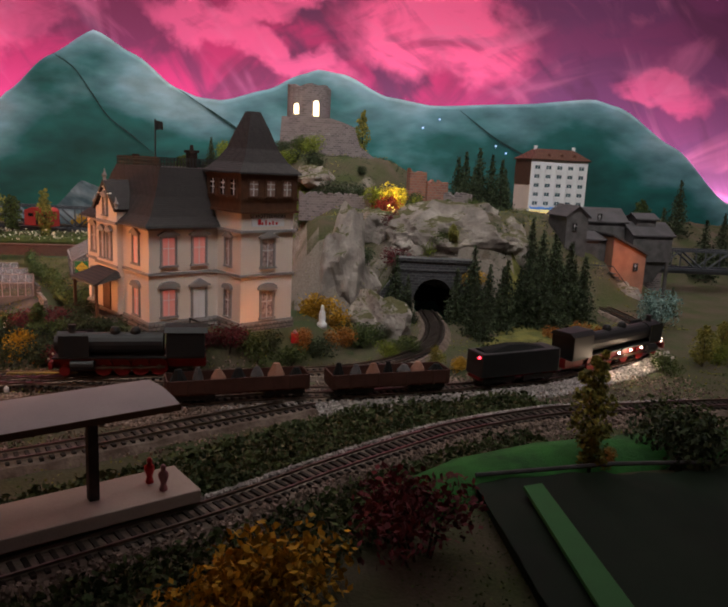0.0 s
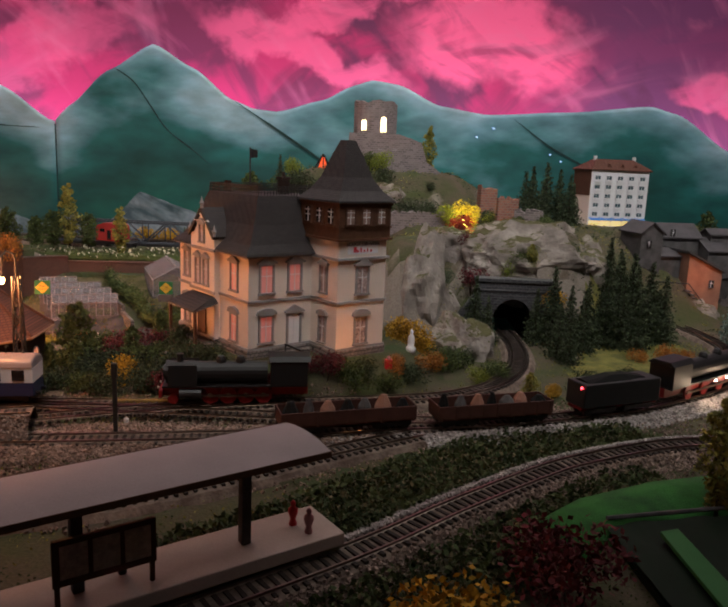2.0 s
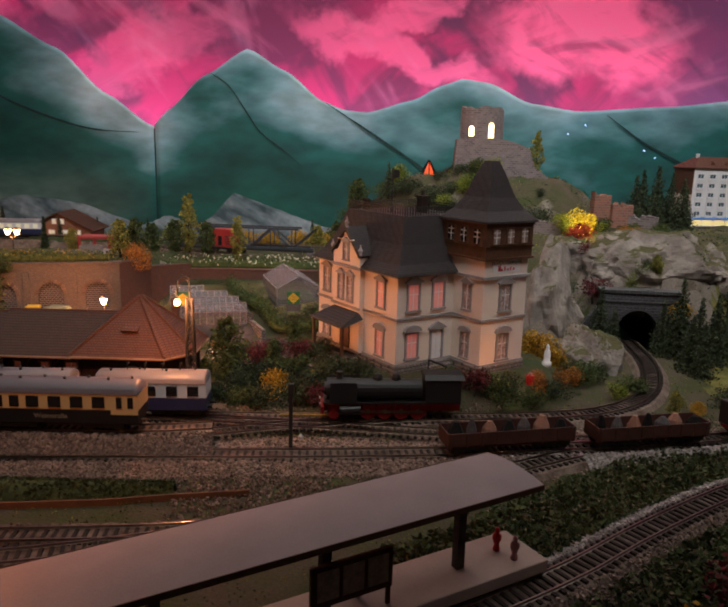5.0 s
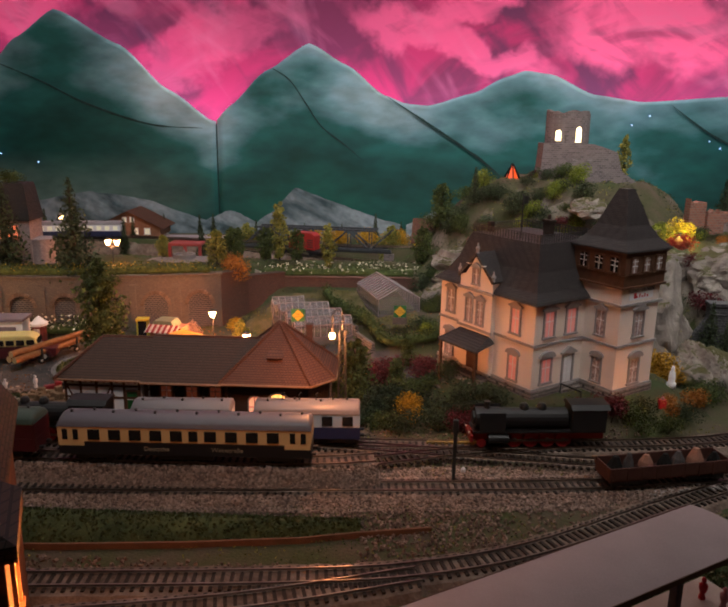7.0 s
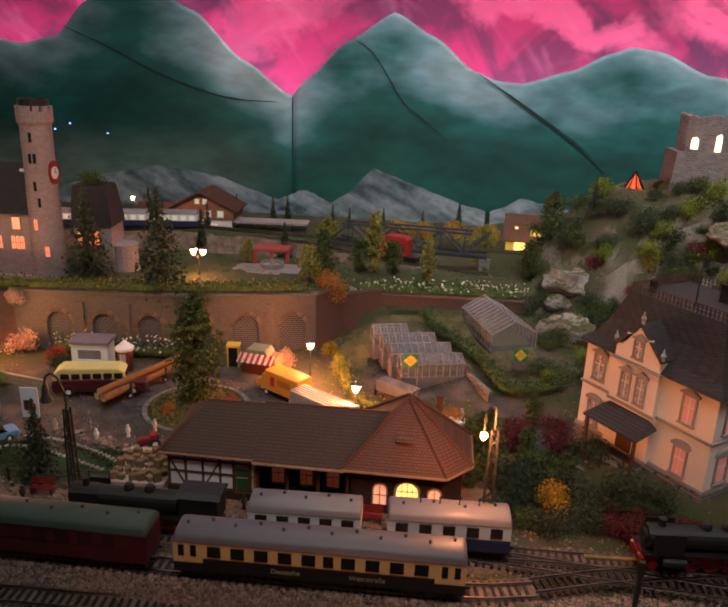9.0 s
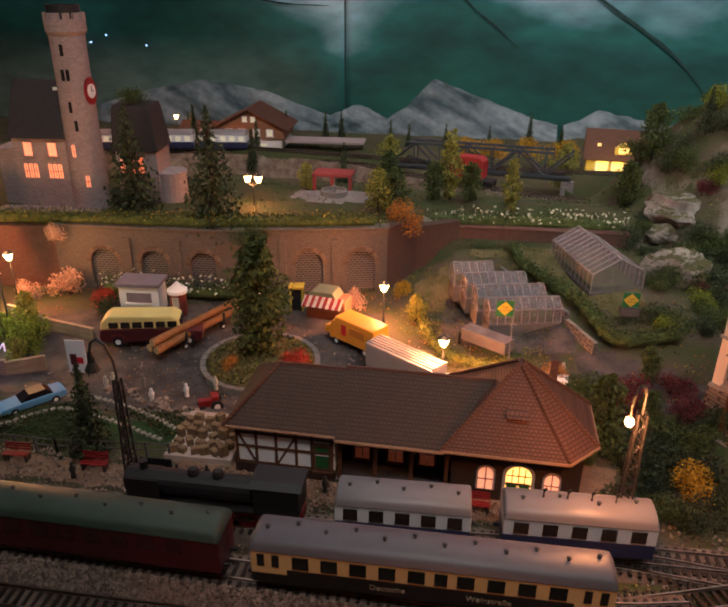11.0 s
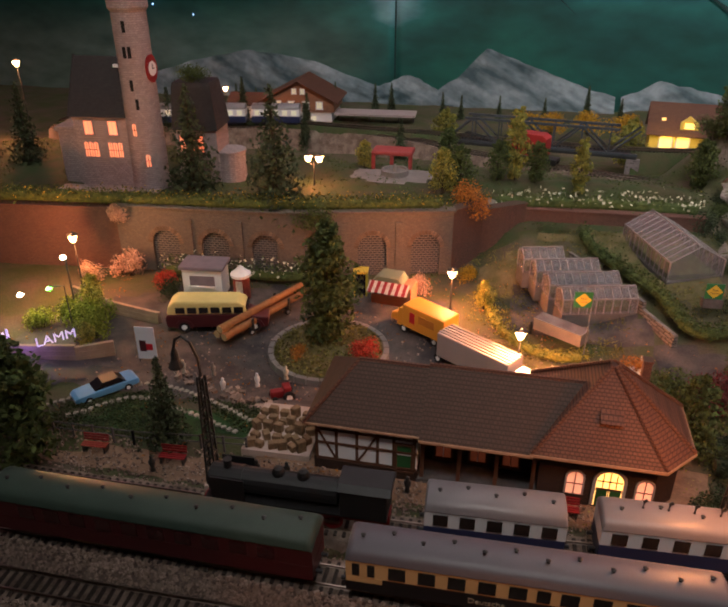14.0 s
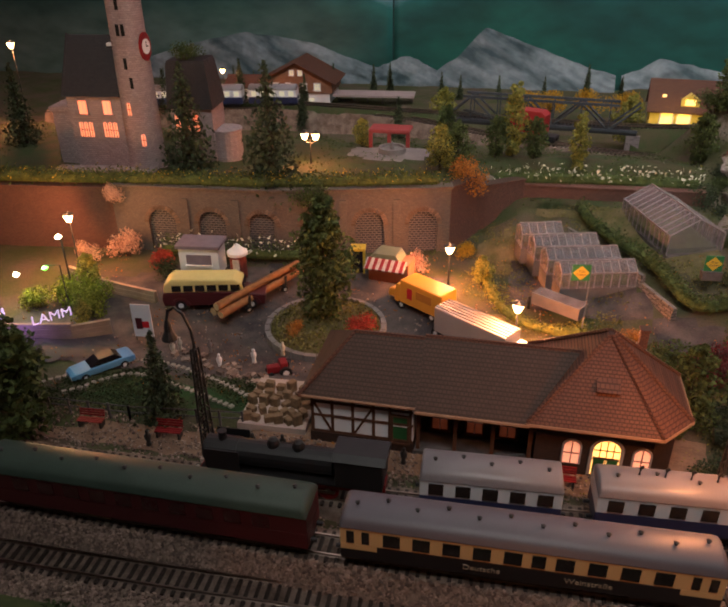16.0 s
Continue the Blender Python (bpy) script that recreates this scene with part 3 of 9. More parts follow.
def spline(pts, step=0.35):
    """Evenly spaced points on a smooth line."""
    P = [Vector((*p, 0)) for p in pts]
    P = [P[0] * 2 - P[1]] + P + [P[-1] * 2 - P[-2]]
    fine = []
    for a, b, c, d in zip(P, P[1:], P[2:], P[3:]):
        for k in range(30):
            t = k / 30
            fine.append(0.5 * (2 * b + (c - a) * t + (2 * a - 5 * b + 4 * c - d) * t * t + (3 * b - a - 3 * c + d) * t ** 3))
    fine.append(P[-2])
    out, want = [fine[0]], step
    run = 0
    for a, b in zip(fine, fine[1:]):
        l = (b - a).length
        while run + l >= want:
            out.append(a.lerp(b, (want - run) / l))
            want += step
        run += l
    return out


# ---------------------------------------------------------------- backdrop
def crest(x):
    """Height of the mountains' cut edge."""
    k = [(-240, 50), (-200, 52), (-175, 46.5), (-163, 49), (-153, 59), (-139, 68), (-119, 57.5), (-104, 44), (-89, 34), (-84, 39), (-72, 50), (-58, 58.5), (-46, 52), (-34, 43), (-27, 40.5), (-20, 40), (-6, 44),
         (4, 49), (10, 51), (18, 50), (32, 44), (47, 42), (75, 44), (101, 47), (110, 45), (131, 33), (153, 15), (175, 4), (240, 2)]
    for (x0, z0), (x1, z1) in zip(k, k[1:]):
        if x <= x1:
            t = (x - x0) / (x1 - x0)
            s = t * t * (3 - 2 * t)
            return z0 + (z1 - z0) * (0.55 * t + 0.45 * s)
    return k[-1][1]


def backdrop():
    board = thing("backdrop", "painted teal mountain panels with hazy white peaks", "backdrop", kind="structure")
    for x0, x1 in ((-240, -88.7), (-88.2, 240)):
        g, uv = Geo(), []
        n = int((x1 - x0) / 2)
        rows = 16
        for i in range(n + 1):
            x = x0 + (x1 - x0) * i / n
            zc = crest(x)
            for j in range(rows + 1):
                d = (zc + 40) * (j / rows) ** 1.5
                g.v.append((x, 233, zc - d))
                uv.append((i / n, d / 92))
        for i in range(n):
            for j in range(rows):
                a = i * (rows + 1) + j
                g.f.append((a, a + 1, a + rows + 2, a + rows + 1))
        me = mesh_of("mountain_panel", g, MOUNTAIN, True)
        layer = me.uv_layers.new(name="UVMap")
        for loop in me.loops:
            layer.data[loop.index].uv = uv[loop.vertex_index]
        ob = part("mountain_panel", me, MOUNTAIN, board)
        mod = ob.modifiers.new("thick", "SOLIDIFY")
        mod.thickness, mod.offset = 0.008, 1
    # painted dark ravines
    for pts in ([(-70, 51), (-64, 47), (-59, 40), (-54, 33), (-46, 27), (-40, 22)], [(-33, 42.5), (-24, 37), (-16, 32), (-8, 27), (0, 21.5), (7, 15), (12, 9)],
                [(56, 41), (68, 33), (80, 27), (92, 20)], [(-160, 52), (-145, 46), (-130, 39), (-110, 33), (-92, 32)]):
        line = spline(pts, 1.0)
        top, bot = [], []
        for i, p in enumerate(line):
            w = (0.75 if pts[0][0] == -33 else 0.5) * math.sin(math.pi * (i + 0.6) / (len(line) + 0.2)) ** 0.7 * (0.7 + 0.5 * noise.noise((p.x * 0.2, p.y * 0.2, 2)))
            top.append((p.x, 232.05, p.y + w))
            bot.append((p.x, 232.05, p.y - w))
        g = Geo().loft([[a, b, (b[0], 232.25, b[2]), (a[0], 232.25, a[2])] for a, b in zip(top, bot)])
        part("ravine_line", g, RAVINE, board)
    # Dark strip behind the panel joint, put in as the gap's shade.
    part("panel_gap", Geo().box(-88.7, -88.2, 233.2, 234, -6, crest(-88.5) - 1), RAVINE, board)


backdrop()


# ---------------------------------------------------------------- terrain
def bump01(d, r0, r1):
    t = min(1, max(0, (r1 - d) / (r1 - r0)))
    return t * t * (3 - 2 * t)


def wall_y(x):
    """Line of the arcade wall."""
    k = [(-230, 100), (-125, 107), (-104, 110.5), (-83.5, 112), (-59.8, 117.8), (-56, 123), (-50, 127.2), (-26, 128), (-15, 130)]
    for (x0, y0), (x1, y1) in zip(k, k[1:]):
        if x <= x1:
            return y0 + (y1 - y0) * (x - x0) / (x1 - x0)
    return 130


def height(x, y):
    n1 = noise.noise((x * 0.11, y * 0.11, 0))
    n2 = noise.noise((x * 0.4, y * 0.4, 3))
    z = 0.2
    # plaza lies lower than the station
    z -= 1.7 * bump01(abs(x + 90), 50, 70) * bump01(abs(y - 102), 14, 24)
    # greenhouse slope
    z += 3.2 * bump01(math.hypot((x + 30) / 1.0, (y - 118) / 1.0), 6, 22)
    bank = 3.9 * (1 - bump01(x, -56, -50)) * (1 - bump01(y, 116, 126)) * bump01(x, -26, -16)
    z = max(z, bank) if bank > 0.05 else z
    # upper terrace behind the wall
    if x < -8:
        d = y - wall_y(x)
        if d > 2.4:
            up = 7.6 - 2.3 * (1 - bump01(x, -57, -50)) * bump01(d, 3, 9) - 9.5 * min(1, max(0, (y - 135) / 45))
            k = bump01(x, -28, -8)
            z = z * (1 - k) + up * k + 0.4 * n1
    # villa mound
    mound = 3.3 * bump01(math.hypot((x + 9) / 1.25, (y - 84)), 9.5, 15.5)
    z = max(z, mound) if mound > 0.05 else z
    # castle hill
    rough = 1.7 * n1 + 0.7 * n2
    hill = 23.4 * bump01(math.hypot((x - 6) / 1.25, (y - 148) / 0.95), 11, 33)
    hill = max(hill, 15.3 * bump01(math.hypot((x - 19) / 1.2, (y - 122)), 9, 21))
    hill = max(hill, 15.5 * bump01(math.hypot((x - 27) / 1.3, (y - 110)), 4, 14))
    hill = max(hill, 13.5 * bump01(math.hypot((x - 7) / 0.9, (y - 103)), 3, 11))
    hill = max(hill, 14 * bump01(math.hypot((x - 42) / 1.1, (y - 134)), 9, 30))
    hill = max(hill, 11 * bump01(math.hypot((x - 72) / 1.6, (y - 186)), 18, 46))
    hill = max(hill, 9 * bump01(math.hypot((x - 130) / 1.6, (y - 190)), 18, 46))
    if hill > 0.3:
        hill += rough * min(1, hill / 6)
    # the cutting in front of the tunnel mouth
    cut = bump01(abs(x - 20.5), 5.0, 7.0) * bump01(y, 100.6, 101.6)
    hill *= 1 - cut
    z = max(z, hill) if hill > 0.05 else z
    return z + 0.12 * n2


def ground():
    g = Geo()
    xs = [-235 + 1.6 * i for i in range(300)]
    ys = [-20 + 1.5 * i for i in range(168)]
    for y in ys:
        for x in xs:
            g.v.append((x, y, height(x, y)))
    w = len(xs)
    for j in range(len(ys) - 1):
        for i in range(w - 1):
            a = j * w + i
            if 18.0 < xs[i] < 25.0 and 99.5 < ys[j] < 108 and min(g.v[k][2] for k in (a, a + 1, a + w, a + w + 1)) < 9.2:
                continue
            g.f.append((a, a + 1, a + w + 1, a + w))
    ob = part("ground", g, GROUND, smooth=True)
    tagged(ob, "scenery base strewn with brown earth and turf", "ground", kind="structure")
    # colour zones by steepness and place
    m = GROUND
    nt = m.node_tree
    N, L = nt.nodes, nt.links
    hsv = next(n for n in N if n.type == "HUE_SAT")
    src = hsv.inputs["Color"].links[0].from_socket
    geo = N.new("ShaderNodeNewGeometry")
    sep = N.new("ShaderNodeSeparateXYZ")
    L.new(geo.outputs["True Normal"], sep.inputs[0])
    nz = N.new("ShaderNodeTexNoise")
    nz.inputs["Scale"].default_value, nz.inputs["Detail"].default_value = 14, 6
    L.new(geo.outputs["Position"], nz.inputs["Vector"])
    ad = N.new("ShaderNodeMath")
    ad.operation = "MULTIPLY_ADD"
    ad.inputs[1].default_value = 0.7
    L.new(nz.outputs["Fac"], ad.inputs[0])
    L.new(sep.outputs["Z"], ad.inputs[2])
    mr = N.new("ShaderNodeMapRange")
    mr.inputs["From Min"].default_value, mr.inputs["From Max"].default_value = 0.78, 0.92
    mr.inputs["To Min"].default_value, mr.inputs["To Max"].default_value = 1, 0
    L.new(ad.outputs[0], mr.inputs["Value"])
    mix = N.new("ShaderNodeMix")
    mix.data_type = "RGBA"
    mix.inputs["B"].default_value = (0.20, 0.17, 0.145, 1)
    L.new(src, mix.inputs["A"])
    L.new(mr.outputs[0], mix.inputs["Factor"])
    L.new(mix.outputs["Result"], hsv.inputs["Color"])


ground()


def patch(name, outline, material, lift, label, category="ground"):
    """A thin laid surface that follows the ground inside an outline."""
    g = Geo()
    xs, ys = [p[0] for p in outline], [p[1] for p in outline]
    step = 1.5
    keep = {}

    def inside(x, y):
        c = False
        for (x0, y0), (x1, y1) in zip(outline, outline[1:] + outline[:1]):
            if (y0 > y) != (y1 > y) and x < (x1 - x0) * (y - y0) / (y1 - y0) + x0:
                c = not c
        return c
    for i in range(int((max(xs) - min(xs)) / step) + 2):
        for j in range(int((max(ys) - min(ys)) / step) + 2):
            x, y = min(xs) + i * step, min(ys) + j * step
            if inside(x, y):
                keep[i, j] = len(g.v)
                jx, jy = 0.5 * noise.noise((x, y, 5)), 0.5 * noise.noise((x, y, 9))
                g.v.append((x + jx, y + jy, max(height(x + jx, y + jy), height(x, y)) + lift))
    for (i, j), a in keep.items():
        q = [keep.get(k) for k in ((i + 1, j), (i + 1, j + 1), (i, j + 1))]
        if None not in q:
            g.f.append((a, *q))
    ob = part(name, g, material, smooth=True)
    return tagged(ob, label, category, kind="structure")


# ---------------------------------------------------------------- tracks
SLEEPER_MESH = mesh_of("sleeper", Geo().box(-0.13, 0.13, -1.35, 1.35, -0.12, 0.12), SLEEPER)


def track(pts, z=0.75, single=False, ballast=True, drop=0.9):
    line = spline(pts)
    t = thing("railway_track", "model railway track on brown ballast with rusty rails", "track", kind="structure")
    for side in (-0.825, 0.825):
        g = Geo()
        rings = []
        for i, p in enumerate(line):
            d = (line[min(i + 1, len(line) - 1)] - line[max(i - 1, 0)]).normalized()
            n = Vector((-d.y, d.x, 0))
            c = p + n * side
            rings.append([(c.x - n.x * w, c.y - n.y * w, z + h) for w, h in ((0.13, 0.1), (0.04, 0.14), (0.04, 0.24), (0.055, 0.25), (0.055, 0.32), (-0.055, 0.32), (-0.055, 0.25), (-0.04, 0.24), (-0.04, 0.14), (-0.13, 0.1))])
        g.loft(rings)
        part("rail", g, RAIL, t)
    if ballast:
        g = Geo()
        rings = []
        for i, p in enumerate(line[::2]):
            k = min(i * 2 + 1, len(line) - 1)
            d = (line[k] - line[max(k - 2, 0)]).normalized()
            n = Vector((-d.y, d.x, 0))
            j = lambda s: 0.16 * noise.noise((p.x * 1.3 + s, p.y * 1.3, s))
            rings.append([(p.x + n.x * w, p.y + n.y * w, h + j(w)) for w, h in ((2.0 + drop * 0.55, z - drop), (1.7, z - 0.06), (0.6, z - 0.02), (-0.6, z - 0.02), (-1.7, z - 0.06), (-2.0 - drop * 0.55, z - drop))])
        g.loft(rings, closed=False, caps=False)
        part("ballast", g, BALLAST, t)
    joined = Geo()
    for i in range(0, len(line) - 1, 2):
        d = (line[i + 1] - line[i]).normalized()
        m = Matrix.Translation((line[i].x, line[i].y, z)) @ Matrix.Rotation(math.atan2(d.y, d.x), 4, "Z")
        if single:
            ob = new("sleeper", SLEEPER_MESH)
            ob.parent = t
            ob.matrix_basis = Matrix.Translation(m.translation * CM) @ m.to_3x3().to_4x4()
        else:
            joined.box(-0.13, 0.13, -1.35, 1.35, -0.12, 0.12, m)
    if not single:
        tagged(part("sleepers", joined, SLEEPER, t), kind="stuff")
    return t


MAIN = [(-150, 55.2), (-110, 55.4), (-70, 55.8), (-35, 57.9), (-11, 60), (0, 62.1), (10, 63.6), (23.5, 67.4), (31, 71), (41, 77.5), (48, 86), (52.5, 97), (52.5, 112), (48, 130), (40, 150)]
FRONT = [(-60, 5), (-44, 15), (-25, 27.2), (-10, 36.8), (-2.5, 41.9), (3.6, 46.8), (11, 52.2), (16, 55.2), (25, 58.8), (33, 60), (44, 61.5), (70, 63.5), (100, 66)]
TUNNEL = [(-150, 64.5), (-110, 65), (-60, 66), (-37, 67.3), (-20, 68), (-5, 69.4), (4.7, 71), (9.8, 73), (14.5, 77), (18.5, 84), (21, 93), (22, 104)]
COACHLINE = [(-150, 58.9), (-110, 59.1), (-62, 59.4), (-48, 59.6), (-37, 60.1), (-31, 61.2)]
YARD = [(-120, 37), (-90, 40), (-53, 42.8), (-36, 44.3), (-27, 45.8), (-17.6, 49.2), (-5, 56.5), (3, 61.0)]
YARD2 = [(-120, 30), (-80, 34), (-56, 38), (-40, 41.2), (-27, 45.2)]
track(FRONT, single=True)
for pts in (MAIN, TUNNEL, YARD, YARD2):
    track(pts)
track(COACHLINE, 2.2, drop=1.7)
track([(-36.5, 61.6), (-31, 63.4), (-25, 65.4), (-18, 67.2), (-11, 68.7)], 0.78, ballast=False)
track([(-44, 66.9), (-36, 66.9), (-25, 66.0), (-13, 65.0), (0, 64.0), (9, 64.2)], 0.76, ballast=False)


# ---------------------------------------------------------------- plants
def fir_parts(seed, h=10.0, r=2.6, material=None, droop=0.35):
    rnd = random.Random(seed)
    t = thing("fir_tree", "dark green model fir tree with drooping branches", "tree")
    part("trunk", Geo().tube([(0, 0, -0.3), (0, 0, h * 0.5), (0, 0, h * 0.97)], r * 0.09, 6, 0.05), BARK, t)
    g = Geo()
    levels = 30
    for i in range(levels):
        k = i / (levels - 1)
        z = h * (0.07 + 0.92 * k)
        rad = r * (1 - k) ** 0.85 * rnd.uniform(0.8, 1.1) + 0.12
        n = max(4, int(13 * (1 - k) + 3))
        for j in range(n):
            a = 2 * math.pi * (j + rnd.random()) / n
            l = rad * rnd.uniform(0.65, 1.1)
            for s in range(6):
                f = (s + 0.6) / 6
                p = (math.cos(a) * l * f + rnd.gauss(0, 0.1), math.sin(a) * l * f + rnd.gauss(0, 0.1), z - droop * l * f * f + rnd.gauss(0, 0.1))
                g.leaf(p, 0.34 + 0.2 * (1 - k), rnd)
    part("crown", g, material or FIR, t)
    return t


def leafy_parts(name, label, seed, h, r, material, clumps=16, leaf=0.4, count=1500, stem=0.25, squash=1.0, category="tree"):
    """A trunk with limbs and a crown of leaf clumps with gaps."""
    rnd = random.Random(seed)
    t = thing(name, label, category)
    base = h * stem
    g = Geo().tube([(0, 0, -0.4), (0.05, 0, base), (0, 0.05, h * 0.7)], max(0.08, r * 0.1), 6, 0.05)
    leaves = Geo()
    for i in range(clumps):
        k = (i + 0.5) / clumps
        zz = base + (h - base) * k
        w = r * math.sin(math.pi * min(1, 0.18 + 0.8 * k)) ** 0.7 * squash
        a = i * 2.4 + rnd.random()
        d = w * rnd.uniform(0.2, 0.72)
        c = Vector((math.cos(a) * d, math.sin(a) * d, zz))
        if i % 2 == 0:
            g.tube([(0, 0, max(0.1, zz - r * 0.6)), tuple(c)], max(0.05, r * 0.04), 4, 0.02)
        cr = max(0.3, w * 0.55)
        for _ in range(count // clumps):
            v = Vector((rnd.gauss(0, 1), rnd.gauss(0, 1), rnd.gauss(0, 1))).normalized() * cr * rnd.random() ** 0.4
            p = c + Vector((v.x, v.y, v.z * 0.9))
            leaves.leaf((p.x, p.y, max(0.05, p.z)), leaf, rnd)
    part("trunk", g, BARK, t)
    part("crown", leaves, material, t)
    return t


def bush_parts(label, seed, r, h, material, leaf=0.26, count=1500):
    rnd = random.Random(seed)
    t = thing("bush", label, "bush")
    g, stems = Geo(), Geo()
    lumps = [(rnd.uniform(-0.55, 0.55) * r, rnd.uniform(-0.55, 0.55) * r, h * rnd.uniform(0.25, 0.62)) for _ in range(7)]
    for c in lumps:
        stems.tube([(c[0] * 0.3, c[1] * 0.3, -0.3), c], 0.07, 4, 0.03)
        for _ in range(count // 7):
            v = Vector((rnd.gauss(0, 1), rnd.gauss(0, 1), rnd.gauss(0, 1))).normalized() * rnd.random() ** 0.45
            g.leaf((c[0] + v.x * r * 0.55, c[1] + v.y * r * 0.55, max(-0.1, c[2] + v.z * h * 0.42)), leaf, rnd)
    part("stem", stems, BARK, t)
    part("foliage", g, material, t)
    return t


PROTO = {}


def plant(kind, x, y, s=1.0, z=None, label=""):
    z = height(x, y) - 0.05 if z is None else z
    turn = RND.uniform(0, 360)
    if kind not in PROTO:
        k = len(PROTO) + 11
        PROTO[kind] = {
            "fir": lambda: fir_parts(k, 10, 3.1), "fir2": lambda: fir_parts(k + 40, 10, 2.8), "slimfir": lambda: fir_parts(k + 50, 10, 1.7),
            "bigfir": lambda: fir_parts(k + 60, 10, 3.7, FIR, 0.55),
            "poplar": lambda: leafy_parts("poplar", "slim olive-green columnar model tree", k, 10, 1.9, OLIVE, 18, 0.5, 1500, 0.06),
            "olive": lambda: leafy_parts("tree", "round olive-green model tree with foam foliage", k, 10, 3.4, OLIVE, 20, 0.6, 1900, 0.14),
            "green": lambda: leafy_parts("tree", "dark green leafy model tree", k, 10, 3.1, TREEGREEN, 20, 0.6, 1900, 0.1),
            "bigtree": lambda: leafy_parts("tree", "tall dense dark green conifer-like model tree", k, 10, 2.6, TREEGREEN, 34, 0.42, 4200, 0.05),
            "lime": lambda: bush_parts("bright lime-green foam bush", k, 2.4, 3.4, LIME),
            "yellow": lambda: bush_parts("golden yellow autumn bush of stringy fibre", k, 2.6, 3.4, YELLOW, 0.30),
            "golden": lambda: bush_parts("bright golden-yellow bush behind the fire", k, 2.4, 3.6, GOLDLEAF, 0.30),
            "orange": lambda: bush_parts("rusty orange autumn bush", k, 2.5, 3.2, ORANGE),
            "wine": lambda: bush_parts("dark wine-red bush", k, 2.5, 3.0, WINE),
            "redbush": lambda: bush_parts("bright red flowering bush", k, 2.2, 3.0, REDLEAF),
            "dark": lambda: bush_parts("dark green foam bush", k, 2.5, 2.8, FIR),
            "shrub": lambda: bush_parts("green leafy shrub", k, 2.5, 2.8, TREEGREEN),
            "frost": lambda: bush_parts("round pale blue-green frosted bush", k, 3.2, 6.0, PALEBLUE, 0.4, 1400),
            "pink": lambda: bush_parts("pale pink blossoming bush", k, 2.2, 3.6, PINKLEAF),
        }[kind]()
        ob = PROTO[kind]
        ob.matrix_basis = place(x, y, z, turn, s)
    else:
        ob = copy_thing(PROTO[kind], place(x, y, z, turn, 1.0))
        ob.scale = (s, s, s)
    if label:
        tagged(ob, label)
    return ob


# ---------------------------------------------------------------- windows and doors of model houses
def turned(x, y, z, a=0):
    return Matrix.Translation((x, y, z)) @ Matrix.Rotation(radians(a), 4, "Z")


def window(house, m, w, h, frame_mat, pane_mat, hood="", bars=(1, 1), depth=0.18, name="window"):
    """Frame in front of the wall, pane and glazing bars set back; hood: 'gable', 'arc' or ''."""
    g = Geo()
    b = w * 0.16
    g.box(-w / 2 - b, -w / 2, -depth, 0.02, 0, h, m).box(w / 2, w / 2 + b, -depth, 0.02, 0, h, m)
    g.box(-w / 2 - b, w / 2 + b, -depth, 0.02, h, h + b, m).box(-w / 2 - b * 1.5, w / 2 + b * 1.5, -depth * 1.5, 0.02, -b, 0, m)
    f = part(name, g, frame_mat, house)
    part("pane", Geo().box(-w / 2, w / 2, -0.03, 0.01, 0, h, m), pane_mat, f)
    gb = Geo()
    for i in range(bars[0]):
        x = -w / 2 + w * (i + 1) / (bars[0] + 1)
        gb.box(x - 0.035, x + 0.035, -0.08, -0.02, 0, h, m)
    for i in range(bars[1]):
        z = h * (i + 1) / (bars[1] + 1) + 0.12 * h
        gb.box(-w / 2, w / 2, -0.075, -0.02, z - 0.035, z + 0.035, m)
    part("glazing_bar", gb, WHITE, f)
    if hood:
        W = w / 2 + b * 2.2
        pts = [(-W, 0), (W, 0), (W, 0.16), (0, 0.16 + W * 0.55), (-W, 0.16)] if hood == "gable" else \
            [(-W, 0), (W, 0), (W, 0.15)] + [(W * math.cos(a), 0.15 + W * 0.5 * math.sin(a)) for a in (0.5, 1.0, 1.57, 2.14, 2.64)] + [(-W, 0.15)]
        part("hood", Geo().prism(pts, -depth * 1.9, 0.01, "y").move(m @ Matrix.Translation((0, 0, h + b))), frame_mat, f)
    return f


def lit_arch(house, m, w, h, pane_mat, frame_mat=None, name="arched_window"):
    """A round-headed pane with a raised frame."""
    arc = [(w / 2 * math.cos(a), h - w / 2 + w / 2 * math.sin(a)) for a in [math.pi * i / 10 for i in range(11)]]
    out = [(-w / 2, 0), (w / 2, 0)] + arc
    k = 1 + 0.25
    g = Geo()
    ring = [(-w / 2, 0)] + list(reversed(arc)) + [(w / 2, 0)]
    big = [(x * k, z * 1.06 if z > 0 else 0) for x, z in ring]
    g.loft([[(x, -0.12, z) for x, z in ring], [(x, -0.12, z) for x, z in big], [(x, 0.02, z) for x, z in big]], closed=False, caps=False)
    g.move(m)
    f = part(name, g, frame_mat or TRIM, house)
    part("pane", Geo().prism(out, -0.05, 0.01, "y").move(m), pane_mat, f)
    gb = Geo().box(-0.04, 0.04, -0.09, -0.04, 0, h * 0.97, m).box(-w / 2, w / 2, -0.088, -0.04, h * 0.45, h * 0.45 + 0.08, m)
    part("glazing_bar", gb, BROWN, f)
    return f


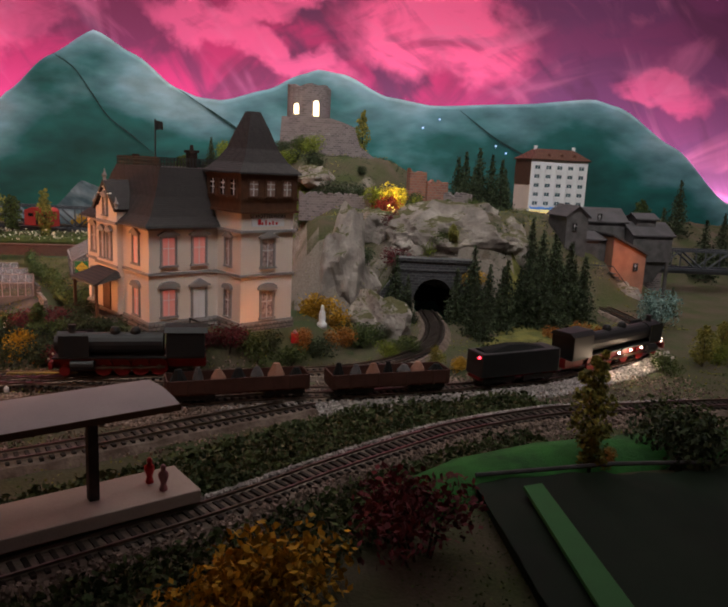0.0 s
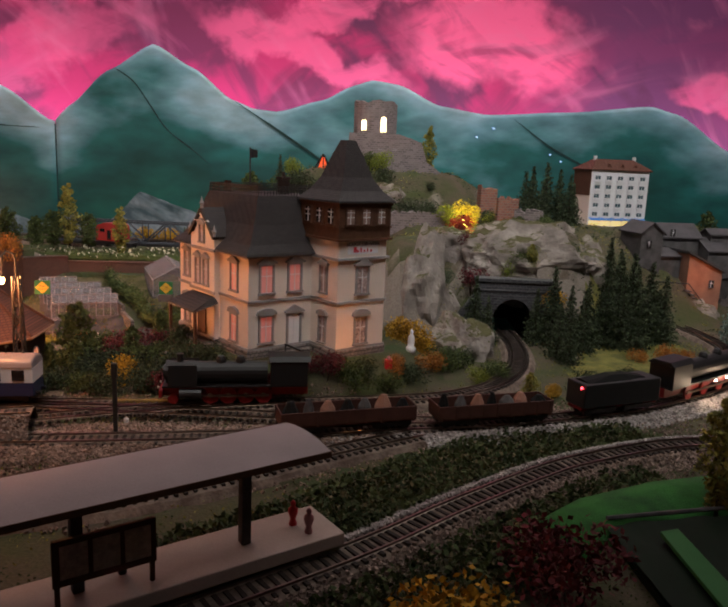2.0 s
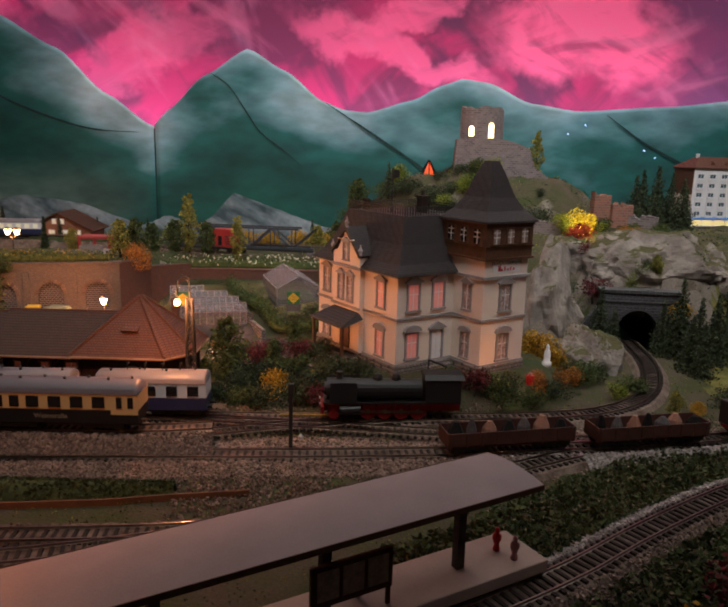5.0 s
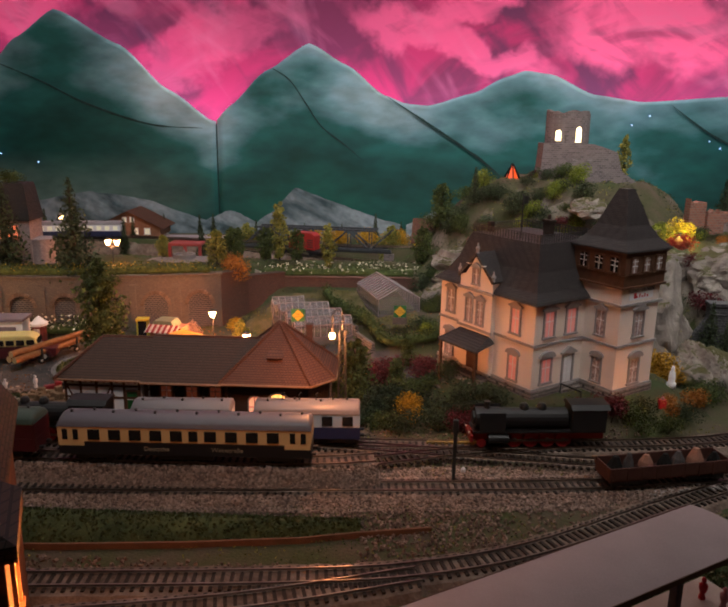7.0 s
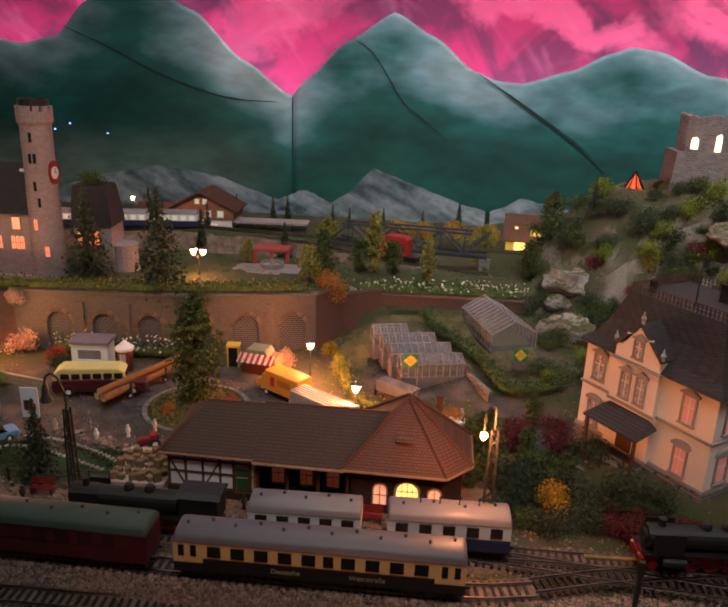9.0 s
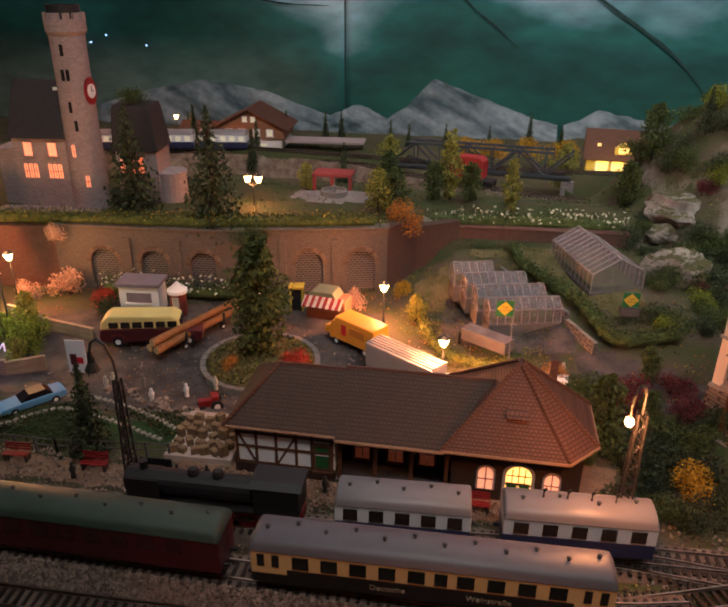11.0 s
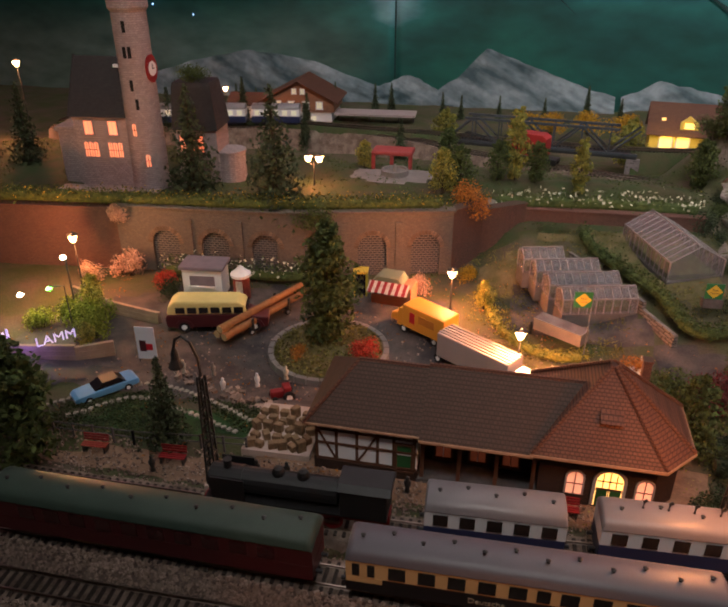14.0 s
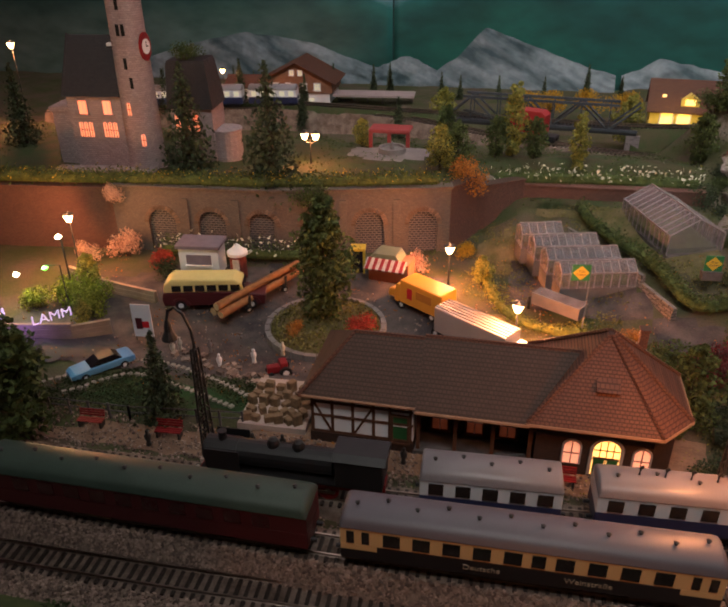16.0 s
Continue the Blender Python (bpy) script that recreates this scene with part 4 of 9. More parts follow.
# ---------------------------------------------------------------- villa
def villa():
    v = thing("villa", "cream two-storey villa with slate mansard roof and brown tower", "house", (-13.8, 75.2, 3.1), 35.2)
    W, D = 14.7, 16.7
    z1, z2, z3 = 1.2, 6.75, 11.35
    part("wall", Geo().box(0, W, 0, D, z1, z3), PLASTER, v)
    part("plinth", Geo().box(-0.25, W + 0.25, -0.25, D + 0.25, -1.5, z1), STONEBASE, v, bevel=0.08)
    tx0, tx1, ty0, ty1 = 8.1, 14.8, -4.9, 1.8
    part("tower_wall", Geo().box(tx0, tx1, ty0, ty1, z1, 13.3), PLASTER, v)
    part("tower_plinth", Geo().box(tx0 - 0.25, tx1 + 0.25, ty0 - 0.25, ty1, -1.5, z1 - 0.002), STONEBASE, v, bevel=0.08)
    # gabled bay on the entrance side
    part("gable_bay", Geo().prism([(6.4, z1), (12.2, z1), (12.2, 13.0), (11.4, 13.0), (9.3, 15.7), (7.2, 13.0), (6.4, 13.0)], -0.7, 3.0, "x"), PLASTER, v)
    g = Geo()
    for s in (-1, 1):
        g.loft([[(x, 9.3 + s * 0.0, 16.0), (x, 9.3, 15.6), (x, 9.3 + s * 3.0, 12.6), (x, 9.3 + s * 3.2, 12.9)] for x in (-1.0, 4.5)])
    part("bay_roof", g, SLATE, v)
    g = Geo()
    for z, e in ((z1 - 0.05, 0.16), (z2 - 0.35, 0.18), (z3 - 0.15, 0.3)):
        g.box(-e, W + e, -e, 0, z, z + 0.28).box(-e, 0, 0, D + e, z, z + 0.28).box(W, W + e, 0, D + e, z, z + 0.28)
        g.box(tx0 - e, tx1 + e, ty0 - e, ty0, z + 0.002, z + 0.282).box(tx0 - e, tx0, ty0, 0, z + 0.002, z + 0.282).box(tx1, tx1 + e, ty0, ty1, z + 0.004, z + 0.284)
        g.box(-0.7 - e, -0.7, 6.4 - e, 12.2 + e, z + 0.003, z + 0.283)
    part("ledge", g, TRIM, v)
    # mansard roof with a slight flare at the eaves
    rings = []
    for o, z in ((0.7, z3 + 0.1), (0.55, z3 + 0.35), (-0.4, z3 + 1.2), (-1.5, z3 + 3.2), (-2.3, z3 + 5.6), (-2.6, z3 + 6.3)):
        rings.append([(-o, -o, z), (W + o, -o, z), (W + o, D + o, z), (-o, D + o, z)])
    part("mansard_roof", Geo().loft(rings), SLATE, v)
    g = Geo()
    zt = z3 + 6.3
    a = 2.7
    for zz in (0.35, 0.75, 1.0):
        for x0, x1, y0, y1 in ((a, W - a, a, a + 0.08), (a, W - a, D - a, D - a + 0.08), (a, a + 0.08, a, D - a), (W - a, W - a + 0.08, a, D - a)):
            g.box(x0, x1, y0, y1, zt + zz - 0.04, zt + zz + 0.04)
    for i in range(25):
        x = a + (W - 2 * a) * i / 24
        g.box(x - 0.05, x + 0.05, a - 0.01, a + 0.09, zt, zt + 1.05).box(x - 0.05, x + 0.05, D - a - 0.01, D - a + 0.09, zt, zt + 1.05)
        y = a + (D - 2 * a) * i / 24
        g.box(a - 0.01, a + 0.09, y - 0.05, y + 0.05, zt, zt + 1.05).box(W - a - 0.01, W - a + 0.09, y - 0.05, y + 0.05, zt, zt + 1.05)
    part("roof_railing", g, DARKIRON, v)
    part("chimney", Geo().box(8.2, 9.2, 6.6, 7.6, zt - 0.5, zt + 1.7).box(8.05, 9.35, 6.45, 7.75, zt + 1.7, zt + 2.0).lathe([(0.25, 0), (0.2, 0.6)], 8, (8.7, 7.1, zt + 2.0)), DARKBRICK, v, bevel=0.05)
    part("chimney", Geo().box(4.2, 4.8, 12.6, 13.2, zt - 0.5, zt + 1.3), DARKBRICK, v)
    # wooden gallery and tower roof
    gx0, gx1, gy0, gy1 = tx0 - 0.25, tx1 + 0.25, ty0 - 0.25, ty1 + 0.25
    gal = part("gallery", Geo().box(gx0, gx1, gy0, gy1, 13.3, 17.4), BROWN, v)
    g = Geo()
    for z, e in ((13.3, 0.2), (14.6, 0.12), (17.1, 0.15)):
        g.box(gx0 - e, gx1 + e, gy0 - e, gy1 + e, z, z + 0.25)
    part("gallery_rail", g, BROWN, v)
    for i in range(3):
        window(gal, turned(gx0 + 1.5 + i * 2.15, gy0, 15.1), 1.1, 1.6, BROWN, GLASSDUSK, "", (1, 2))
        window(gal, turned(gx0, gy1 - 1.5 - i * 2.15, 15.1, -90), 1.1, 1.6, BROWN, DARKGLASS, "", (1, 2))
    cx, cy = (gx0 + gx1) / 2, (gy0 + gy1) / 2
    rings = []
    for r, z in ((4.0, 17.4), (3.95, 17.6), (2.9, 18.6), (2.05, 20.0), (1.3, 22.2), (0.68, 23.8), (0.6, 24.0)):
        rings.append([(cx - r, cy - r, z), (cx + r, cy - r, z), (cx + r, cy + r, z), (cx - r, cy + r, z)])
    part("tower_roof", Geo().loft(rings), SLATE, v)
    # windows
    for u in (2.2, 5.8):
        window(v, turned(u, 0, z2 + 0.7), 1.45, 2.9, TRIM, GLOWPINK, "gable")
    window(v, turned(2.2, 0, z1 + 0.75), 1.45, 2.8, TRIM, GLOWPINK, "arc")
    window(v, turned(5.8, 0, z1 + 0.05), 1.5, 3.5, TRIM, WHITE, "gable", (1, 3), name="door")
    tc = (tx0 + tx1) / 2
    window(v, turned(tc, ty0, z2 + 0.7), 1.45, 2.9, TRIM, CURTAIN, "gable")
    window(v, turned(tc, ty0, z1 + 0.6), 1.45, 2.9, TRIM, CURTAIN, "arc")
    for z, hd in ((z2 + 0.7, "gable"), (z1 + 0.6, "arc")):
        window(v, turned(tx0, -2.4, z, -90), 1.1, 2.9, TRIM, CURTAIN, hd)
        window(v, turned(0, 3.0, z, -90), 1.3, 2.9, TRIM, GLOWPINK, hd)
        window(v, turned(0, 14.6, z, -90), 1.3, 2.9, TRIM, CURTAIN, hd)
        window(v, turned(W, 9, z, 90), 1.4, 2.9, TRIM, CURTAIN, hd)
    for y in (8.3, 10.3):
        window(v, turned(-0.7, y, z2 + 0.5, -90), 1.05, 2.9, TRIM, CURTAIN, "gable")
    window(v, turned(-0.7, 9.3, 12.1, -90), 1.0, 1.9, TRIM, CURTAIN, "gable")
    # porch
    p = part("porch_roof", Geo().loft([[(-3.6, 5.6, 4.7), (-0.6, 5.6, 5.5), (-0.6, 12.8, 5.5), (-3.6, 12.8, 4.7)], [(-3.6, 5.6, 4.9), (-0.6, 6.6, 6.2), (-0.6, 11.8, 6.2), (-3.6, 12.8, 4.9)]]), SLATE, v)
    for y in (6.0, 12.4):
        part("post", Geo().box(-3.4, -3.1, y - 0.15, y + 0.15, -1.5, 4.75), BROWN, p)
    part("entrance_door", Geo().box(-0.85, -0.69, 8.3, 10.3, z1, z1 + 3.9), BROWN, v, "dark panelled entrance door")
    for i in range(4):
        part("step", Geo().box(-4.6 + i * 0.95, -0.7, 6.8 - 0.1 * i, 11.8 + 0.1 * i, -1.6, -0.9 + i * 0.6), STONEBASE, v, bevel=0.04)
    for i in range(5):
        part("step", Geo().box(4.4, 7.7, -0.7 - 0.7 * (4 - i), -0.26, -1.7, -1.3 + 0.5 * i), STONEBASE, v, bevel=0.04)
    part("handrail", Geo().box(4.4, 4.52, -3.6, -0.4, 1.4, 1.6).box(4.4, 4.52, -3.6, -3.45, -1.0, 1.5).box(4.4, 4.52, -0.6, -0.45, 0, 1.5), DARKIRON, v)
    # sign board on the tower; the lower line is the owner's name and stays plain
    s = part("sign", Geo().box(tc - 2.1, tc + 2.1, ty0 - 0.06, ty0 - 0.001, 11.85, 13.25), WHITE, v, "white business sign with red script bar")
    lettering("SCHOTTERWERK", 0.6, turned(tc, ty0 - 0.07, 12.75), DARKIRON, s)
    for i, (w, h) in enumerate(((0.5, 0.62), (0.3, 0.3), (0.26, 0.5), (0.3, 0.28), (0.24, 0.44), (0.3, 0.3))):
        part("script_bar", Geo().box(tc - 1.35 + i * 0.46, tc - 1.35 + i * 0.46 + w * 0.8, ty0 - 0.09, ty0 - 0.06, 12.02, 12.02 + h), SIGNRED, s, "red script stroke")
    # turned finials on the gable and the eaves' corners
    for y, z in ((9.3, 15.9), (6.3, 12.9), (12.3, 12.9)):
        part("finial", Geo().lathe([(0.22, 0), (0.16, 0.35), (0.3, 0.6), (0.12, 0.9), (0.05, 1.3)], 8, (-0.75, y, z)), TRIM, v)
    for i in range(3):
        part("gable_scroll", Geo().lathe([(0.1, -0.15), (0.34, 0), (0.1, 0.15)], 8, (-0.78, 8.0 + 1.3 * i, 14.5 if i != 1 else 15.2)), PLASTER, v)
    # flag on the roof
    f = part("flagpole", Geo().tube([(4.4, 7.5, zt - 0.2), (4.4, 7.5, zt + 5.2)], 0.09, 6), DARKIRON, v)
    part("flag", Geo().loft([[(4.45 + 0.15 * i, 7.5 + 0.12 * math.sin(i), zt + 4.0 + 0.02 * i), (4.45 + 0.15 * i, 7.5 + 0.12 * math.sin(i + 0.3), zt + 5.1 - 0.03 * i), (4.45 + 0.15 * i, 7.54 + 0.12 * math.sin(i + 0.3), zt + 5.1 - 0.03 * i), (4.45 + 0.15 * i, 7.54 + 0.12 * math.sin(i), zt + 4.0 + 0.02 * i)] for i in range(7)]), DARKIRON, f)
    return v


def lettering(text, size, m, material, parent):
    """Raised letters, reading along local x, facing local -y."""
    c = bpy.data.curves.new("lettering", "FONT")
    c.body, c.size, c.align_x, c.extrude = text, size * CM, "CENTER", 0.0002
    ob = new("lettering", c)
    dg = bpy.context.evaluated_depsgraph_get()
    me = bpy.data.meshes.new_from_object(ob.evaluated_get(dg))
    bpy.data.objects.remove(ob)
    me.materials.clear()
    me.materials.append(material)
    me.transform(Matrix.Translation(m.translation * CM) @ m.to_3x3().to_4x4() @ Matrix.Rotation(radians(90), 4, "X"))
    return part("lettering", me, material, parent)


villa()
bulb("villa_wall_lamp", (-1.6, 73.9, 5.9), 0.02, (1.0, 0.33, 0.08), 0.3)


# ---------------------------------------------------------------- station
def station():
    s = thing("station_building", "brown tiled country station with half-timbered end", "station", (-67.2, 72.6, 0.5))
    part("timber_wall", Geo().box(0.4, 9.2, 0, 9, 0, 4.7), WHITE, s)
    beams = Geo()
    for x in (0.45, 2.2, 4.0, 5.8, 7.2, 8.95):
        beams.box(x - 0.13, x + 0.13, -0.08, 0.0, 0.9, 4.7)
    for z in (0.9, 2.6, 4.0):
        beams.box(0.35, 9.2, -0.085, 0.0, z - 0.12, z + 0.12)
    for x0, x1 in ((0.6, 2.1), (5.7, 4.1)):
        l = math.hypot(x1 - x0, 2.9)
        beams.box(0, l, -0.075, 0, -0.1, 0.1, Matrix.Translation((x0, 0, 3.9)) @ Matrix.Rotation(math.atan2(2.9, x1 - x0), 4, "Y"))
    for i in range(12):
        beams.box(0.6 + i * 0.72, 0.8 + i * 0.72, -0.35, 0.0, 4.45, 4.65)
    part("timber_frame", beams, BROWN, s)
    part("plinth", Geo().box(0.2, 9.3, -0.15, 9.2, -0.6, 0.8), DARKBRICK, s)
    window(s, turned(8.1, 0, 0.8), 1.2, 2.6, BROWN, DARKGREEN, "", (0, 1), name="door")
    # open waiting hall
    part("hall_wall", Geo().box(9.2, 19.2, 2.6, 9, 0, 4.7), DARKBRICK, s)
    for x in (11.2, 14.2, 17.0):
        window(s, turned(x, 2.6, 0.6), 1.3, 2.6, BROWN, HALLPANE, "", (1, 2))
    for x in (9.6, 12.7, 15.8, 18.8):
        p = part("post", Geo().box(x - 0.16, x + 0.16, 0.1, 0.42, -0.4, 4.6), BROWN, s)
        part("brace", Geo().box(-0.08, 0.08, -0.1, 0.1, 0, 1.6, Matrix.Translation((x, 0.26, 3.2)) @ Matrix.Rotation(radians(40), 4, "Y")), BROWN, p)
    part("hall_floor", Geo().box(9.2, 19.4, -0.2, 2.6, -0.6, 0.15), GREYWOOD, s)
    # polygonal pavilion
    poly = [(19.2, 0.0), (28.2, 0.0), (30.2, 2.2), (30.2, 8.0), (28.2, 10.2), (19.2, 10.2)]
    pav = part("pavilion_wall", Geo().prism(poly, -0.6, 4.8), DARKBRICK, s)
    lit_arch(pav, turned(22.1, 0, 0.9), 1.25, 2.3, HALLPANE2)
    lit_arch(pav, turned(27.5, 0, 0.9), 1.2, 2.2, HALLPANE2)
    dm = turned(24.8, 0, 0.0)
    d = lit_arch(pav, dm, 2.1, 3.6, GLOWDOOR, name="lit_door")
    part("fanlight_bar", Geo().box(-1.0, 1.0, -0.1, -0.04, 1.72, 1.88, dm).box(-0.56, -0.48, -0.1, -0.04, 1.8, 3.3, dm).box(0.48, 0.56, -0.1, -0.04, 1.8, 3.3, dm).box(-1.0, 1.0, -0.1, -0.04, 2.55, 2.63, dm), BROWN, d)
    for x in (-0.53, 0.53):
        part("door_leaf", Geo().box(x - 0.43, x + 0.43, -0.11, -0.05, 0.05, 1.7).move(dm), DARKGREEN, d, "dark green door leaf")
    lit_arch(pav, turned(30.2, 5.0, 0.9, 90), 1.3, 2.2, HALLPANE2)
    # roofs: lower hipped end, long hall, pavilion pyramid
    part("end_roof", Geo().loft([[(-0.6, -0.55, 4.75), (9.6, -0.55, 4.75), (9.6, 10.2, 4.75), (-0.6, 10.2, 4.75)], [(-0.5, -0.5, 4.95), (9.6, -0.5, 4.95), (9.6, 10.1, 4.95), (-0.5, 10.1, 4.95)], [(3.2, 4.5, 8.35), (9.6, 4.5, 8.35), (9.6, 5.0, 8.35), (3.2, 5.0, 8.35)]]), DARKROOF, s)
    part("hall_roof", Geo().loft([[(9.4, -1.0, 4.7), (23, -1.0, 4.7), (23, 10.4, 4.7), (9.4, 10.4, 4.7)], [(9.4, -0.9, 4.95), (23, -0.9, 4.95), (23, 10.3, 4.95), (9.4, 10.3, 4.95)], [(9.4, 4.5, 8.6), (23, 4.5, 8.6), (23, 5.0, 8.6), (9.4, 5.0, 8.6)]]), DARKROOF, s)
    eave = [(18.3, -0.9), (28.6, -0.9), (31.1, 1.9), (31.1, 8.4), (28.6, 11.1), (18.3, 11.1)]
    top = [(24.2, 4.6), (24.4, 4.6), (24.6, 4.8), (24.6, 5.2), (24.4, 5.4), (24.2, 5.4)]
    part("pavilion_roof", Geo().loft([[(x, y, 4.75) for x, y in eave], [(x, y, 5.0) for x, y in eave], [(x, y, 10.5) for x, y in top]]), REDROOF, s)
    g = Geo()
    part("gutter", Geo().tube([(x, y, 4.85) for x, y in eave + eave[:1]], 0.17, 6), GUTTER, s)
    part("gutter", Geo().tube([(-0.6, -0.6, 4.8), (9.5, -0.6, 4.8)], 0.13, 6), GUTTER, s)
    part("gutter", Geo().tube([(9.4, -1.05, 4.8), (18.5, -1.05, 4.8)], 0.15, 6), GUTTER, s)
    g = Geo()
    for (x0, y0), (x1, y1) in list(zip(eave, top)):
        g.tube([(x0, y0, 5.05), (x1, y1, 10.55)], 0.2, 6)
    g.tube([(9.4, 4.75, 8.65), (23, 4.75, 8.65)], 0.2, 6).tube([(3.2, 4.75, 8.4), (9.4, 4.75, 8.4)], 0.2, 6).tube([(-0.5, -0.8, 5), (3.2, 4.6, 8.4)], 0.18, 6)
    part("ridge_tiles", g, REDROOF, s)
    dm = part("dormer", Geo().prism([(0.0, 0.0), (1.3, 0.0), (1.3, 0.7)], 23.6, 25.0, "x").move(Matrix.Translation((0, 1.2, 6.95))), DARKBRICK, s)
    part("dormer_roof", Geo().box(-0.9, 0.9, -0.25, 1.9, -0.07, 0.07, Matrix.Translation((24.3, 1.1, 7.55)) @ Matrix.Rotation(radians(22), 4, "X")), REDROOF, dm)
    part("chimney", Geo().box(27.1, 27.8, 7.4, 8.1, 5.5, 9.5).box(27.0, 27.9, 7.3, 8.2, 9.5, 9.75), REDBRICK, s, bevel=0.05)


DARKGREEN = mat("green_door_paint", (0.02, 0.10, 0.03), 0.5, 0.2, 100)
HALLPANE = mat_glow("dim_hall_pane", (1.0, 0.2, 0.08), 0.05, (0.2, 0.08, 0.05))
HALLPANE2 = mat_glow("rosy_lit_pane", (1.0, 0.30, 0.16), 0.8)
GLOWDOOR = mat_glow("door_fanlight", (1.0, 0.46, 0.10), 2.6)
GUTTER = mat("gutter", (0.30, 0.17, 0.10), 0.5, 0.2, 100)
station()


# ---------------------------------------------------------------- lamps
def street_lamp(x, y, z, top, watts, label, heads=1):
    t = thing("street_lamp", label, "street lamp", (x, y, z), group="lit street lamps")
    h = top - z
    part("post", Geo().lathe([(0.32, 0), (0.32, 0.3), (0.16, 0.5), (0.11, 1.2), (0.09, h - 0.6)], 8), DARKIRON, t)
    offs = [0] if heads == 1 else [-0.85, 0.85]
    if heads > 1:
        part("arm", Geo().tube([(-0.85, 0, h - 0.75), (0, 0, h - 1.2), (0.85, 0, h - 0.75)], 0.07, 6), DARKIRON, t)
    for o in offs:
        lan = part("lantern", Geo().lathe([(0.3, -0.6), (0.66, 0.35)], 6, (o, 0, h)), GLOWWARM, t, "glowing glass lantern")
        part("cap", Geo().lathe([(0.8, 0.36), (0.72, 0.46), (0.3, 0.62), (0.08, 0.85)], 6, (o, 0, h)), DARKIRON, lan)
    bulb("lantern_light", (x, y - 0.9, top + 0.2), watts * 9.5, WARM, 0.5)


street_lamp(-58.7, 107.2, -1.5, 3.9, 0.16, "lit lantern post by the brick arcade")
street_lamp(-50.0, 91.8, -1.0, 4.9, 0.22, "lit lantern post on the lawn behind the station")
street_lamp(-108.4, 102.5, -1.0, 6.3, 0.15, "lit lantern post beside the red brick wall")
street_lamp(-81.8, 125.6, 7.4, 12.1, 0.05, "lit double lantern post on the upper terrace", 2)
bulb("villa_porch_light", (-17.5, 80.5, 8.0), 0.006, WARM)


street_lamp(-124.4, 195.0, -1.5, 7.3, 0.10, "pale lit lamp beside the chalet station")
street_lamp(-147.5, 150.0, 5.5, 19.7, 0.40, "tall lit lamp post behind the church")
for x, z in ((44.0, 34.9), (49.3, 37.8), (68.6, 30.3), (72.2, 28.2), (-165.5, 20.9), (-160.3, 23.0), (-147.9, 20.4)):
    led = part("panel_light", Geo().lathe([(0.1, -0.25), (0.35, 0), (0.1, 0.25)], 8), GLOWLED)
    led.matrix_basis = place(x, 231.6, z)
    tagged(led, "tiny bluish light set in the mountain panel", "light", group="panel lights")


def lattice_mast(name, label, x, y, z, h, w, lamp=None):
    t = thing(name, label, "mast", (x, y, z))
    g = Geo()
    n = int(h / 0.8)
    for sx in (-1, 1):
        for sy in (-1, 1):
            g.tube([(sx * w, sy * w, 0), (sx * w * 0.55, sy * w * 0.55, h)], 0.1, 4)
    for i in range(n):
        k0, k1 = 1 - 0.45 * i / n, 1 - 0.45 * (i + 1) / n
        z0, z1 = h * i / n, h * (i + 1) / n
        s = 1 if i % 2 else -1
        for c in range(4):
            a = Matrix.Rotation(math.pi / 2 * c, 4, "Z")
            g.tube([tuple(a @ Vector((s * w * k0, w * k0, z0))), tuple(a @ Vector((-s * w * k1, w * k1, z1)))], 0.075, 4)
    part("lattice", g, DARKIRON, t)
    part("foot", Geo().box(-w * 1.6, w * 1.6, -w * 1.6, w * 1.6, -0.3, 0.3), CONCRETE, t, bevel=0.05)
    return t


m1 = lattice_mast("yard_lamp", "black lattice lamp mast with an unlit gooseneck lamp", -74.7, 68.4, 0.4, 11.0, 0.42)
part("gooseneck", Geo().tube([(0, 0, 11), (-0.1, 0, 12.6), (-0.6, 0, 14.0), (-1.3, 0.1, 14.4), (-1.9, 0.2, 14.0), (-2.1, 0.2, 13.2)], 0.12, 6), DARKIRON, m1)
part("lamp_bell", Geo().lathe([(0.15, 0), (0.3, -0.5), (0.32, -1.0), (0.62, -1.6), (0.62, -1.75)], 10, (-2.1, 0.2, 13.2)), DARKIRON, m1)
m2 = lattice_mast("lattice_mast", "green lattice mast with a glaring yard light", -34.9, 68.6, 0.3, 12.6, 0.5)
part("gooseneck", Geo().tube([(0, 0, 12.4), (0, 0, 14.2), (-0.2, -0.15, 14.8), (-0.6, -0.5, 15.0), (-0.95, -0.85, 14.5), (-1.0, -0.9, 12.6)], 0.1, 6), DARKIRON, m2)
part("lamp", Geo().lathe([(0.2, -0.3), (0.34, 0), (0.24, 0.3)], 10, (-1.0, -0.9, 12.3)), GLOWWARM, m2, "glaring yard light")
bulb("yard_light", (-36.0, 66.2, 12.5), 0.52, WARM, 0.5)


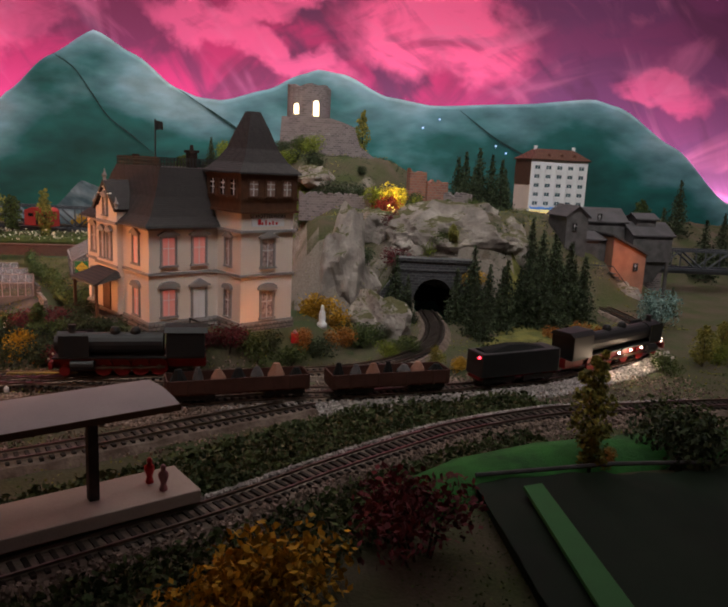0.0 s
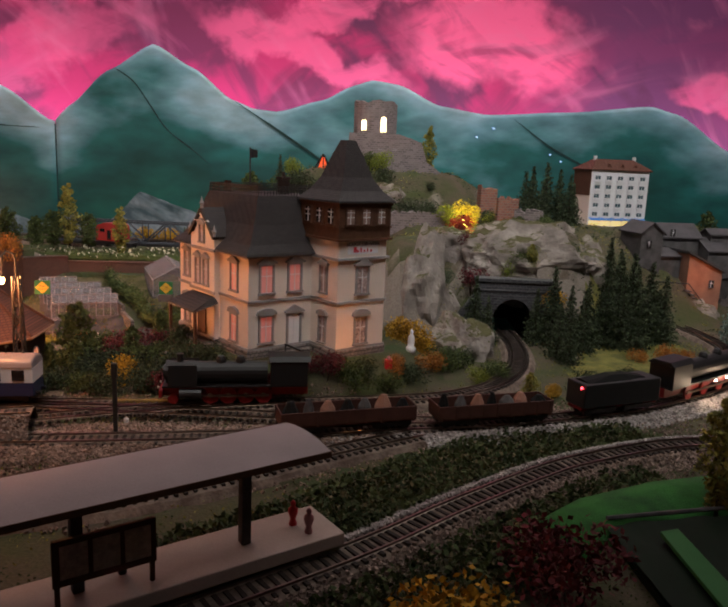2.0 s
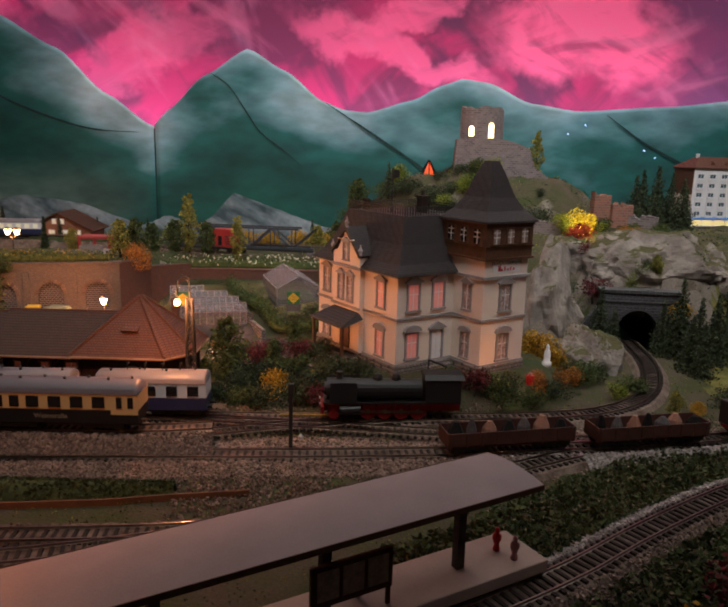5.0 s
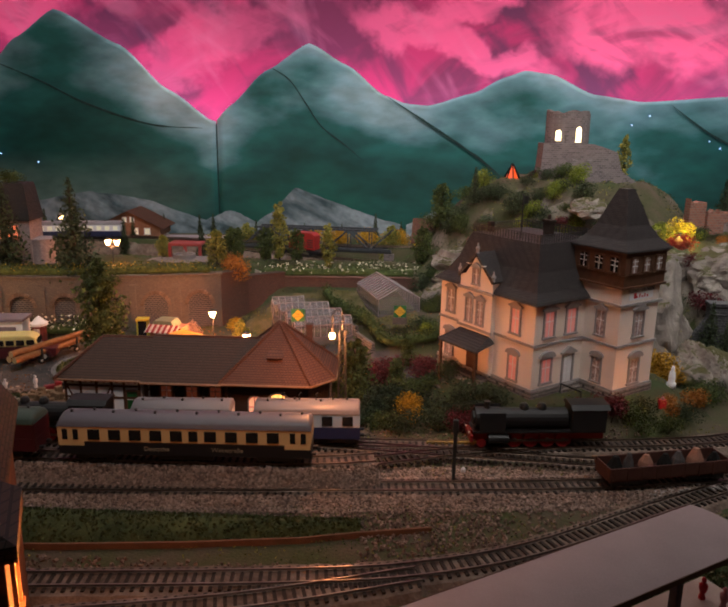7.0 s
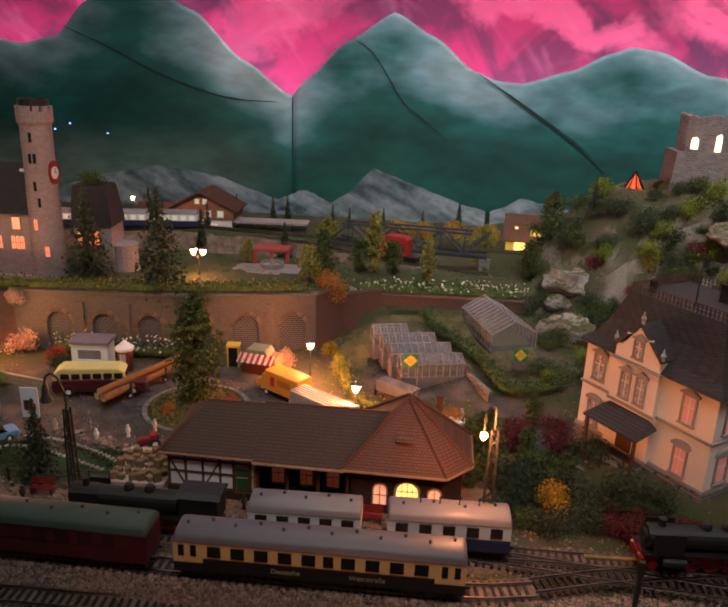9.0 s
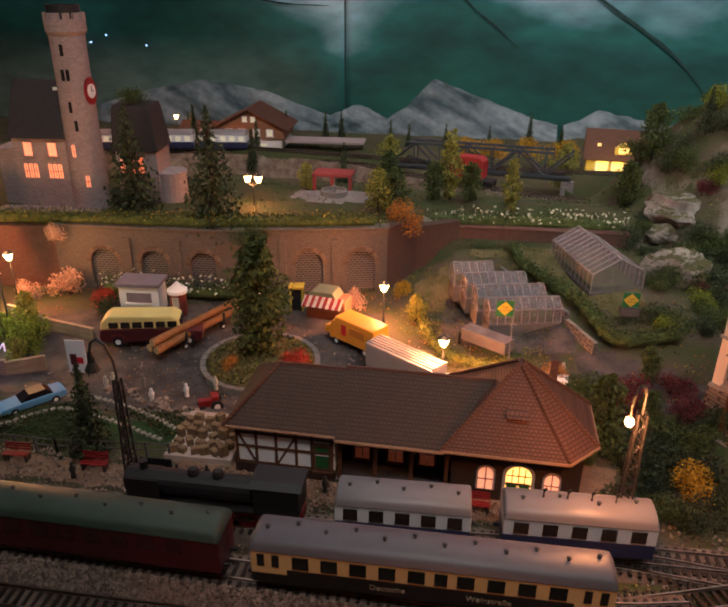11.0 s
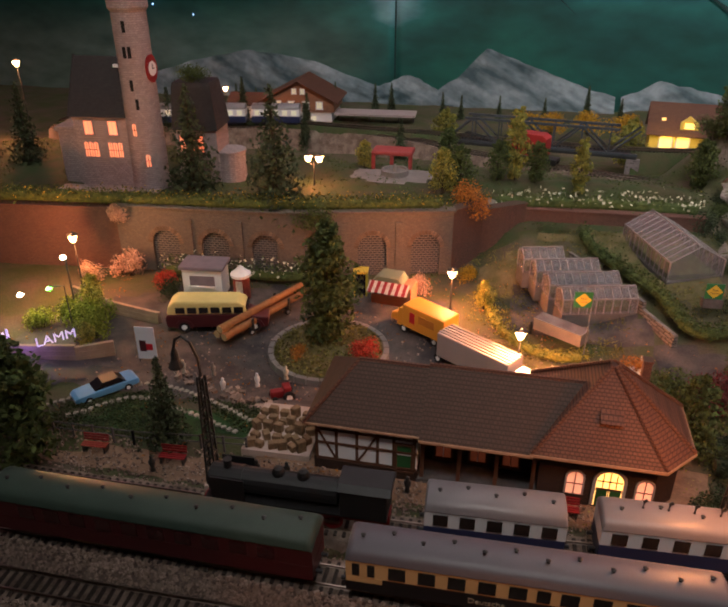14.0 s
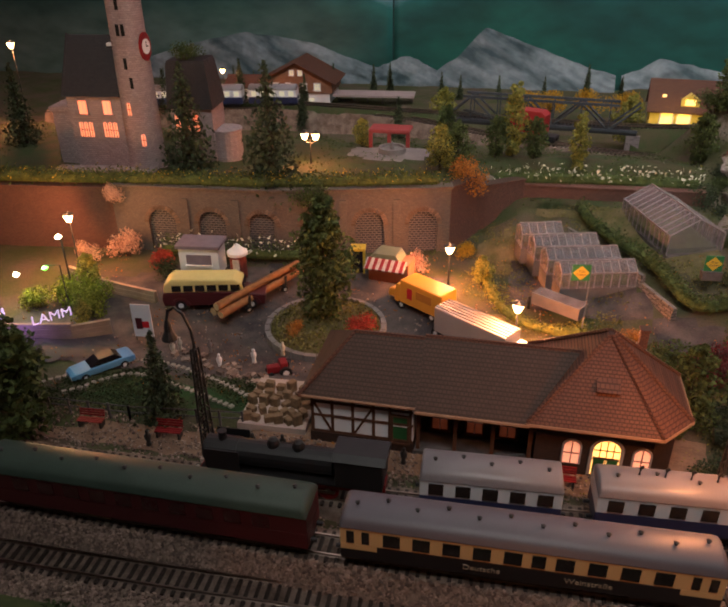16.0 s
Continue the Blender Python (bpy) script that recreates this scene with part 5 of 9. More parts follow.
# ---------------------------------------------------------------- arcade wall
def arcade():
    w = thing("arcade_wall", "brown brick retaining wall with six blind arches", "wall", kind="structure")
    pts = [(-106.5, 110.2), (-83.5, 112.0), (-59.8, 117.8)]
    centres = [-99.6 + 7.24 * i for i in range(6)]
    z0, z1 = -2.2, 8.0
    for (xa, ya), (xb, yb) in zip(pts, pts[1:]):
        l = math.hypot(xb - xa, yb - ya)
        m = Matrix.Translation((xa, ya, 0)) @ Matrix.Rotation(math.atan2(yb - ya, xb - xa), 4, "Z")
        cs = [(c - xa) / (xb - xa) * l for c in centres if xa < c < xb]
        r, spring = 2.0, 2.9
        # wall face with real openings
        g = Geo()
        edges = [0]
        for c in cs:
            edges += [c - r, c + r]
        edges.append(l)
        for a, b in zip(edges[::2], edges[1::2]):
            g.box(a, b, 0, 1.6, z0, z1)
        for c in cs:
            arc = [(c + r * math.cos(t), spring + r * math.sin(t)) for t in [math.pi * i / 14 for i in range(15)]]
            for (xa2, za2), (xb2, zb2) in zip(arc, arc[1:]):
                g.loft([[(xa2, y, za2), (xb2, y, zb2), (xb2, y, z1), (xa2, y, z1)] for y in (0, 1.6)])
        g.move(m)
        part("brick_face", g, WALLBRICK, w)
        part("coping", Geo().box(-0.3, l + 0.3, -0.25, 1.7, z1, z1 + 0.35).move(m), WALLBRICK, w, bevel=0.06)
        # the infill's darkened grey carries the recess shade
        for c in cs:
            part("arch_infill", Geo().box(c - r - 0.1, c + r + 0.1, 0.55, 0.9, z0, spring + r + 0.1).move(m), SHADEDINFILL, w)
            g = Geo()
            for i in range(17):
                t0, t1 = math.pi * i / 17 + 0.02, math.pi * (i + 1) / 17 - 0.02
                g.loft([[(c + q * math.cos(t), y, spring + q * math.sin(t)) for q, t in ((r - 0.02, t0), (r + 0.62, t0), (r + 0.62, t1), (r - 0.02, t1))] for y in (-0.09, 0.3)])
            g.move(m)
            part("arch_ring", g, ARCHBRICK, w)
        for c in [((a + b) / 2) for a, b in zip(cs, cs[1:])]:
            part("pilaster", Geo().box(c - 0.5, c + 0.5, -0.3, 0, z0, z1 - 1.3).move(m), WALLBRICK, w, bevel=0.04)
    # plain red brick stretches on both sides
    for a, b, za, zb in (((-160, 104), (-106.5, 110.2), 7.6, 7.6), ((-59.8, 117.8), (-56, 123), 8.0, 8.0), ((-56, 123), (-50, 127.2), 6.6, 6.6), ((-50, 127.2), (-25, 128.2), 5.7, 5.7)):
        l = math.hypot(b[0] - a[0], b[1] - a[1])
        m = Matrix.Translation((*a, 0)) @ Matrix.Rotation(math.atan2(b[1] - a[1], b[0] - a[0]), 4, "Z")
        part("red_brick_face", Geo().box(0, l, 0.05, 1.5, -2.2, za).move(m), REDBRICK, w)
        part("coping", Geo().box(-0.1, l + 0.1, -0.12, 1.6, za, za + 0.3).move(m), REDBRICK, w, bevel=0.06)


ARCHBRICK = mat("arch_brick", (0.175, 0.12, 0.09), 0.9, 0.3, 120, 0.3, island=0.3)
arcade()


def hedge(name, label, pts, w, h, material, flowers=None, zoff=0.0, dens=26, petal=0.28, base=None):
    """A long clipped hedge; flowers: material of the blossoms."""
    rnd = random.Random(len(pts) * 7 + int(w * 10))
    t = thing(name, label, "hedge")
    g, fl = Geo(), Geo()
    mid = [(p.x, p.y, (height(p.x, p.y) + zoff if base is None else base) + h * 0.36) for p in spline(pts, 1.0)]
    g.tube(mid, min(w, h) * 0.36, 8)
    for p in spline(pts, 0.4):
        zb = height(p.x, p.y) + zoff if base is None else base
        for _ in range(dens):
            q = (p.x + rnd.gauss(0, w * 0.32), p.y + rnd.gauss(0, w * 0.32), zb + rnd.uniform(0, 1) ** 0.6 * h * rnd.uniform(0.75, 1.1))
            g.leaf(q, 0.36, rnd)
        if flowers is not None:
            for _ in range(3):
                fl.leaf((p.x + rnd.gauss(0, w * 0.4), p.y + rnd.gauss(0, w * 0.4) - 0.2, zb + h * rnd.uniform(0.5, 1.15)), petal, rnd)
    part("foliage", g, material, t)
    if flowers is not None:
        part("blossom", fl, flowers, t)


LIMEDARK = mat("hedge_olive", (0.10, 0.12, 0.028), 0.9, 0.3, 130, 0.2, col2=(0.05, 0.06, 0.018), island=0.5)
DARKHEDGE = mat("hedge_dark", (0.024, 0.033, 0.014), 0.9, 0.3, 130, 0.2, col2=(0.012, 0.018, 0.009), island=0.5)
GOLDPETAL = mat("flower_gold", (0.45, 0.30, 0.03), 0.8, 0.2, 100, island=0.4)
hedge("hedge", "low hedge with golden blossoms along the arcade wall top", [(-140, 107.5), (-106, 111.5), (-84, 113.6), (-61, 119)], 2.3, 2.1, LIMEDARK, GOLDPETAL, base=8.0, dens=38)
hedge("hedge", "green hedge full of white flowers above the red wall", [(-54, 128.2), (-40, 129.8), (-26, 130.4)], 2.8, 2.6, TREEGREEN, PETAL, base=5.4, petal=0.55)
hedge("hedge", "white flowering shrubs at the foot of the arcade", [(-99, 109), (-84, 110), (-77, 111)], 1.9, 3.2, TREEGREEN, PETAL, petal=0.55)
hedge("hedge", "trimmed green hedge along the garden-centre ramp", [(-42.0, 123.5), (-37.6, 116), (-33.4, 108.5), (-30.6, 102.6), (-26.5, 102.4), (-22, 104)], 1.8, 2.0, TREEGREEN, zoff=0.35, dens=48)
hedge("hedge", "low yellow-green hedge round the garden centre", [(-55, 113), (-52.5, 104), (-50, 100), (-46, 97.6), (-42, 98.5)], 1.5, 1.4, OLIVE)

# ---------------------------------------------------------------- castle ruin
def ragged(x0, x1, z0, z1, step, rnd):
    """An outline with a broken top edge."""
    pts = [(x0, z0), (x1, z0)]
    n = max(2, int((x1 - x0) / step))
    for i in range(n + 1):
        x = x1 + (x0 - x1) * i / n
        pts.append((x, z1 + rnd.uniform(-0.5, 0.4)))
        if i < n:
            pts.append((x + (x0 - x1) / n * 0.8, z1 + rnd.uniform(-0.5, 0.4)))
    return pts


def castle():
    rnd = random.Random(3)
    c = thing("castle_ruin", "ruined grey stone castle with two lit tower windows", "castle", (4.3, 143.5, 22.0), -4)
    # round tower with a broken rim
    n = 22
    prof = []
    for z in (6.5, 8.0, 11.5, 14.6):
        prof.append([(4.3 * math.cos(2 * math.pi * i / n), 3.5 + 4.3 * math.sin(2 * math.pi * i / n), z + (rnd.uniform(-0.3, 0.7) if z > 14 else 0)) for i in range(n)])
    prof.append([(3.5 * math.cos(2 * math.pi * i / n), 3.5 + 3.5 * math.sin(2 * math.pi * i / n), prof[3][i][2]) for i in range(n)])
    prof.append([(3.5 * math.cos(2 * math.pi * i / n), 3.5 + 3.5 * math.sin(2 * math.pi * i / n), 12) for i in range(n)])
    part("tower", Geo().loft(prof), RUIN, c)
    part("bailey_wall", Geo().prism([(-5.6, -1.5), (15.0, -1.5), (13.5, 1.4), (10.4, 3.6), (9.2, 7.2), (7.0, 8.0), (4.6, 8.7), (-5.0, 8.7), (-5.3, 4)], -1.2, 8.0, "y"), RUIN, c)
    for x in (1.2, 4.0):
        part("buttress", Geo().loft([[(x - 0.6, -2.0, -1.5), (x + 0.6, -2.0, -1.5), (x + 0.6, -1.1, -1.5), (x - 0.6, -1.1, -1.5)], [(x - 0.5, -1.5, 5.5), (x + 0.5, -1.5, 5.5), (x + 0.5, -1.1, 6), (x - 0.5, -1.1, 6)]]), RUIN, c)
    for a, h in ((-2.2, 2.0), (1.55, 2.9)):
        y = 3.5 - math.sqrt(4.3 ** 2 - a * a) - 0.06
        lit_arch(c, turned(a, y, 9.3 - (h - 2.0) * 0.3, math.degrees(math.asin(a / 4.3))), 1.15, h, GLOWWHITE, RUIN)


castle()


def ruin_wall(name, label, m, w, h, d, material, seed):
    rnd = random.Random(seed)
    t = thing(name, label, "ruin")
    t.matrix_basis = m
    part("masonry", Geo().prism(ragged(-w / 2, w / 2, -1.5, h, 0.9, rnd), -d / 2, d / 2, "y"), material, t)
    return t


ruin_wall("ruin", "crumbled reddish brick ruin on the hill", place(23.6, 127, 17.6, 12), 3.2, 4.0, 1.6, RUINRED, 4)
ruin_wall("ruin", "low broken reddish wall beside the taller ruin", place(27.2, 126.6, 17.2, 4), 3.8, 2.6, 1.6, RUINRED, 9)
ruin_wall("ruin", "crumbled grey stone ruin beside the red one", place(30.5, 126, 14.5, -25), 6, 3.2, 2.0, RUIN, 5)
ruin_wall("ruin", "low ruined grey wall across the hill path", place(8.5, 118, 14.2, 4), 12, 3.0, 1.4, RUIN, 6)


def rock(x, y, z, sx, sy, sz, seed, turn=0, label="craggy grey cast rock face"):
    """A faceted crag."""
    b = bmesh.new()
    bmesh.ops.create_icosphere(b, subdivisions=5, radius=1)
    for v in b.verts:
        p = v.co.copy()
        d = 0.0
        for f, a in ((0.9, 0.34), (2.0, 0.13), (4.5, 0.055), (11.0, 0.02)):
            q = noise.noise(p * f + Vector((seed * 7.1, 0, 0)))
            d += a * (1 - 2.2 * abs(q))
        v.co = p * (0.85 + d)
    me = bpy.data.meshes.new("rock")
    b.to_mesh(me)
    b.free()
    me.materials.append(ROCK)
    ob = new("rock", me)
    ob.matrix_basis = place(x, y, z, turn) @ Matrix.Diagonal((sx * CM, sy * CM, sz * CM, 1))
    tagged(ob, label, "rock")


rock(8.6, 100.5, 5.0, 4.4, 4.6, 8.8, 1)
rock(3.5, 103.5, 5.5, 3.6, 4.0, 5.0, 2)
rock(13.0, 92.0, 1.6, 3.6, 4.2, 3.6, 3, label="low grey boulder ledge beside the track")
rock(26.5, 108.5, 10.8, 9.0, 6.0, 5.6, 4)
rock(33.5, 111, 8.5, 5.5, 6.0, 6.0, 5)
rock(21.0, 107.5, 10.6, 4.4, 3.4, 3.2, 12)
rock(14.5, 112, 12.2, 3.0, 3.0, 2.6, 6)
rock(-13, 150, 14.5, 3.4, 3, 3.2, 7, label="pale rock outcrop on the hill's shoulder")
rock(-18, 134, 8.0, 3.6, 3, 2.6, 8, label="pale rock outcrop on the hill's shoulder")
rock(-20, 120, 4.0, 3.6, 3, 2.6, 9, label="pale rock outcrop above the garden path")
rock(57.5, 117, 0.8, 4.6, 2.6, 3.0, 10, label="light grey gravel heap beside the works")
rock(5.0, 128, 19.6, 3, 2.4, 1.6, 11, label="small pale boulder below the castle")


def portal():
    p = thing("tunnel_portal", "dark stone railway tunnel portal with pointed arch", "tunnel", (22.2, 101.0, -0.3), -6, kind="structure")
    r = 2.95
    arc = [(r * math.cos(t), 3.2 + (r + 0.4) * math.sin(t)) for t in [math.pi * i / 16 for i in range(17)]]
    g = Geo()
    g.box(-5.4, -r, -1.0, 1.2, -1, 9.0).box(r, 5.6, -1.0, 1.2, -1, 9.0)
    for (xa, za), (xb, zb) in zip(arc, arc[1:]):
        g.loft([[(xa, y, za), (xb, y, zb), (xb, y, 9.0), (xa, y, 9.0)] for y in (-1.0, 1.2)])
    part("portal_face", g, PORTAL, p)
    part("parapet", Geo().box(-5.7, 5.9, -1.25, 1.2, 9.0, 9.5).box(-5.6, 5.8, -1.15, -1.0, 7.6, 7.9), PORTAL, p, bevel=0.08)
    g = Geo()
    for i in range(17):
        t0, t1 = math.pi * i / 17 + 0.02, math.pi * (i + 1) / 17 - 0.02
        g.loft([[(q * math.cos(t), y, 3.2 + (q + 0.4) * math.sin(t)) for q, t in ((r, t0), (r + 0.7, t0), (r + 0.7, t1), (r, t1))] for y in (-1.15, -0.6)])
    part("arch_stones", g, PORTAL, p)
    # black bore behind
    full = [(-r, -1)] + list(reversed(arc)) + [(r, -1)]
    part("bore", Geo().loft([[(x * 1.02, y, z) for x, z in full] for y in (1.0, 22)], closed=False, caps=False), SOOT, p)
    part("bore_end", Geo().box(-3.4, 3.4, 22, 22.3, -1, 7.2), SOOT, p)
    for s in (-1, 1):
        part("wing_wall", Geo().loft([[(s * 5.4, -0.8, -1), (s * 5.4, 0.4, -1), (s * 5.4, 0.4, 7.4), (s * 5.4, -0.8, 7.4)], [(s * 8.4, -2.0, -1), (s * 8.4, -0.8, -1), (s * 8.4, -0.8, 3.6), (s * 8.4, -2.0, 3.6)]]), PORTAL, p)


SOOT = mat("soot", (0.008, 0.008, 0.008), 0.95, 0.3)
portal()


# ---------------------------------------------------------------- hotel and gravel works
def hotel():
    h = thing("hotel", "white five-storey hotel with red hipped roof and blue awnings", "hotel", (64.6, 184, 11.1), 8)
    W, D, H = 16.6, 9, 14.6
    part("front_wall", Geo().box(0, W, 0, D, 0, H), WHITE, h)
    part("side_wall", Geo().box(-0.12, -0.002, 0.0, D, 0, H), PLASTER, h)
    part("side_cladding", Geo().box(-0.25, -0.125, 0.0, D, H * 0.55, H), BROWN, h)
    part("roof", Geo().loft([[(-0.6, -0.6, H), (W + 0.6, -0.6, H), (W + 0.6, D + 0.6, H), (-0.6, D + 0.6, H)], [(-0.6, -0.6, H + 0.3), (W + 0.6, -0.6, H + 0.3), (W + 0.6, D + 0.6, H + 0.3), (-0.6, D + 0.6, H + 0.3)], [(3, 3.4, H + 3.0), (W - 3, 3.4, H + 3.0), (W - 3, D - 3.4, H + 3.0), (3, D - 3.4, H + 3.0)]]), REDROOF, h)
    for x in (5, 8.8, 12.6):
        part("dormer", Geo().prism([(x - 0.7, H + 1.0), (x + 0.7, H + 1.0), (x, H + 1.9)], 0.4, 2.6, "y"), REDROOF, h)
    for x, y in ((2.6, 4), (14, 4)):
        part("chimney", Geo().box(x, x + 0.7, y, y + 0.7, H + 1.5, H + 3.8), WHITE, h)
    for r in range(5):
        for i in range(5):
            x, z = 1.75 + i * 3.25, 2.8 + r * 2.36
            f = window(h, turned(x, 0, z), 1.5, 0.95, WHITE, HOTELPANE, "", (1, 0), 0.12)
            part("balcony", Geo().box(x - 1.0, x + 1.0, -0.45, -0.13, z - 0.75, z - 0.1), WHITE, f, bevel=0.03)
    for i in range(5):
        x = 1.75 + i * 3.25
        part("awning", Geo().loft([[(x - 1.5, -1.4, 1.7), (x + 1.5, -1.4, 1.7), (x + 1.5, 0, 2.3), (x - 1.5, 0, 2.3)], [(x - 1.5, -1.4, 1.8), (x + 1.5, -1.4, 1.8), (x + 1.5, 0, 2.4), (x - 1.5, 0, 2.4)]]), AWNING, h, "bright blue awning")
        part("shop_window", Geo().box(x - 1.4, x + 1.4, -0.06, 0.0, 0.25, 1.5), GLOWYELLOW2, h, "lit ground-floor window")
    part("terrace", Geo().box(-3, W + 2, -3, 0, -8, 0), PORTAL, h)


AWNING = mat("awning_blue", (0.05, 0.22, 0.62), 0.6, 0.1)
HOTELPANE = mat("hotel_pane", (0.07, 0.12, 0.14), 0.2, 0.3, 60, 0, spec=0.6)
GLOWYELLOW2 = mat_glow("shop_pane", (1.0, 0.72, 0.25), 1.0)
hotel()


def gable_house(t, x0, x1, y0, y1, z0, eave, ridge, wall, roof, along="x", over=0.4, names=("wall", "roof")):
    """Box with a gabled roof."""
    if along == "x":
        ym = (y0 + y1) / 2
        part(names[0], Geo().prism([(y0, z0), (y1, z0), (y1, eave), (ym, ridge), (y0, eave)], x0, x1, "x"), wall, t)
        g = Geo()
        for ya in (y0 - over, y1 + over):
            zz = eave - (ridge - eave) * over / (ym - y0)
            g.loft([[(x, ya, zz), (x, ym, ridge), (x, ym, ridge + 0.25), (x, ya, zz + 0.25)] for x in (x0 - over, x1 + over)])
    else:
        xm = (x0 + x1) / 2
        part(names[0], Geo().prism([(x0, z0), (x1, z0), (x1, eave), (xm, ridge), (x0, eave)], y0, y1, "y"), wall, t)
        g = Geo()
        for xa in (x0 - over, x1 + over):
            zz = eave - (ridge - eave) * over / (xm - x0)
            g.loft([[(xa, y, zz), (xm, y, ridge), (xm, y, ridge + 0.25), (xa, y, zz + 0.25)] for y in (y0 - over, y1 + over)])
    return part(names[1], g, roof, t)


def works():
    w = thing("gravel_works", "weathered grey timber gravel works with stepped roofs", "industrial building", (57, 121, 1.5), 5)
    gable_house(w, -8.5, -4.5, -2, 5, -1.5, 13.6, 15.2, GREYWOOD, GREYROOF, "y", names=("hoist_tower", "tower_roof"))
    gable_house(w, -4.5, 0.0, -1, 6, -1.5, 9.5, 10.5, GREYWOOD, GREYROOF, "x", names=("link_wall", "link_roof"))
    gable_house(w, -1.5, 6.5, 4, 10, -1.5, 12.5, 14.6, GREYWOOD, GREYROOF, "x", names=("screen_house", "screen_roof"))
    part("loading_wall", Geo().prism([(0, -1.5), (6.5, -1.5), (6.5, 7.2), (0, 10.2)], -3.5, 3.9, "y"), RUSTWALL, w, "rust-red rendered loading bay wall")
    part("loading_roof", Geo().loft([[(-0.4, y, 10.5), (6.9, y, 7.2), (6.9, y, 7.5), (-0.4, y, 10.8)] for y in (-4, 4)]), GREYROOF, w)
    gable_house(w, 6.5, 14.5, 1, 8, 5.5, 10.4, 12.4, GREYWOOD, GREYROOF, "x", names=("silo_wall", "silo_roof"))
    gable_house(w, 8, 12, 3, 6, 11.5, 13.2, 14.0, GREYWOOD, GREYROOF, "x", names=("lantern_wall", "lantern_roof"))
    part("hopper", Geo().loft([[(6.8, 1.2, 6), (14.2, 1.2, 6), (14.2, 7.8, 6), (6.8, 7.8, 6)], [(8.8, 2.4, 1.5), (12.2, 2.4, 1.5), (12.2, 6.4, 1.5), (8.8, 6.4, 1.5)]]), GREYWOOD, w)
    for x in (6.9, 14.1):
        for y in (1.3, 7.7):
            part("leg", Geo().box(x - 0.25, x + 0.25, y - 0.25, y + 0.25, -2.5, 6), GREYWOOD, w)
    for i in range(9):
        part("stair_tread", Geo().box(-0.6 + 0.55 * i, 0.2 + 0.55 * i, -5.0, -3.7, 4.0 - 0.62 * i, 4.15 - 0.62 * i), GREYWOOD, w)
    part("stair_rail", Geo().tube([(-0.6, -5.0, 5.4), (4.6, -5.0, -0.2)], 0.09, 5).tube([(-6, -3, 5.4), (-0.6, -5.0, 5.4)], 0.09, 5), DARKIRON, w)
    for x, y, z in ((-7, -2.0, 11.2), (-7.2, -2.0, 5.5), (4.6, -3.5, 4.6), (1.0, 4.0, 12.7)):
        window(w, turned(x, y, z), 0.7, 1.1, GREYWOOD, DARKGLASS)
    bulb("works_lamp", (59.5, 114.5, 8.0), 0.028, (1.0, 0.3, 0.1), 0.3)


GREYROOF = mat("grey_felt_roof", (0.075, 0.07, 0.075), 0.85, 0.25, 50, 0.2)
RUSTWALL = mat("rust_render", (0.34, 0.17, 0.12), 0.85, 0.25, 50, 0.2)
works()


def truss_bridge(x0, x1, y, z, h, label, turn=0.0, d=3.6):
    t = thing("truss_bridge", label, "bridge", (x0, y, z), turn)
    L = x1 - x0
    part("deck", Geo().box(0, L, -d / 2, d / 2, -0.5, 0.1), DARKIRON, t)
    n = max(4, int(L / 5))
    for s in (-d / 2, d / 2):
        g = Geo().box(0, L, s - 0.2, s + 0.2, 0.0, 0.55).box(L / n * 0.7, L - L / n * 0.7, s - 0.2, s + 0.2, h - 0.45, h)
        for i in range(n):
            a, b = L * i / n, L * (i + 1) / n
            up = i % 2 == 0
            g.tube([(a, s, 0.2 if up else h - 0.2), (b, s, h - 0.2 if up else 0.2)], 0.2, 4)
            g.tube([(b, s, 0.2), (b, s, h - 0.2 if i < n - 1 else 0.3)], 0.15, 4)
        part("truss", g, BRIDGEGREY, t)
    for x in (0.5, L - 0.5):
        part("pier", Geo().box(x - 1.2, x + 1.2, -d / 2, d / 2, -9, -0.5), RUIN, t)


BRIDGEGREY = mat("bridge_grey", (0.06, 0.066, 0.078), 0.6, 0.25, 80)
truss_bridge(-66, -30, 168, 5.0, 5.0, "dark grey steel truss railway bridge", -7)
truss_bridge(73, 108, 133, 4.5, 4.2, "dark steel girder bridge beside the works", -4)


# ---------------------------------------------------------------- laid surfaces
patch("plaza", [(-112, 84), (-96, 78), (-70, 80), (-40, 86), (-36, 96), (-44, 97), (-56, 101), (-59, 111), (-82, 110), (-97, 107), (-108, 98)], ASPHALT, 0.10, "dark dusty asphalt of the station square", "pavement")
patch("garden_path", [(-51, 104), (-42, 100.5), (-30, 102), (-22, 98), (-18, 90), (-28, 88), (-36, 96), (-33, 104), (-40, 114), (-46, 120), (-51, 117)], ASPHALT, 0.12, "grey path through the garden centre", "pavement")
patch("lawn", [(-58, 100), (-52, 103), (-44, 97.5), (-38, 92), (-40, 86), (-52, 88)], MEADOW, 0.16, "yellowed lawn by the station", "lawn")
patch("lawn", [(-57, 120), (-53, 108), (-50, 113), (-48, 126), (-36, 127), (-26, 126.6), (-25, 108), (-30, 106), (-42, 121), (-50, 122)], MEADOW, 0.14, "rough grass round the greenhouses", "lawn")
patch("meadow", [(23, 80), (27, 74.5), (33, 78), (42, 84), (47, 94), (47.5, 110), (38, 112), (33, 103), (28, 92)], OLIVEMEADOW, 0.12, "dry olive-green meadow beside the tunnel", "lawn")
patch("lawn", [(-94, 73), (-86, 80), (-74, 78), (-73, 74.5), (-84, 72)], GRASS, 0.12, "green lawn strip with gravel edging", "lawn")
patch("lawn", [(-4, 47), (4, 52), (12, 57.5), (24, 63), (10, 60), (-2, 57), (-12, 52)], GRASSBROWN, 0.12, "mixed turf and earth between the tracks", "lawn")
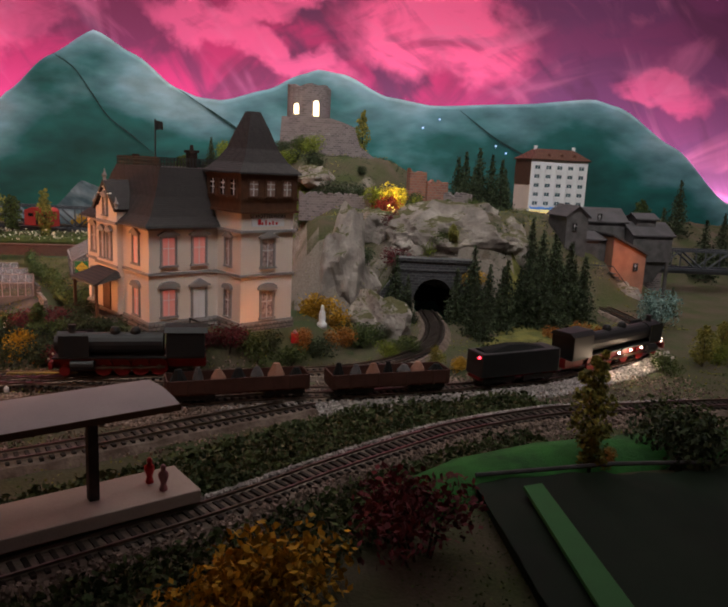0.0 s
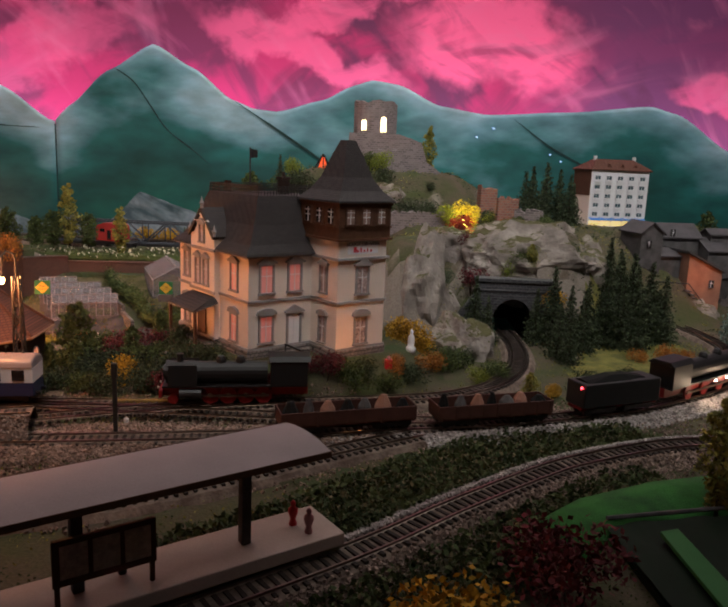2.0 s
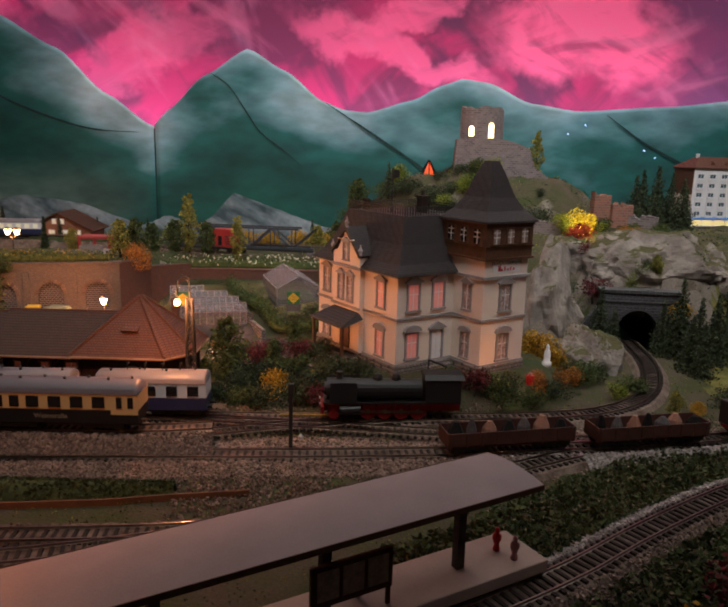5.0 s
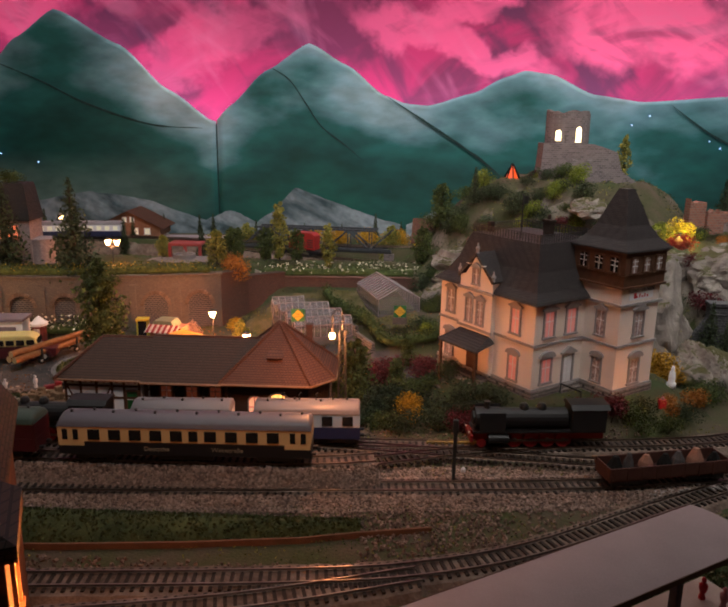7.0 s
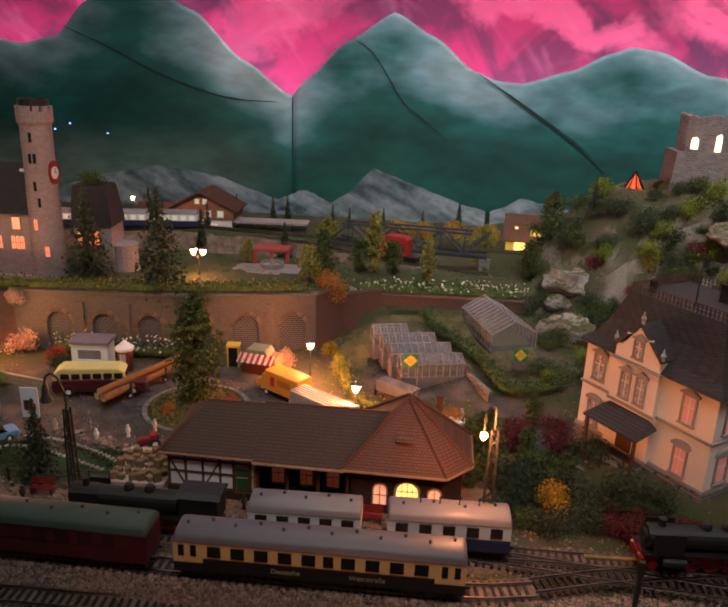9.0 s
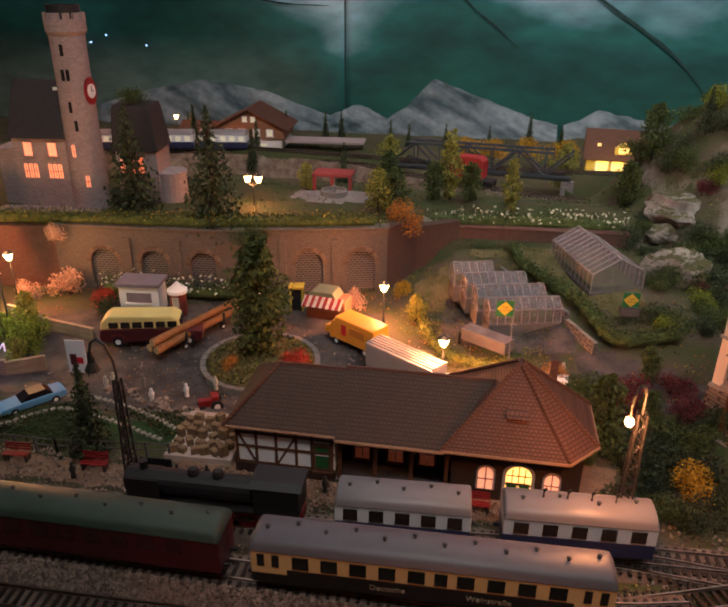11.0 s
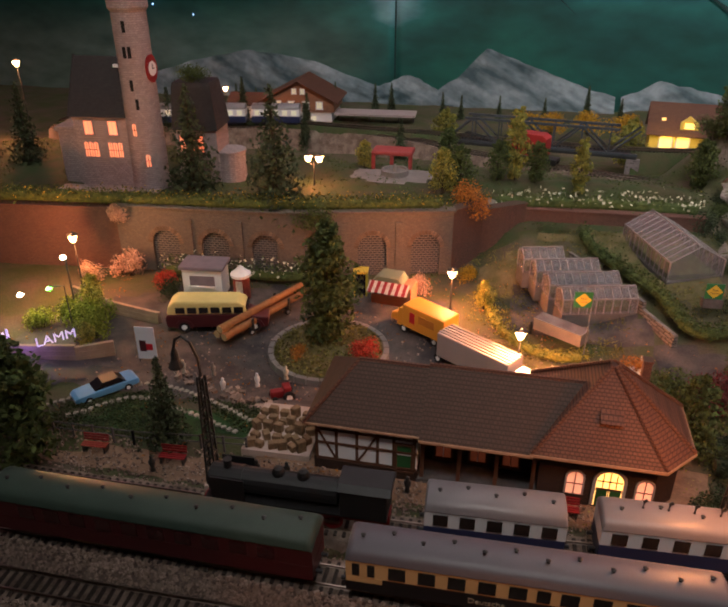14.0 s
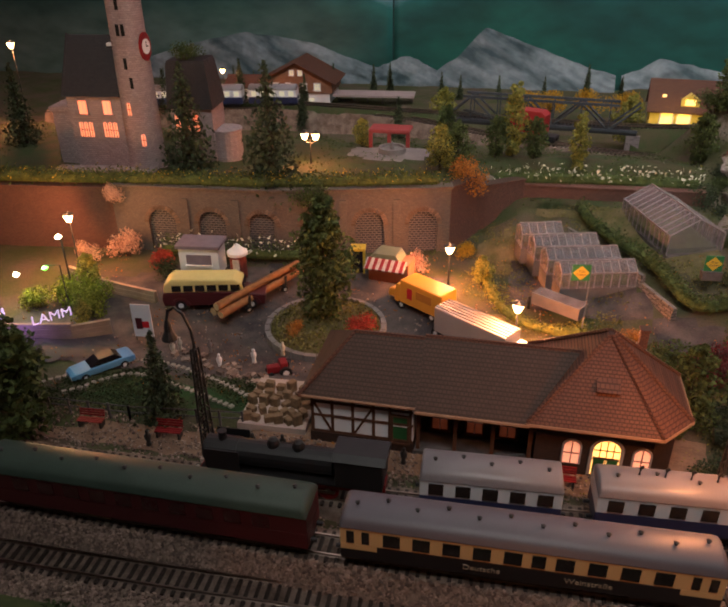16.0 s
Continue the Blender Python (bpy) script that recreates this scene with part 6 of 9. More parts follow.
patch("lawn", [(-24, 91), (-18, 100), (-10, 106), (-2, 100), (2, 92), (12, 84), (8, 78), (2, 75), (-16, 70), (-26, 75)], GRASSBROWN, 0.14, "earth and turf round the villa", "lawn")
patch("terrace_lawn", [(-150, 112), (-104, 114), (-60, 121), (-28, 126), (-24, 140), (-60, 150), (-150, 150)], GRASSBROWN, 0.14, "dark turf of the upper terrace", "lawn")
patch("station_forecourt", [(-92, 68.3), (-70, 68.3), (-36, 69.5), (-30, 72), (-32, 77), (-36, 84), (-66, 84), (-74, 72.6), (-92, 71)], PLATFORMDIRT, 0.10, "brown gritty platform in front of the station", "pavement")


def green_mat():
    """Raised edge of the baseboard covered with bright grass in the foreground."""
    t = thing("grass_embankment", "raised bright green grass embankment", "embankment", kind="structure")
    rings = []
    for x, y in ((9, 45), (13, 48.2), (20, 51.2), (30, 53.4), (45, 55), (70, 57)):
        rings.append([(x, y, 0), (x, y - 0.4, 1.1), (x + 0.3, y - 2.2, 1.5), (x + 0.8, y - 4.5, 1.2), (x + 1.0, y - 5.5, -0.3)])
    part("turf", Geo().loft(rings, closed=False), BANKGREEN, t, smooth=True)


green_mat()
shelf = thing("glass_cover", "dull grey-green sheet lying over the layout's edge", "sheet")
part("border", Geo().tube([(13.5, 44.1, 1.5), (24, 45.9, 1.5), (40, 46.5, 1.5)], 0.16, 6), GREYWOOD, shelf)
part("sheet", Geo().loft([[(13.2 + 0.75 * i, 22 + 1.0 * j + 0.06 * i, 1.3 + 0.35 * noise.noise((i * 0.35 + j * 0.12, j * 0.16, 4)) + 0.16 * noise.noise((i * 0.5 - j * 0.6, j * 0.3, 8))) for j in range(23)] for i in range(37)], closed=False, caps=False), SHEETGREY, shelf, smooth=True)
part("underlay", Geo().prism([(13.6, 44.0), (24, 44.8), (40, 45.2), (40, 26), (13.4, 22.4)], -0.1, 0.7), SHEETGREY, shelf)
strip = thing("strip", "bright green painted strip lying on the layout's edge", "strip")
part("strip_board", Geo().prism([(16.0, 41.6), (17.4, 42.0), (17.0, 26), (15.2, 26)], 1.6, 1.9), STRIPGREEN, strip, bevel=0.04)


def grass_strip():
    """Low dark turf bank between the yard and the main line, held by rusty boards."""
    t = thing("turf_bank", "low dark green turf bank edged with rusty boards", "lawn", kind="structure")
    edge = [(-120, 46.0, 52.4), (-80, 46.9, 52.8), (-57, 47.6, 53.0), (-46, 48.6, 52.9), (-37, 49.8, 52.6), (-32, 51.0, 52.3)]
    rings = [[(x, a + (b - a) * k, 0.15 + 1.1 * math.sin(math.pi * k) ** 0.6 + 0.15 * noise.noise((x, k * 5, 1))) for k in [i / 8 for i in range(9)]] for x, a, b in edge]
    part("turf", Geo().loft(rings, closed=False, caps=False), DARKTURF, t, smooth=True)
    g, rnd = Geo(), random.Random(44)
    for (x0, a0, b0), (x1, a1, b1) in zip(edge[1:], edge[2:]):
        for _ in range(int((x1 - x0) * 90)):
            k, u = rnd.random(), rnd.random()
            x, a, b = x0 + (x1 - x0) * k, a0 + (a1 - a0) * k, b0 + (b1 - b0) * k
            g.leaf((x, a + (b - a) * u, 0.3 + 1.1 * math.sin(math.pi * u) ** 0.6), 0.34, rnd)
    tagged(part("tufts", g, DARKTURF, t), kind="stuff")
    part("board", Geo().loft([[(x, a - 0.35, -0.1), (x, a - 0.15, -0.1), (x, a - 0.15, 0.75), (x, a - 0.35, 0.75)] for x, a, b in edge] + [[(-26, 51.8, -0.1), (-26, 52.0, -0.1), (-26, 52.0, 0.75), (-26, 51.8, 0.75)]]), RUSTBOARD, t)


grass_strip()


def beside(name, label, line, offs, n, sizes, material, span, seed, up=0.0, rise=0.5):
    """Loose stones or tufts strewn along a track, off its middle by a share of offs."""
    rnd = random.Random(seed)
    pts = [p for p in spline(line, 0.5) if span[0] < p.x < span[1]]
    g = Geo()
    for _ in range(n):
        i = rnd.randrange(len(pts) - 1)
        d = (pts[i + 1] - pts[i]).normalized()
        o = rnd.uniform(*offs)
        p = pts[i] + Vector((-d.y, d.x, 0)) * o + d * rnd.random() * 0.5
        q = rnd.uniform(*sizes)
        z = 0.22 + max(0, rise * (1 - (abs(o) - 1.7) / 1.1)) * (abs(o) > 1.4) + up
        if material in (PALESTONES, STONES):
            m = Matrix.Translation((p.x, p.y, z)) @ Euler((rnd.random() * 6, rnd.random() * 6, rnd.random() * 6)).to_matrix().to_4x4()
            g.box(-q, q, -q * 0.75, q * 0.75, -q * 0.6, q * 0.6, m)
        else:
            g.leaf((p.x, p.y, z + rnd.random() * q), q, rnd)
    tagged(part(name, g, material), label, "gravel" if name == "gravel" else "turf", kind="stuff")


beside("gravel", "pale grey ballast shoulder below the main line", MAIN, (-3.6, -1.6), 7000, (0.09, 0.2), PALESTONES, (-6, 46), 21)
beside("gravel", "brown ballast shoulder of the main line", MAIN, (-3.4, -1.5), 9000, (0.08, 0.19), STONES, (-90, 0), 22)
beside("gravel", "brown ballast between the main line and the station tracks", MAIN, (1.5, 5.0), 9000, (0.08, 0.19), STONES, (-60, 20), 23)
beside("gravel", "brown ballast slope below the coach siding", COACHLINE, (-3.3, -1.55), 9000, (0.09, 0.2), STONES, (-95, -31), 30, 0.15, 1.75)
beside("gravel", "pale ballast shoulder of the front track", FRONT, (1.5, 2.9), 3200, (0.08, 0.17), PALESTONES, (-20, 40), 24)
beside("gravel", "brown ballast shoulder of the front track", FRONT, (-3.4, -1.5), 3600, (0.08, 0.17), STONES, (-40, 40), 25)
beside("turf", "dark green turf beside the front track", FRONT, (2.2, 9.0), 9000, (0.3, 0.6), DARKTURF, (-14, 26), 26, 0.1)
beside("turf", "olive turf beside the front track", FRONT, (2.6, 8.0), 5200, (0.2, 0.45), TANTURF, (-14, 26), 27, 0.1)
beside("turf", "tan turf and earth below the front track", FRONT, (-8.0, -2.4), 3600, (0.2, 0.45), TANTURF, (-30, 20), 29, 0.1)
beside("turf", "dark green turf below the front track", FRONT, (-9.0, -2.4), 9000, (0.3, 0.6), DARKTURF, (-30, 20), 28, 0.1)


# ---------------------------------------------------------------- platform in the foreground
def platform():
    p = thing("station_platform", "pale concrete island platform under a felt canopy", "platform", (-7.0, 42.0, 0.3), 211.0)
    L = 60
    part("deck", Geo().box(-1.6, L, -2.1, 2.1, 0.9, 1.75), CONCRETE, p, bevel=0.08)
    part("edge_wall", Geo().box(-1.4, L, -1.9, 1.9, -0.3, 0.9), EDGEGREEN, p)
    r = part("canopy", Geo().loft([[(x, -2.7 + 0.3375 * i, 7.95 - 0.3 * (1 - 0.125 * i) ** 2) for i in range(17)] + [(x, 2.7, 7.4), (x, 0, 7.55), (x, -2.7, 7.4)] for x in (0, L)]), PAPERROOF, p, smooth=False)
    part("fascia", Geo().box(0, L, -2.76, -2.7, 7.3, 7.68), BROWN, r)
    part("fascia", Geo().box(0, L, 2.7, 2.76, 7.3, 7.68), BROWN, r)
    for i in range(6):
        x = 4.2 + i * 9.5
        q = part("post", Geo().box(x - 0.3, x + 0.3, -0.3, 0.3, 1.75, 7.6), GREYWOOD, p, bevel=0.05)
        part("bracket", Geo().box(x - 0.12, x + 0.12, -2.0, 2.0, 6.9, 7.3), GREYWOOD, q)
    for x in (12.5, 31):
        k = part("notice_board", Geo().box(x - 2.6, x + 2.6, 0.9, 1.15, 2.9, 5.4), BROWN, p, "wooden timetable board")
        for i in range(3):
            part("notice", Geo().box(x - 2.3 + i * 1.6, x - 0.95 + i * 1.6, 1.15, 1.19, 3.3, 5.1), NOTICE, k)
        for s in (-2.4, 2.4):
            part("leg", Geo().box(x + s - 0.12, x + s + 0.12, 0.92, 1.12, 1.75, 2.9), BROWN, k)


platform()


def figurine(x, y, z, coat, label):
    """A tiny plain standing figure, one mesh."""
    g = Geo().lathe([(0.28, 0), (0.3, 0.1), (0.2, 0.5), (0.36, 1.0), (0.36, 1.3), (0.14, 1.5), (0.2, 1.65), (0.2, 1.8), (0.08, 1.95)], 8)
    ob = part("figurine", g, coat, smooth=True)
    ob.matrix_basis = place(x, y, z, 0, 0.85)
    tagged(ob, label, "figurine")


figurine(-7.8, 42.0, 2.04, SIGNRED, "tiny plain red figurine on the platform")
figurine(-6.8, 41.0, 2.04, PINKCOAT, "tiny plain pink figurine on the platform")
figurine(-16.9, 36.6, 2.04, DARKIRON, "tiny plain dark figurine on the platform")
for x, y in ((-80.6, 68.8), (-71.5, 70.2), (-68.9, 70.5), (-63.5, 70.8), (-58.5, 70.9), (-52, 70.9), (-47.5, 71.0)):
    figurine(x, y, 0.45, DARKIRON, "tiny plain dark figurine on the station platform")


# ---------------------------------------------------------------- trains
def along(pts, x):
    """Place and heading on a line at that x."""
    line = spline(pts)
    i = min(range(1, len(line) - 1), key=lambda k: abs(line[k].x - x))
    d = line[i + 1] - line[i - 1]
    return line[i].x, line[i].y, math.degrees(math.atan2(d.y, d.x))


RAILTOP = 1.08


def bogie(parent, x, wheel_r=0.5, gap=1.35):
    b = part("bogie", Geo().box(x - gap - 0.5, x + gap + 0.5, -1.15, -0.85, 0.35, 0.8).box(x - gap - 0.5, x + gap + 0.5, 0.85, 1.15, 0.35, 0.8).box(x - 0.5, x + 0.5, -1.1, 1.1, 0.5, 0.9), BLACKGLOSS, parent)
    for dx in (-gap, gap):
        g = Geo()
        for y in (-0.82, 0.82):
            g.tube([(x + dx, y - 0.1, 0.5), (x + dx, y + 0.1, 0.5)], wheel_r, 12)
        g.tube([(x + dx, -0.8, 0.5), (x + dx, 0.8, 0.5)], 0.1, 6)
        part("wheelset", g, WHEEL, b)


def coach(name, label, line, x, L, body, upper, roof, windows, vents=9, turn=0, lit=None, h=4.6, w=1.5, rail=RAILTOP):
    px, py, a = along(line, x)
    c = thing(name, label, "railway coach", (px, py, rail), a + turn)
    half = L / 2
    part("body", Geo().box(-half, half, -w, w, 0.85, 2.15), body, c, bevel=0.06)
    up = part("upper_body", Geo().box(-half, half, -w, w, 2.15, 3.65), upper, c, bevel=0.05)
    arc = [(-w - 0.08, 3.62)] + [((w + 0.06) * math.cos(t), 3.65 + (h - 3.65) * math.sin(t) ** 0.8) for t in [math.pi * (1 - i / 10) for i in range(11)]] + [(w + 0.08, 3.62)]
    rr = part("roof", Geo().loft([[(sx * half * k, y, 3.62 + (z - 3.62) * zz) for y, z in arc] for sx, k, zz in ((-1, 1.0, 0.5), (-1, 0.985, 0.9), (-1, 0.96, 1), (1, 0.96, 1), (1, 0.985, 0.9), (1, 1.0, 0.5))]), roof, c, smooth=True)
    for i in range(vents):
        x0 = -half + L * (i + 0.5) / vents
        part("roof_vent", Geo().lathe([(0.12, 0), (0.12, 0.16), (0.18, 0.2), (0.05, 0.28)], 8, (x0, 0.25 if i % 2 else -0.25, h - 0.05)), DARKIRON, rr)
    for x0, ww in windows:
        for s in (-1, 1):
            f = part("window", Geo().box(x0 - ww / 2 - 0.08, x0 + ww / 2 + 0.08, s * w - 0.02, s * w + 0.05, 2.27, 3.48), upper, c)
            part("pane", Geo().box(x0 - ww / 2, x0 + ww / 2, s * w + (0.03 if s > 0 else -0.07), s * w + (0.07 if s > 0 else -0.03), 2.35, 3.4), lit or DARKGLASS, f)
    for s in (-1, 1):
        part("cantrail", Geo().box(-half + 0.05, half - 0.05, s * w - 0.03, s * w + 0.05, 3.56, 3.64), upper if upper is not MAROON else GOLDTEXT, c)
    part("underframe", Geo().box(-half, half, -1.0, 1.0, 0.65, 0.86).box(-2.6, 2.6, -1.15, 1.15, 0.3, 0.66), BLACKGLOSS, c)
    part("buffers", Geo().tube([(-half - 0.45, -0.75, 1.05), (half + 0.45, -0.75, 1.05)], 0.16, 8).tube([(-half - 0.45, 0.75, 1.05), (half + 0.45, 0.75, 1.05)], 0.16, 8), BLACKGLOSS, c)
    for bx in (-half + 3.3, half - 3.3) if L > 14 else (-half + 2.4, half - 2.4):
        bogie(c, bx)
    return c


MAROONPANE = mat("maroon_dark_pane", (0.05, 0.01, 0.012), 0.25, 0.2, 60, 0.0, spec=0.5)
big = [(-11.1, 0.5), (-10.1, 0.5)] + [(-8.4 + i * 1.92, 1.12) for i in range(5)] + [(0.86, 0.85)] + [(2.45 + i * 1.94, 1.12) for i in range(4)] + [(10.1, 0.5), (11.1, 0.5)]
coach("passenger_coach", "cream and black passenger coach with grey vaulted roof", COACHLINE, -49.0, 23.6, BLACKGLOSS, CREAM, COACHROOF, big, 12, rail=2.52)
cc = next(o for o in scene.objects if o.name == "passenger_coach")
for sx in (-1, 1):
    part("end_panel", Geo().box(sx * 10.55 - 1.2, sx * 10.55 + 1.2, -1.53, 1.53, 1.75, 2.2), CREAM, cc, "cream door panels reaching lower at the coach's end")
lettering("Deutsche", 0.62, turned(-2.6, -1.53, 1.35), GOLDTEXT, cc)
lettering("Weinstraße", 0.62, turned(4.0, -1.53, 1.35), GOLDTEXT, cc)
coach("passenger_coach", "maroon passenger coach with dull green roof", COACHLINE, -75.2, 24.4, MAROON, MAROON, GREENROOF, [(-9 + i * 2.0, 1.2) for i in range(10)], 10, lit=MAROONPANE, rail=2.52)
coach("passenger_coach", "blue and white coach with pale roof at the platform", TUNNEL, -51.3, 10.2, NAVY, WHITE, PALEROOF, [(-3.9 + i * 1.95, 1.1) for i in range(5)], 5)
pc = coach("passenger_coach", "short coach with pale roof and roof chimneys", TUNNEL, -38.4, 11.0, NAVY, WHITE, PALEROOF, [(-4.2 + i * 2.1, 1.1) for i in range(5)], 4)


for i in range(4):
    part("stove_chimney", Geo().tube([(-2.6 + i * 1.75, 0.1, 4.5), (-2.6 + i * 1.75, 0.1, 5.2), (-2.4 + i * 1.75, 0.1, 5.35)], 0.12, 8), DARKIRON, pc)


def steam_loco(label, line, x, L, turn=0, glow=True):
    px, py, a = along(line, x)
    t = thing("steam_locomotive", label, "locomotive", (px, py, RAILTOP), a + turn)
    half = L / 2
    fr = half - 0.6
    b = part("boiler", Geo().tube([(-half + 4.2, 0, 3.0), (fr - 2.6, 0, 3.0)], 1.05, 18).tube([(fr - 2.6, 0, 3.0), (fr, 0, 3.0)], 1.12, 18).tube([(fr, 0, 3.0), (fr + 0.25, 0, 3.0)], 0.7, 14), LOCOBLACK, t, smooth=False)
    part("chimney", Geo().lathe([(0.38, 0), (0.3, 0.5), (0.36, 0.9)], 12, (fr - 1.3, 0, 3.9)), LOCOBLACK, b)
    for k in (0.35, 0.6):
        part("dome", Geo().lathe([(0.5, 0), (0.5, 0.4), (0.35, 0.7), (0.05, 0.8)], 12, (-half + 4.2 + (L - 7) * k, 0, 3.85)), LOCOBLACK, b)
    part("running_board", Geo().box(-half + 0.3, half - 0.3, -1.35, 1.35, 1.75, 1.9), LOCOBLACK, t)
    part("frame", Geo().box(-half + 0.2, half - 0.2, -0.6, 0.6, 0.8, 1.8), LOCORED, t)
    part("cab", Geo().box(-half + 0.3, -half + 3.9, -1.4, 1.4, 1.9, 4.3).prism([(-1.55, 4.3), (1.55, 4.3), (1.0, 4.75), (-1.0, 4.75)], -half, -half + 4.1, "x"), LOCOBLACK, t, bevel=0.05)
    for s in (-1, 1):
        part("cylinder", Geo().tube([(half - 4.0, s * 1.15, 1.1), (half - 1.9, s * 1.15, 1.1)], 0.5, 12), LOCOBLACK, t)
        part("smoke_deflector", Geo().box(half - 3.6, half - 0.9, s * 1.36 - 0.04, s * 1.36 + 0.04, 1.95, 4.0), LOCOBLACK, t)
        part("coupling_rod", Geo().box(-half + 4.0, half - 3.4, s * 1.05 - 0.06, s * 1.05 + 0.06, 0.72, 0.95), RAIL, t)
        for i in range(4):
            xx = -half + 4.6 + i * (L - 9.4) / 3
            w = part("driving_wheel", Geo().tube([(xx, s * 0.82 - 0.1, 0.85), (xx, s * 0.82 + 0.1, 0.85)], 0.85, 18), LOCORED, t)
            part("hub", Geo().tube([(xx, s * 0.95 - 0.06, 0.85), (xx, s * 0.95 + 0.06, 0.85)], 0.25, 10), RAIL, w)
        part("leading_wheel", Geo().tube([(half - 1.3, s * 0.82 - 0.1, 0.5), (half - 1.3, s * 0.82 + 0.1, 0.5)], 0.5, 14), LOCORED, t)
    part("buffer_beam", Geo().box(half - 0.3, half, -1.4, 1.4, 0.8, 1.5), LOCORED, t)
    for y in (-0.9, 0.9):
        part("headlamp", Geo().tube([(half, y, 1.7), (half + 0.15, y, 1.7)], 0.2 if glow else 0.12, 10), GLOWLAMP if glow else NOTICE, t, "white headlamp")
    if glow:
        for i in range(3):
            part("running_lamp", Geo().lathe([(0.05, -0.12), (0.14, 0), (0.05, 0.12)], 8, (-0.5 + i * 2.4, -1.45, 1.55)), GLOWLAMP, t, "glowing lamp above the wheels")
    return t


def tender(label, line, x, L, turn=0):
    px, py, a = along(line, x)
    t = thing("tender", label, "tender", (px, py, RAILTOP), a + turn)
    part("tank", Geo().box(-L / 2, L / 2, -1.4, 1.4, 1.0, 3.4), LOCOBLACK, t, bevel=0.1)
    part("coal", Geo().loft([[(x0, -1.1, 3.35), (x0, -0.5, 3.35 + k), (x0, 0.4, 3.4 + k), (x0, 1.1, 3.35)] for x0, k in ((-L / 2 + 0.6, 0.2), (-1, 0.6), (1, 0.5), (L / 2 - 1.5, 0.1))]), SOOT, t)
    part("frame", Geo().box(-L / 2, L / 2, -1.0, 1.0, 0.7, 1.0), LOCORED, t)
    part("tail_lamp", Geo().lathe([(0.05, -0.15), (0.17, 0), (0.05, 0.15)], 8, (-L / 2 - 0.1, -0.9, 3.0)), GLOWRED, t, "red tail lamp")
    for bx in (-L / 4, L / 4):
        bogie(t, bx)


steam_loco("black steam locomotive with red wheels on the curve", MAIN, 37.5, 19.5)
tender("black tender behind the goods locomotive", MAIN, 23.6, 9.6)
px, py, a = along(MAIN, 37)
for dx in (-1.5, 3.2):
    bulb("running_light", (px + 1.2 + dx, py - 2.6 + dx * 0.9, 2.2), 0.03, (1.0, 0.72, 0.5), 0.15)
steam_loco("black steam locomotive in front of the villa", TUNNEL, -14.2, 14.5, 180, False)
steam_loco("black steam locomotive at the station platform", TUNNEL, -66.2, 15.0, 180, False)


def open_wagon(label, x, L, seed):
    rnd = random.Random(seed)
    px, py, a = along(MAIN, x)
    t = thing("goods_wagon", label, "goods wagon", (px, py, RAILTOP), a, group="goods wagons")
    part("floor_board", Geo().box(-L / 2, L / 2, -1.3, 1.3, 0.8, 1.05), WAGONBROWN, t)
    for s in (-1, 1):
        sd = part("side_board", Geo().box(-L / 2, L / 2, s * 1.35 - 0.06, s * 1.35 + 0.06, 1.0, 2.2), WAGONBROWN, t)
        for i in range(9):
            xx = -L / 2 + 0.3 + (L - 0.6) * i / 8
            part("stanchion", Geo().box(xx - 0.09, xx + 0.09, s * 1.44 - 0.05, s * 1.44 + 0.05, 0.85, 2.2), WAGONBROWN, sd)
    for s in (-1, 1):
        part("end_board", Geo().box(s * L / 2 - 0.06, s * L / 2 + 0.06, -1.3, 1.3, 1.0, 2.2), WAGONBROWN, t)
    for i in range(7):
        xx = -L / 2 + 1.0 + (L - 2) * i / 6
        r = rnd.uniform(0.5, 0.85)
        g = Geo().lathe([(r * 0.5, 1.05), (r, 1.5), (r * 0.9, 2.0), (r * 0.35, 2.5 + rnd.random() * 0.5)], 7, (xx, rnd.uniform(-0.4, 0.4), 0))
        part("scrap_load", g, (SOOT, GREYWOOD, RUSTWALL)[i % 3], t)
    for bx in (-L / 2 + 2.2, L / 2 - 2.2):
        bogie(t, bx)


open_wagon("brown open goods wagon loaded with dark scrap", 10.3, 11.6, 1)
open_wagon("brown open goods wagon loaded with dark scrap", -3.6, 12.4, 2)


UPPER = [(-150, 160), (-115, 168), (-95, 171), (-75, 167), (-56, 157), (-35, 149.5), (-22, 147), (-8, 150), (4, 160)]


def crane_wagon():
    px, py, a = along(UPPER, -49.5)
    t = thing("crane_wagon", "bright red railway crane cabin on a black flat wagon", "crane wagon", (px, py, 5.2), a)
    part("flat_frame", Geo().box(-5.5, 5.0, -1.3, 1.3, 0.8, 1.2), BLACKGLOSS, t, bevel=0.05)
    c = part("cabin", Geo().prism([(-3.4, 1.4), (3.0, 1.4), (3.0, 4.6), (2.2, 5.2), (-1.6, 5.2), (-3.4, 4.5)], -1.4, 1.4, "y"), CRANERED, t, "bright red cabin", bevel=0.08)
    part("door", Geo().box(-0.6, 0.3, -1.46, -1.4, 1.7, 3.7), SOOT, c)
    for i in range(4):
        part("grille", Geo().box(1.2, 2.6, -1.45, -1.4, 2.0 + i * 0.5, 2.25 + i * 0.5), DARKIRON, c)
    part("window", Geo().box(-2.4, -1.2, -1.45, -1.4, 3.3, 4.0), DARKGLASS, c)
    part("jib", Geo().tube([(-3.2, -0.5, 2.2), (-13, -0.4, 3.6)], 0.16, 6).tube([(-3.2, 0.5, 2.2), (-13, 0.4, 3.6)], 0.16, 6).tube([(-6, -0.5, 2.6), (-6, 0.5, 2.6)], 0.1, 5).tube([(-9, -0.5, 3.0), (-9, 0.5, 3.0)], 0.1, 5), DARKIRON, t)
    for bx in (-3.6, 3.2):
        bogie(t, bx)


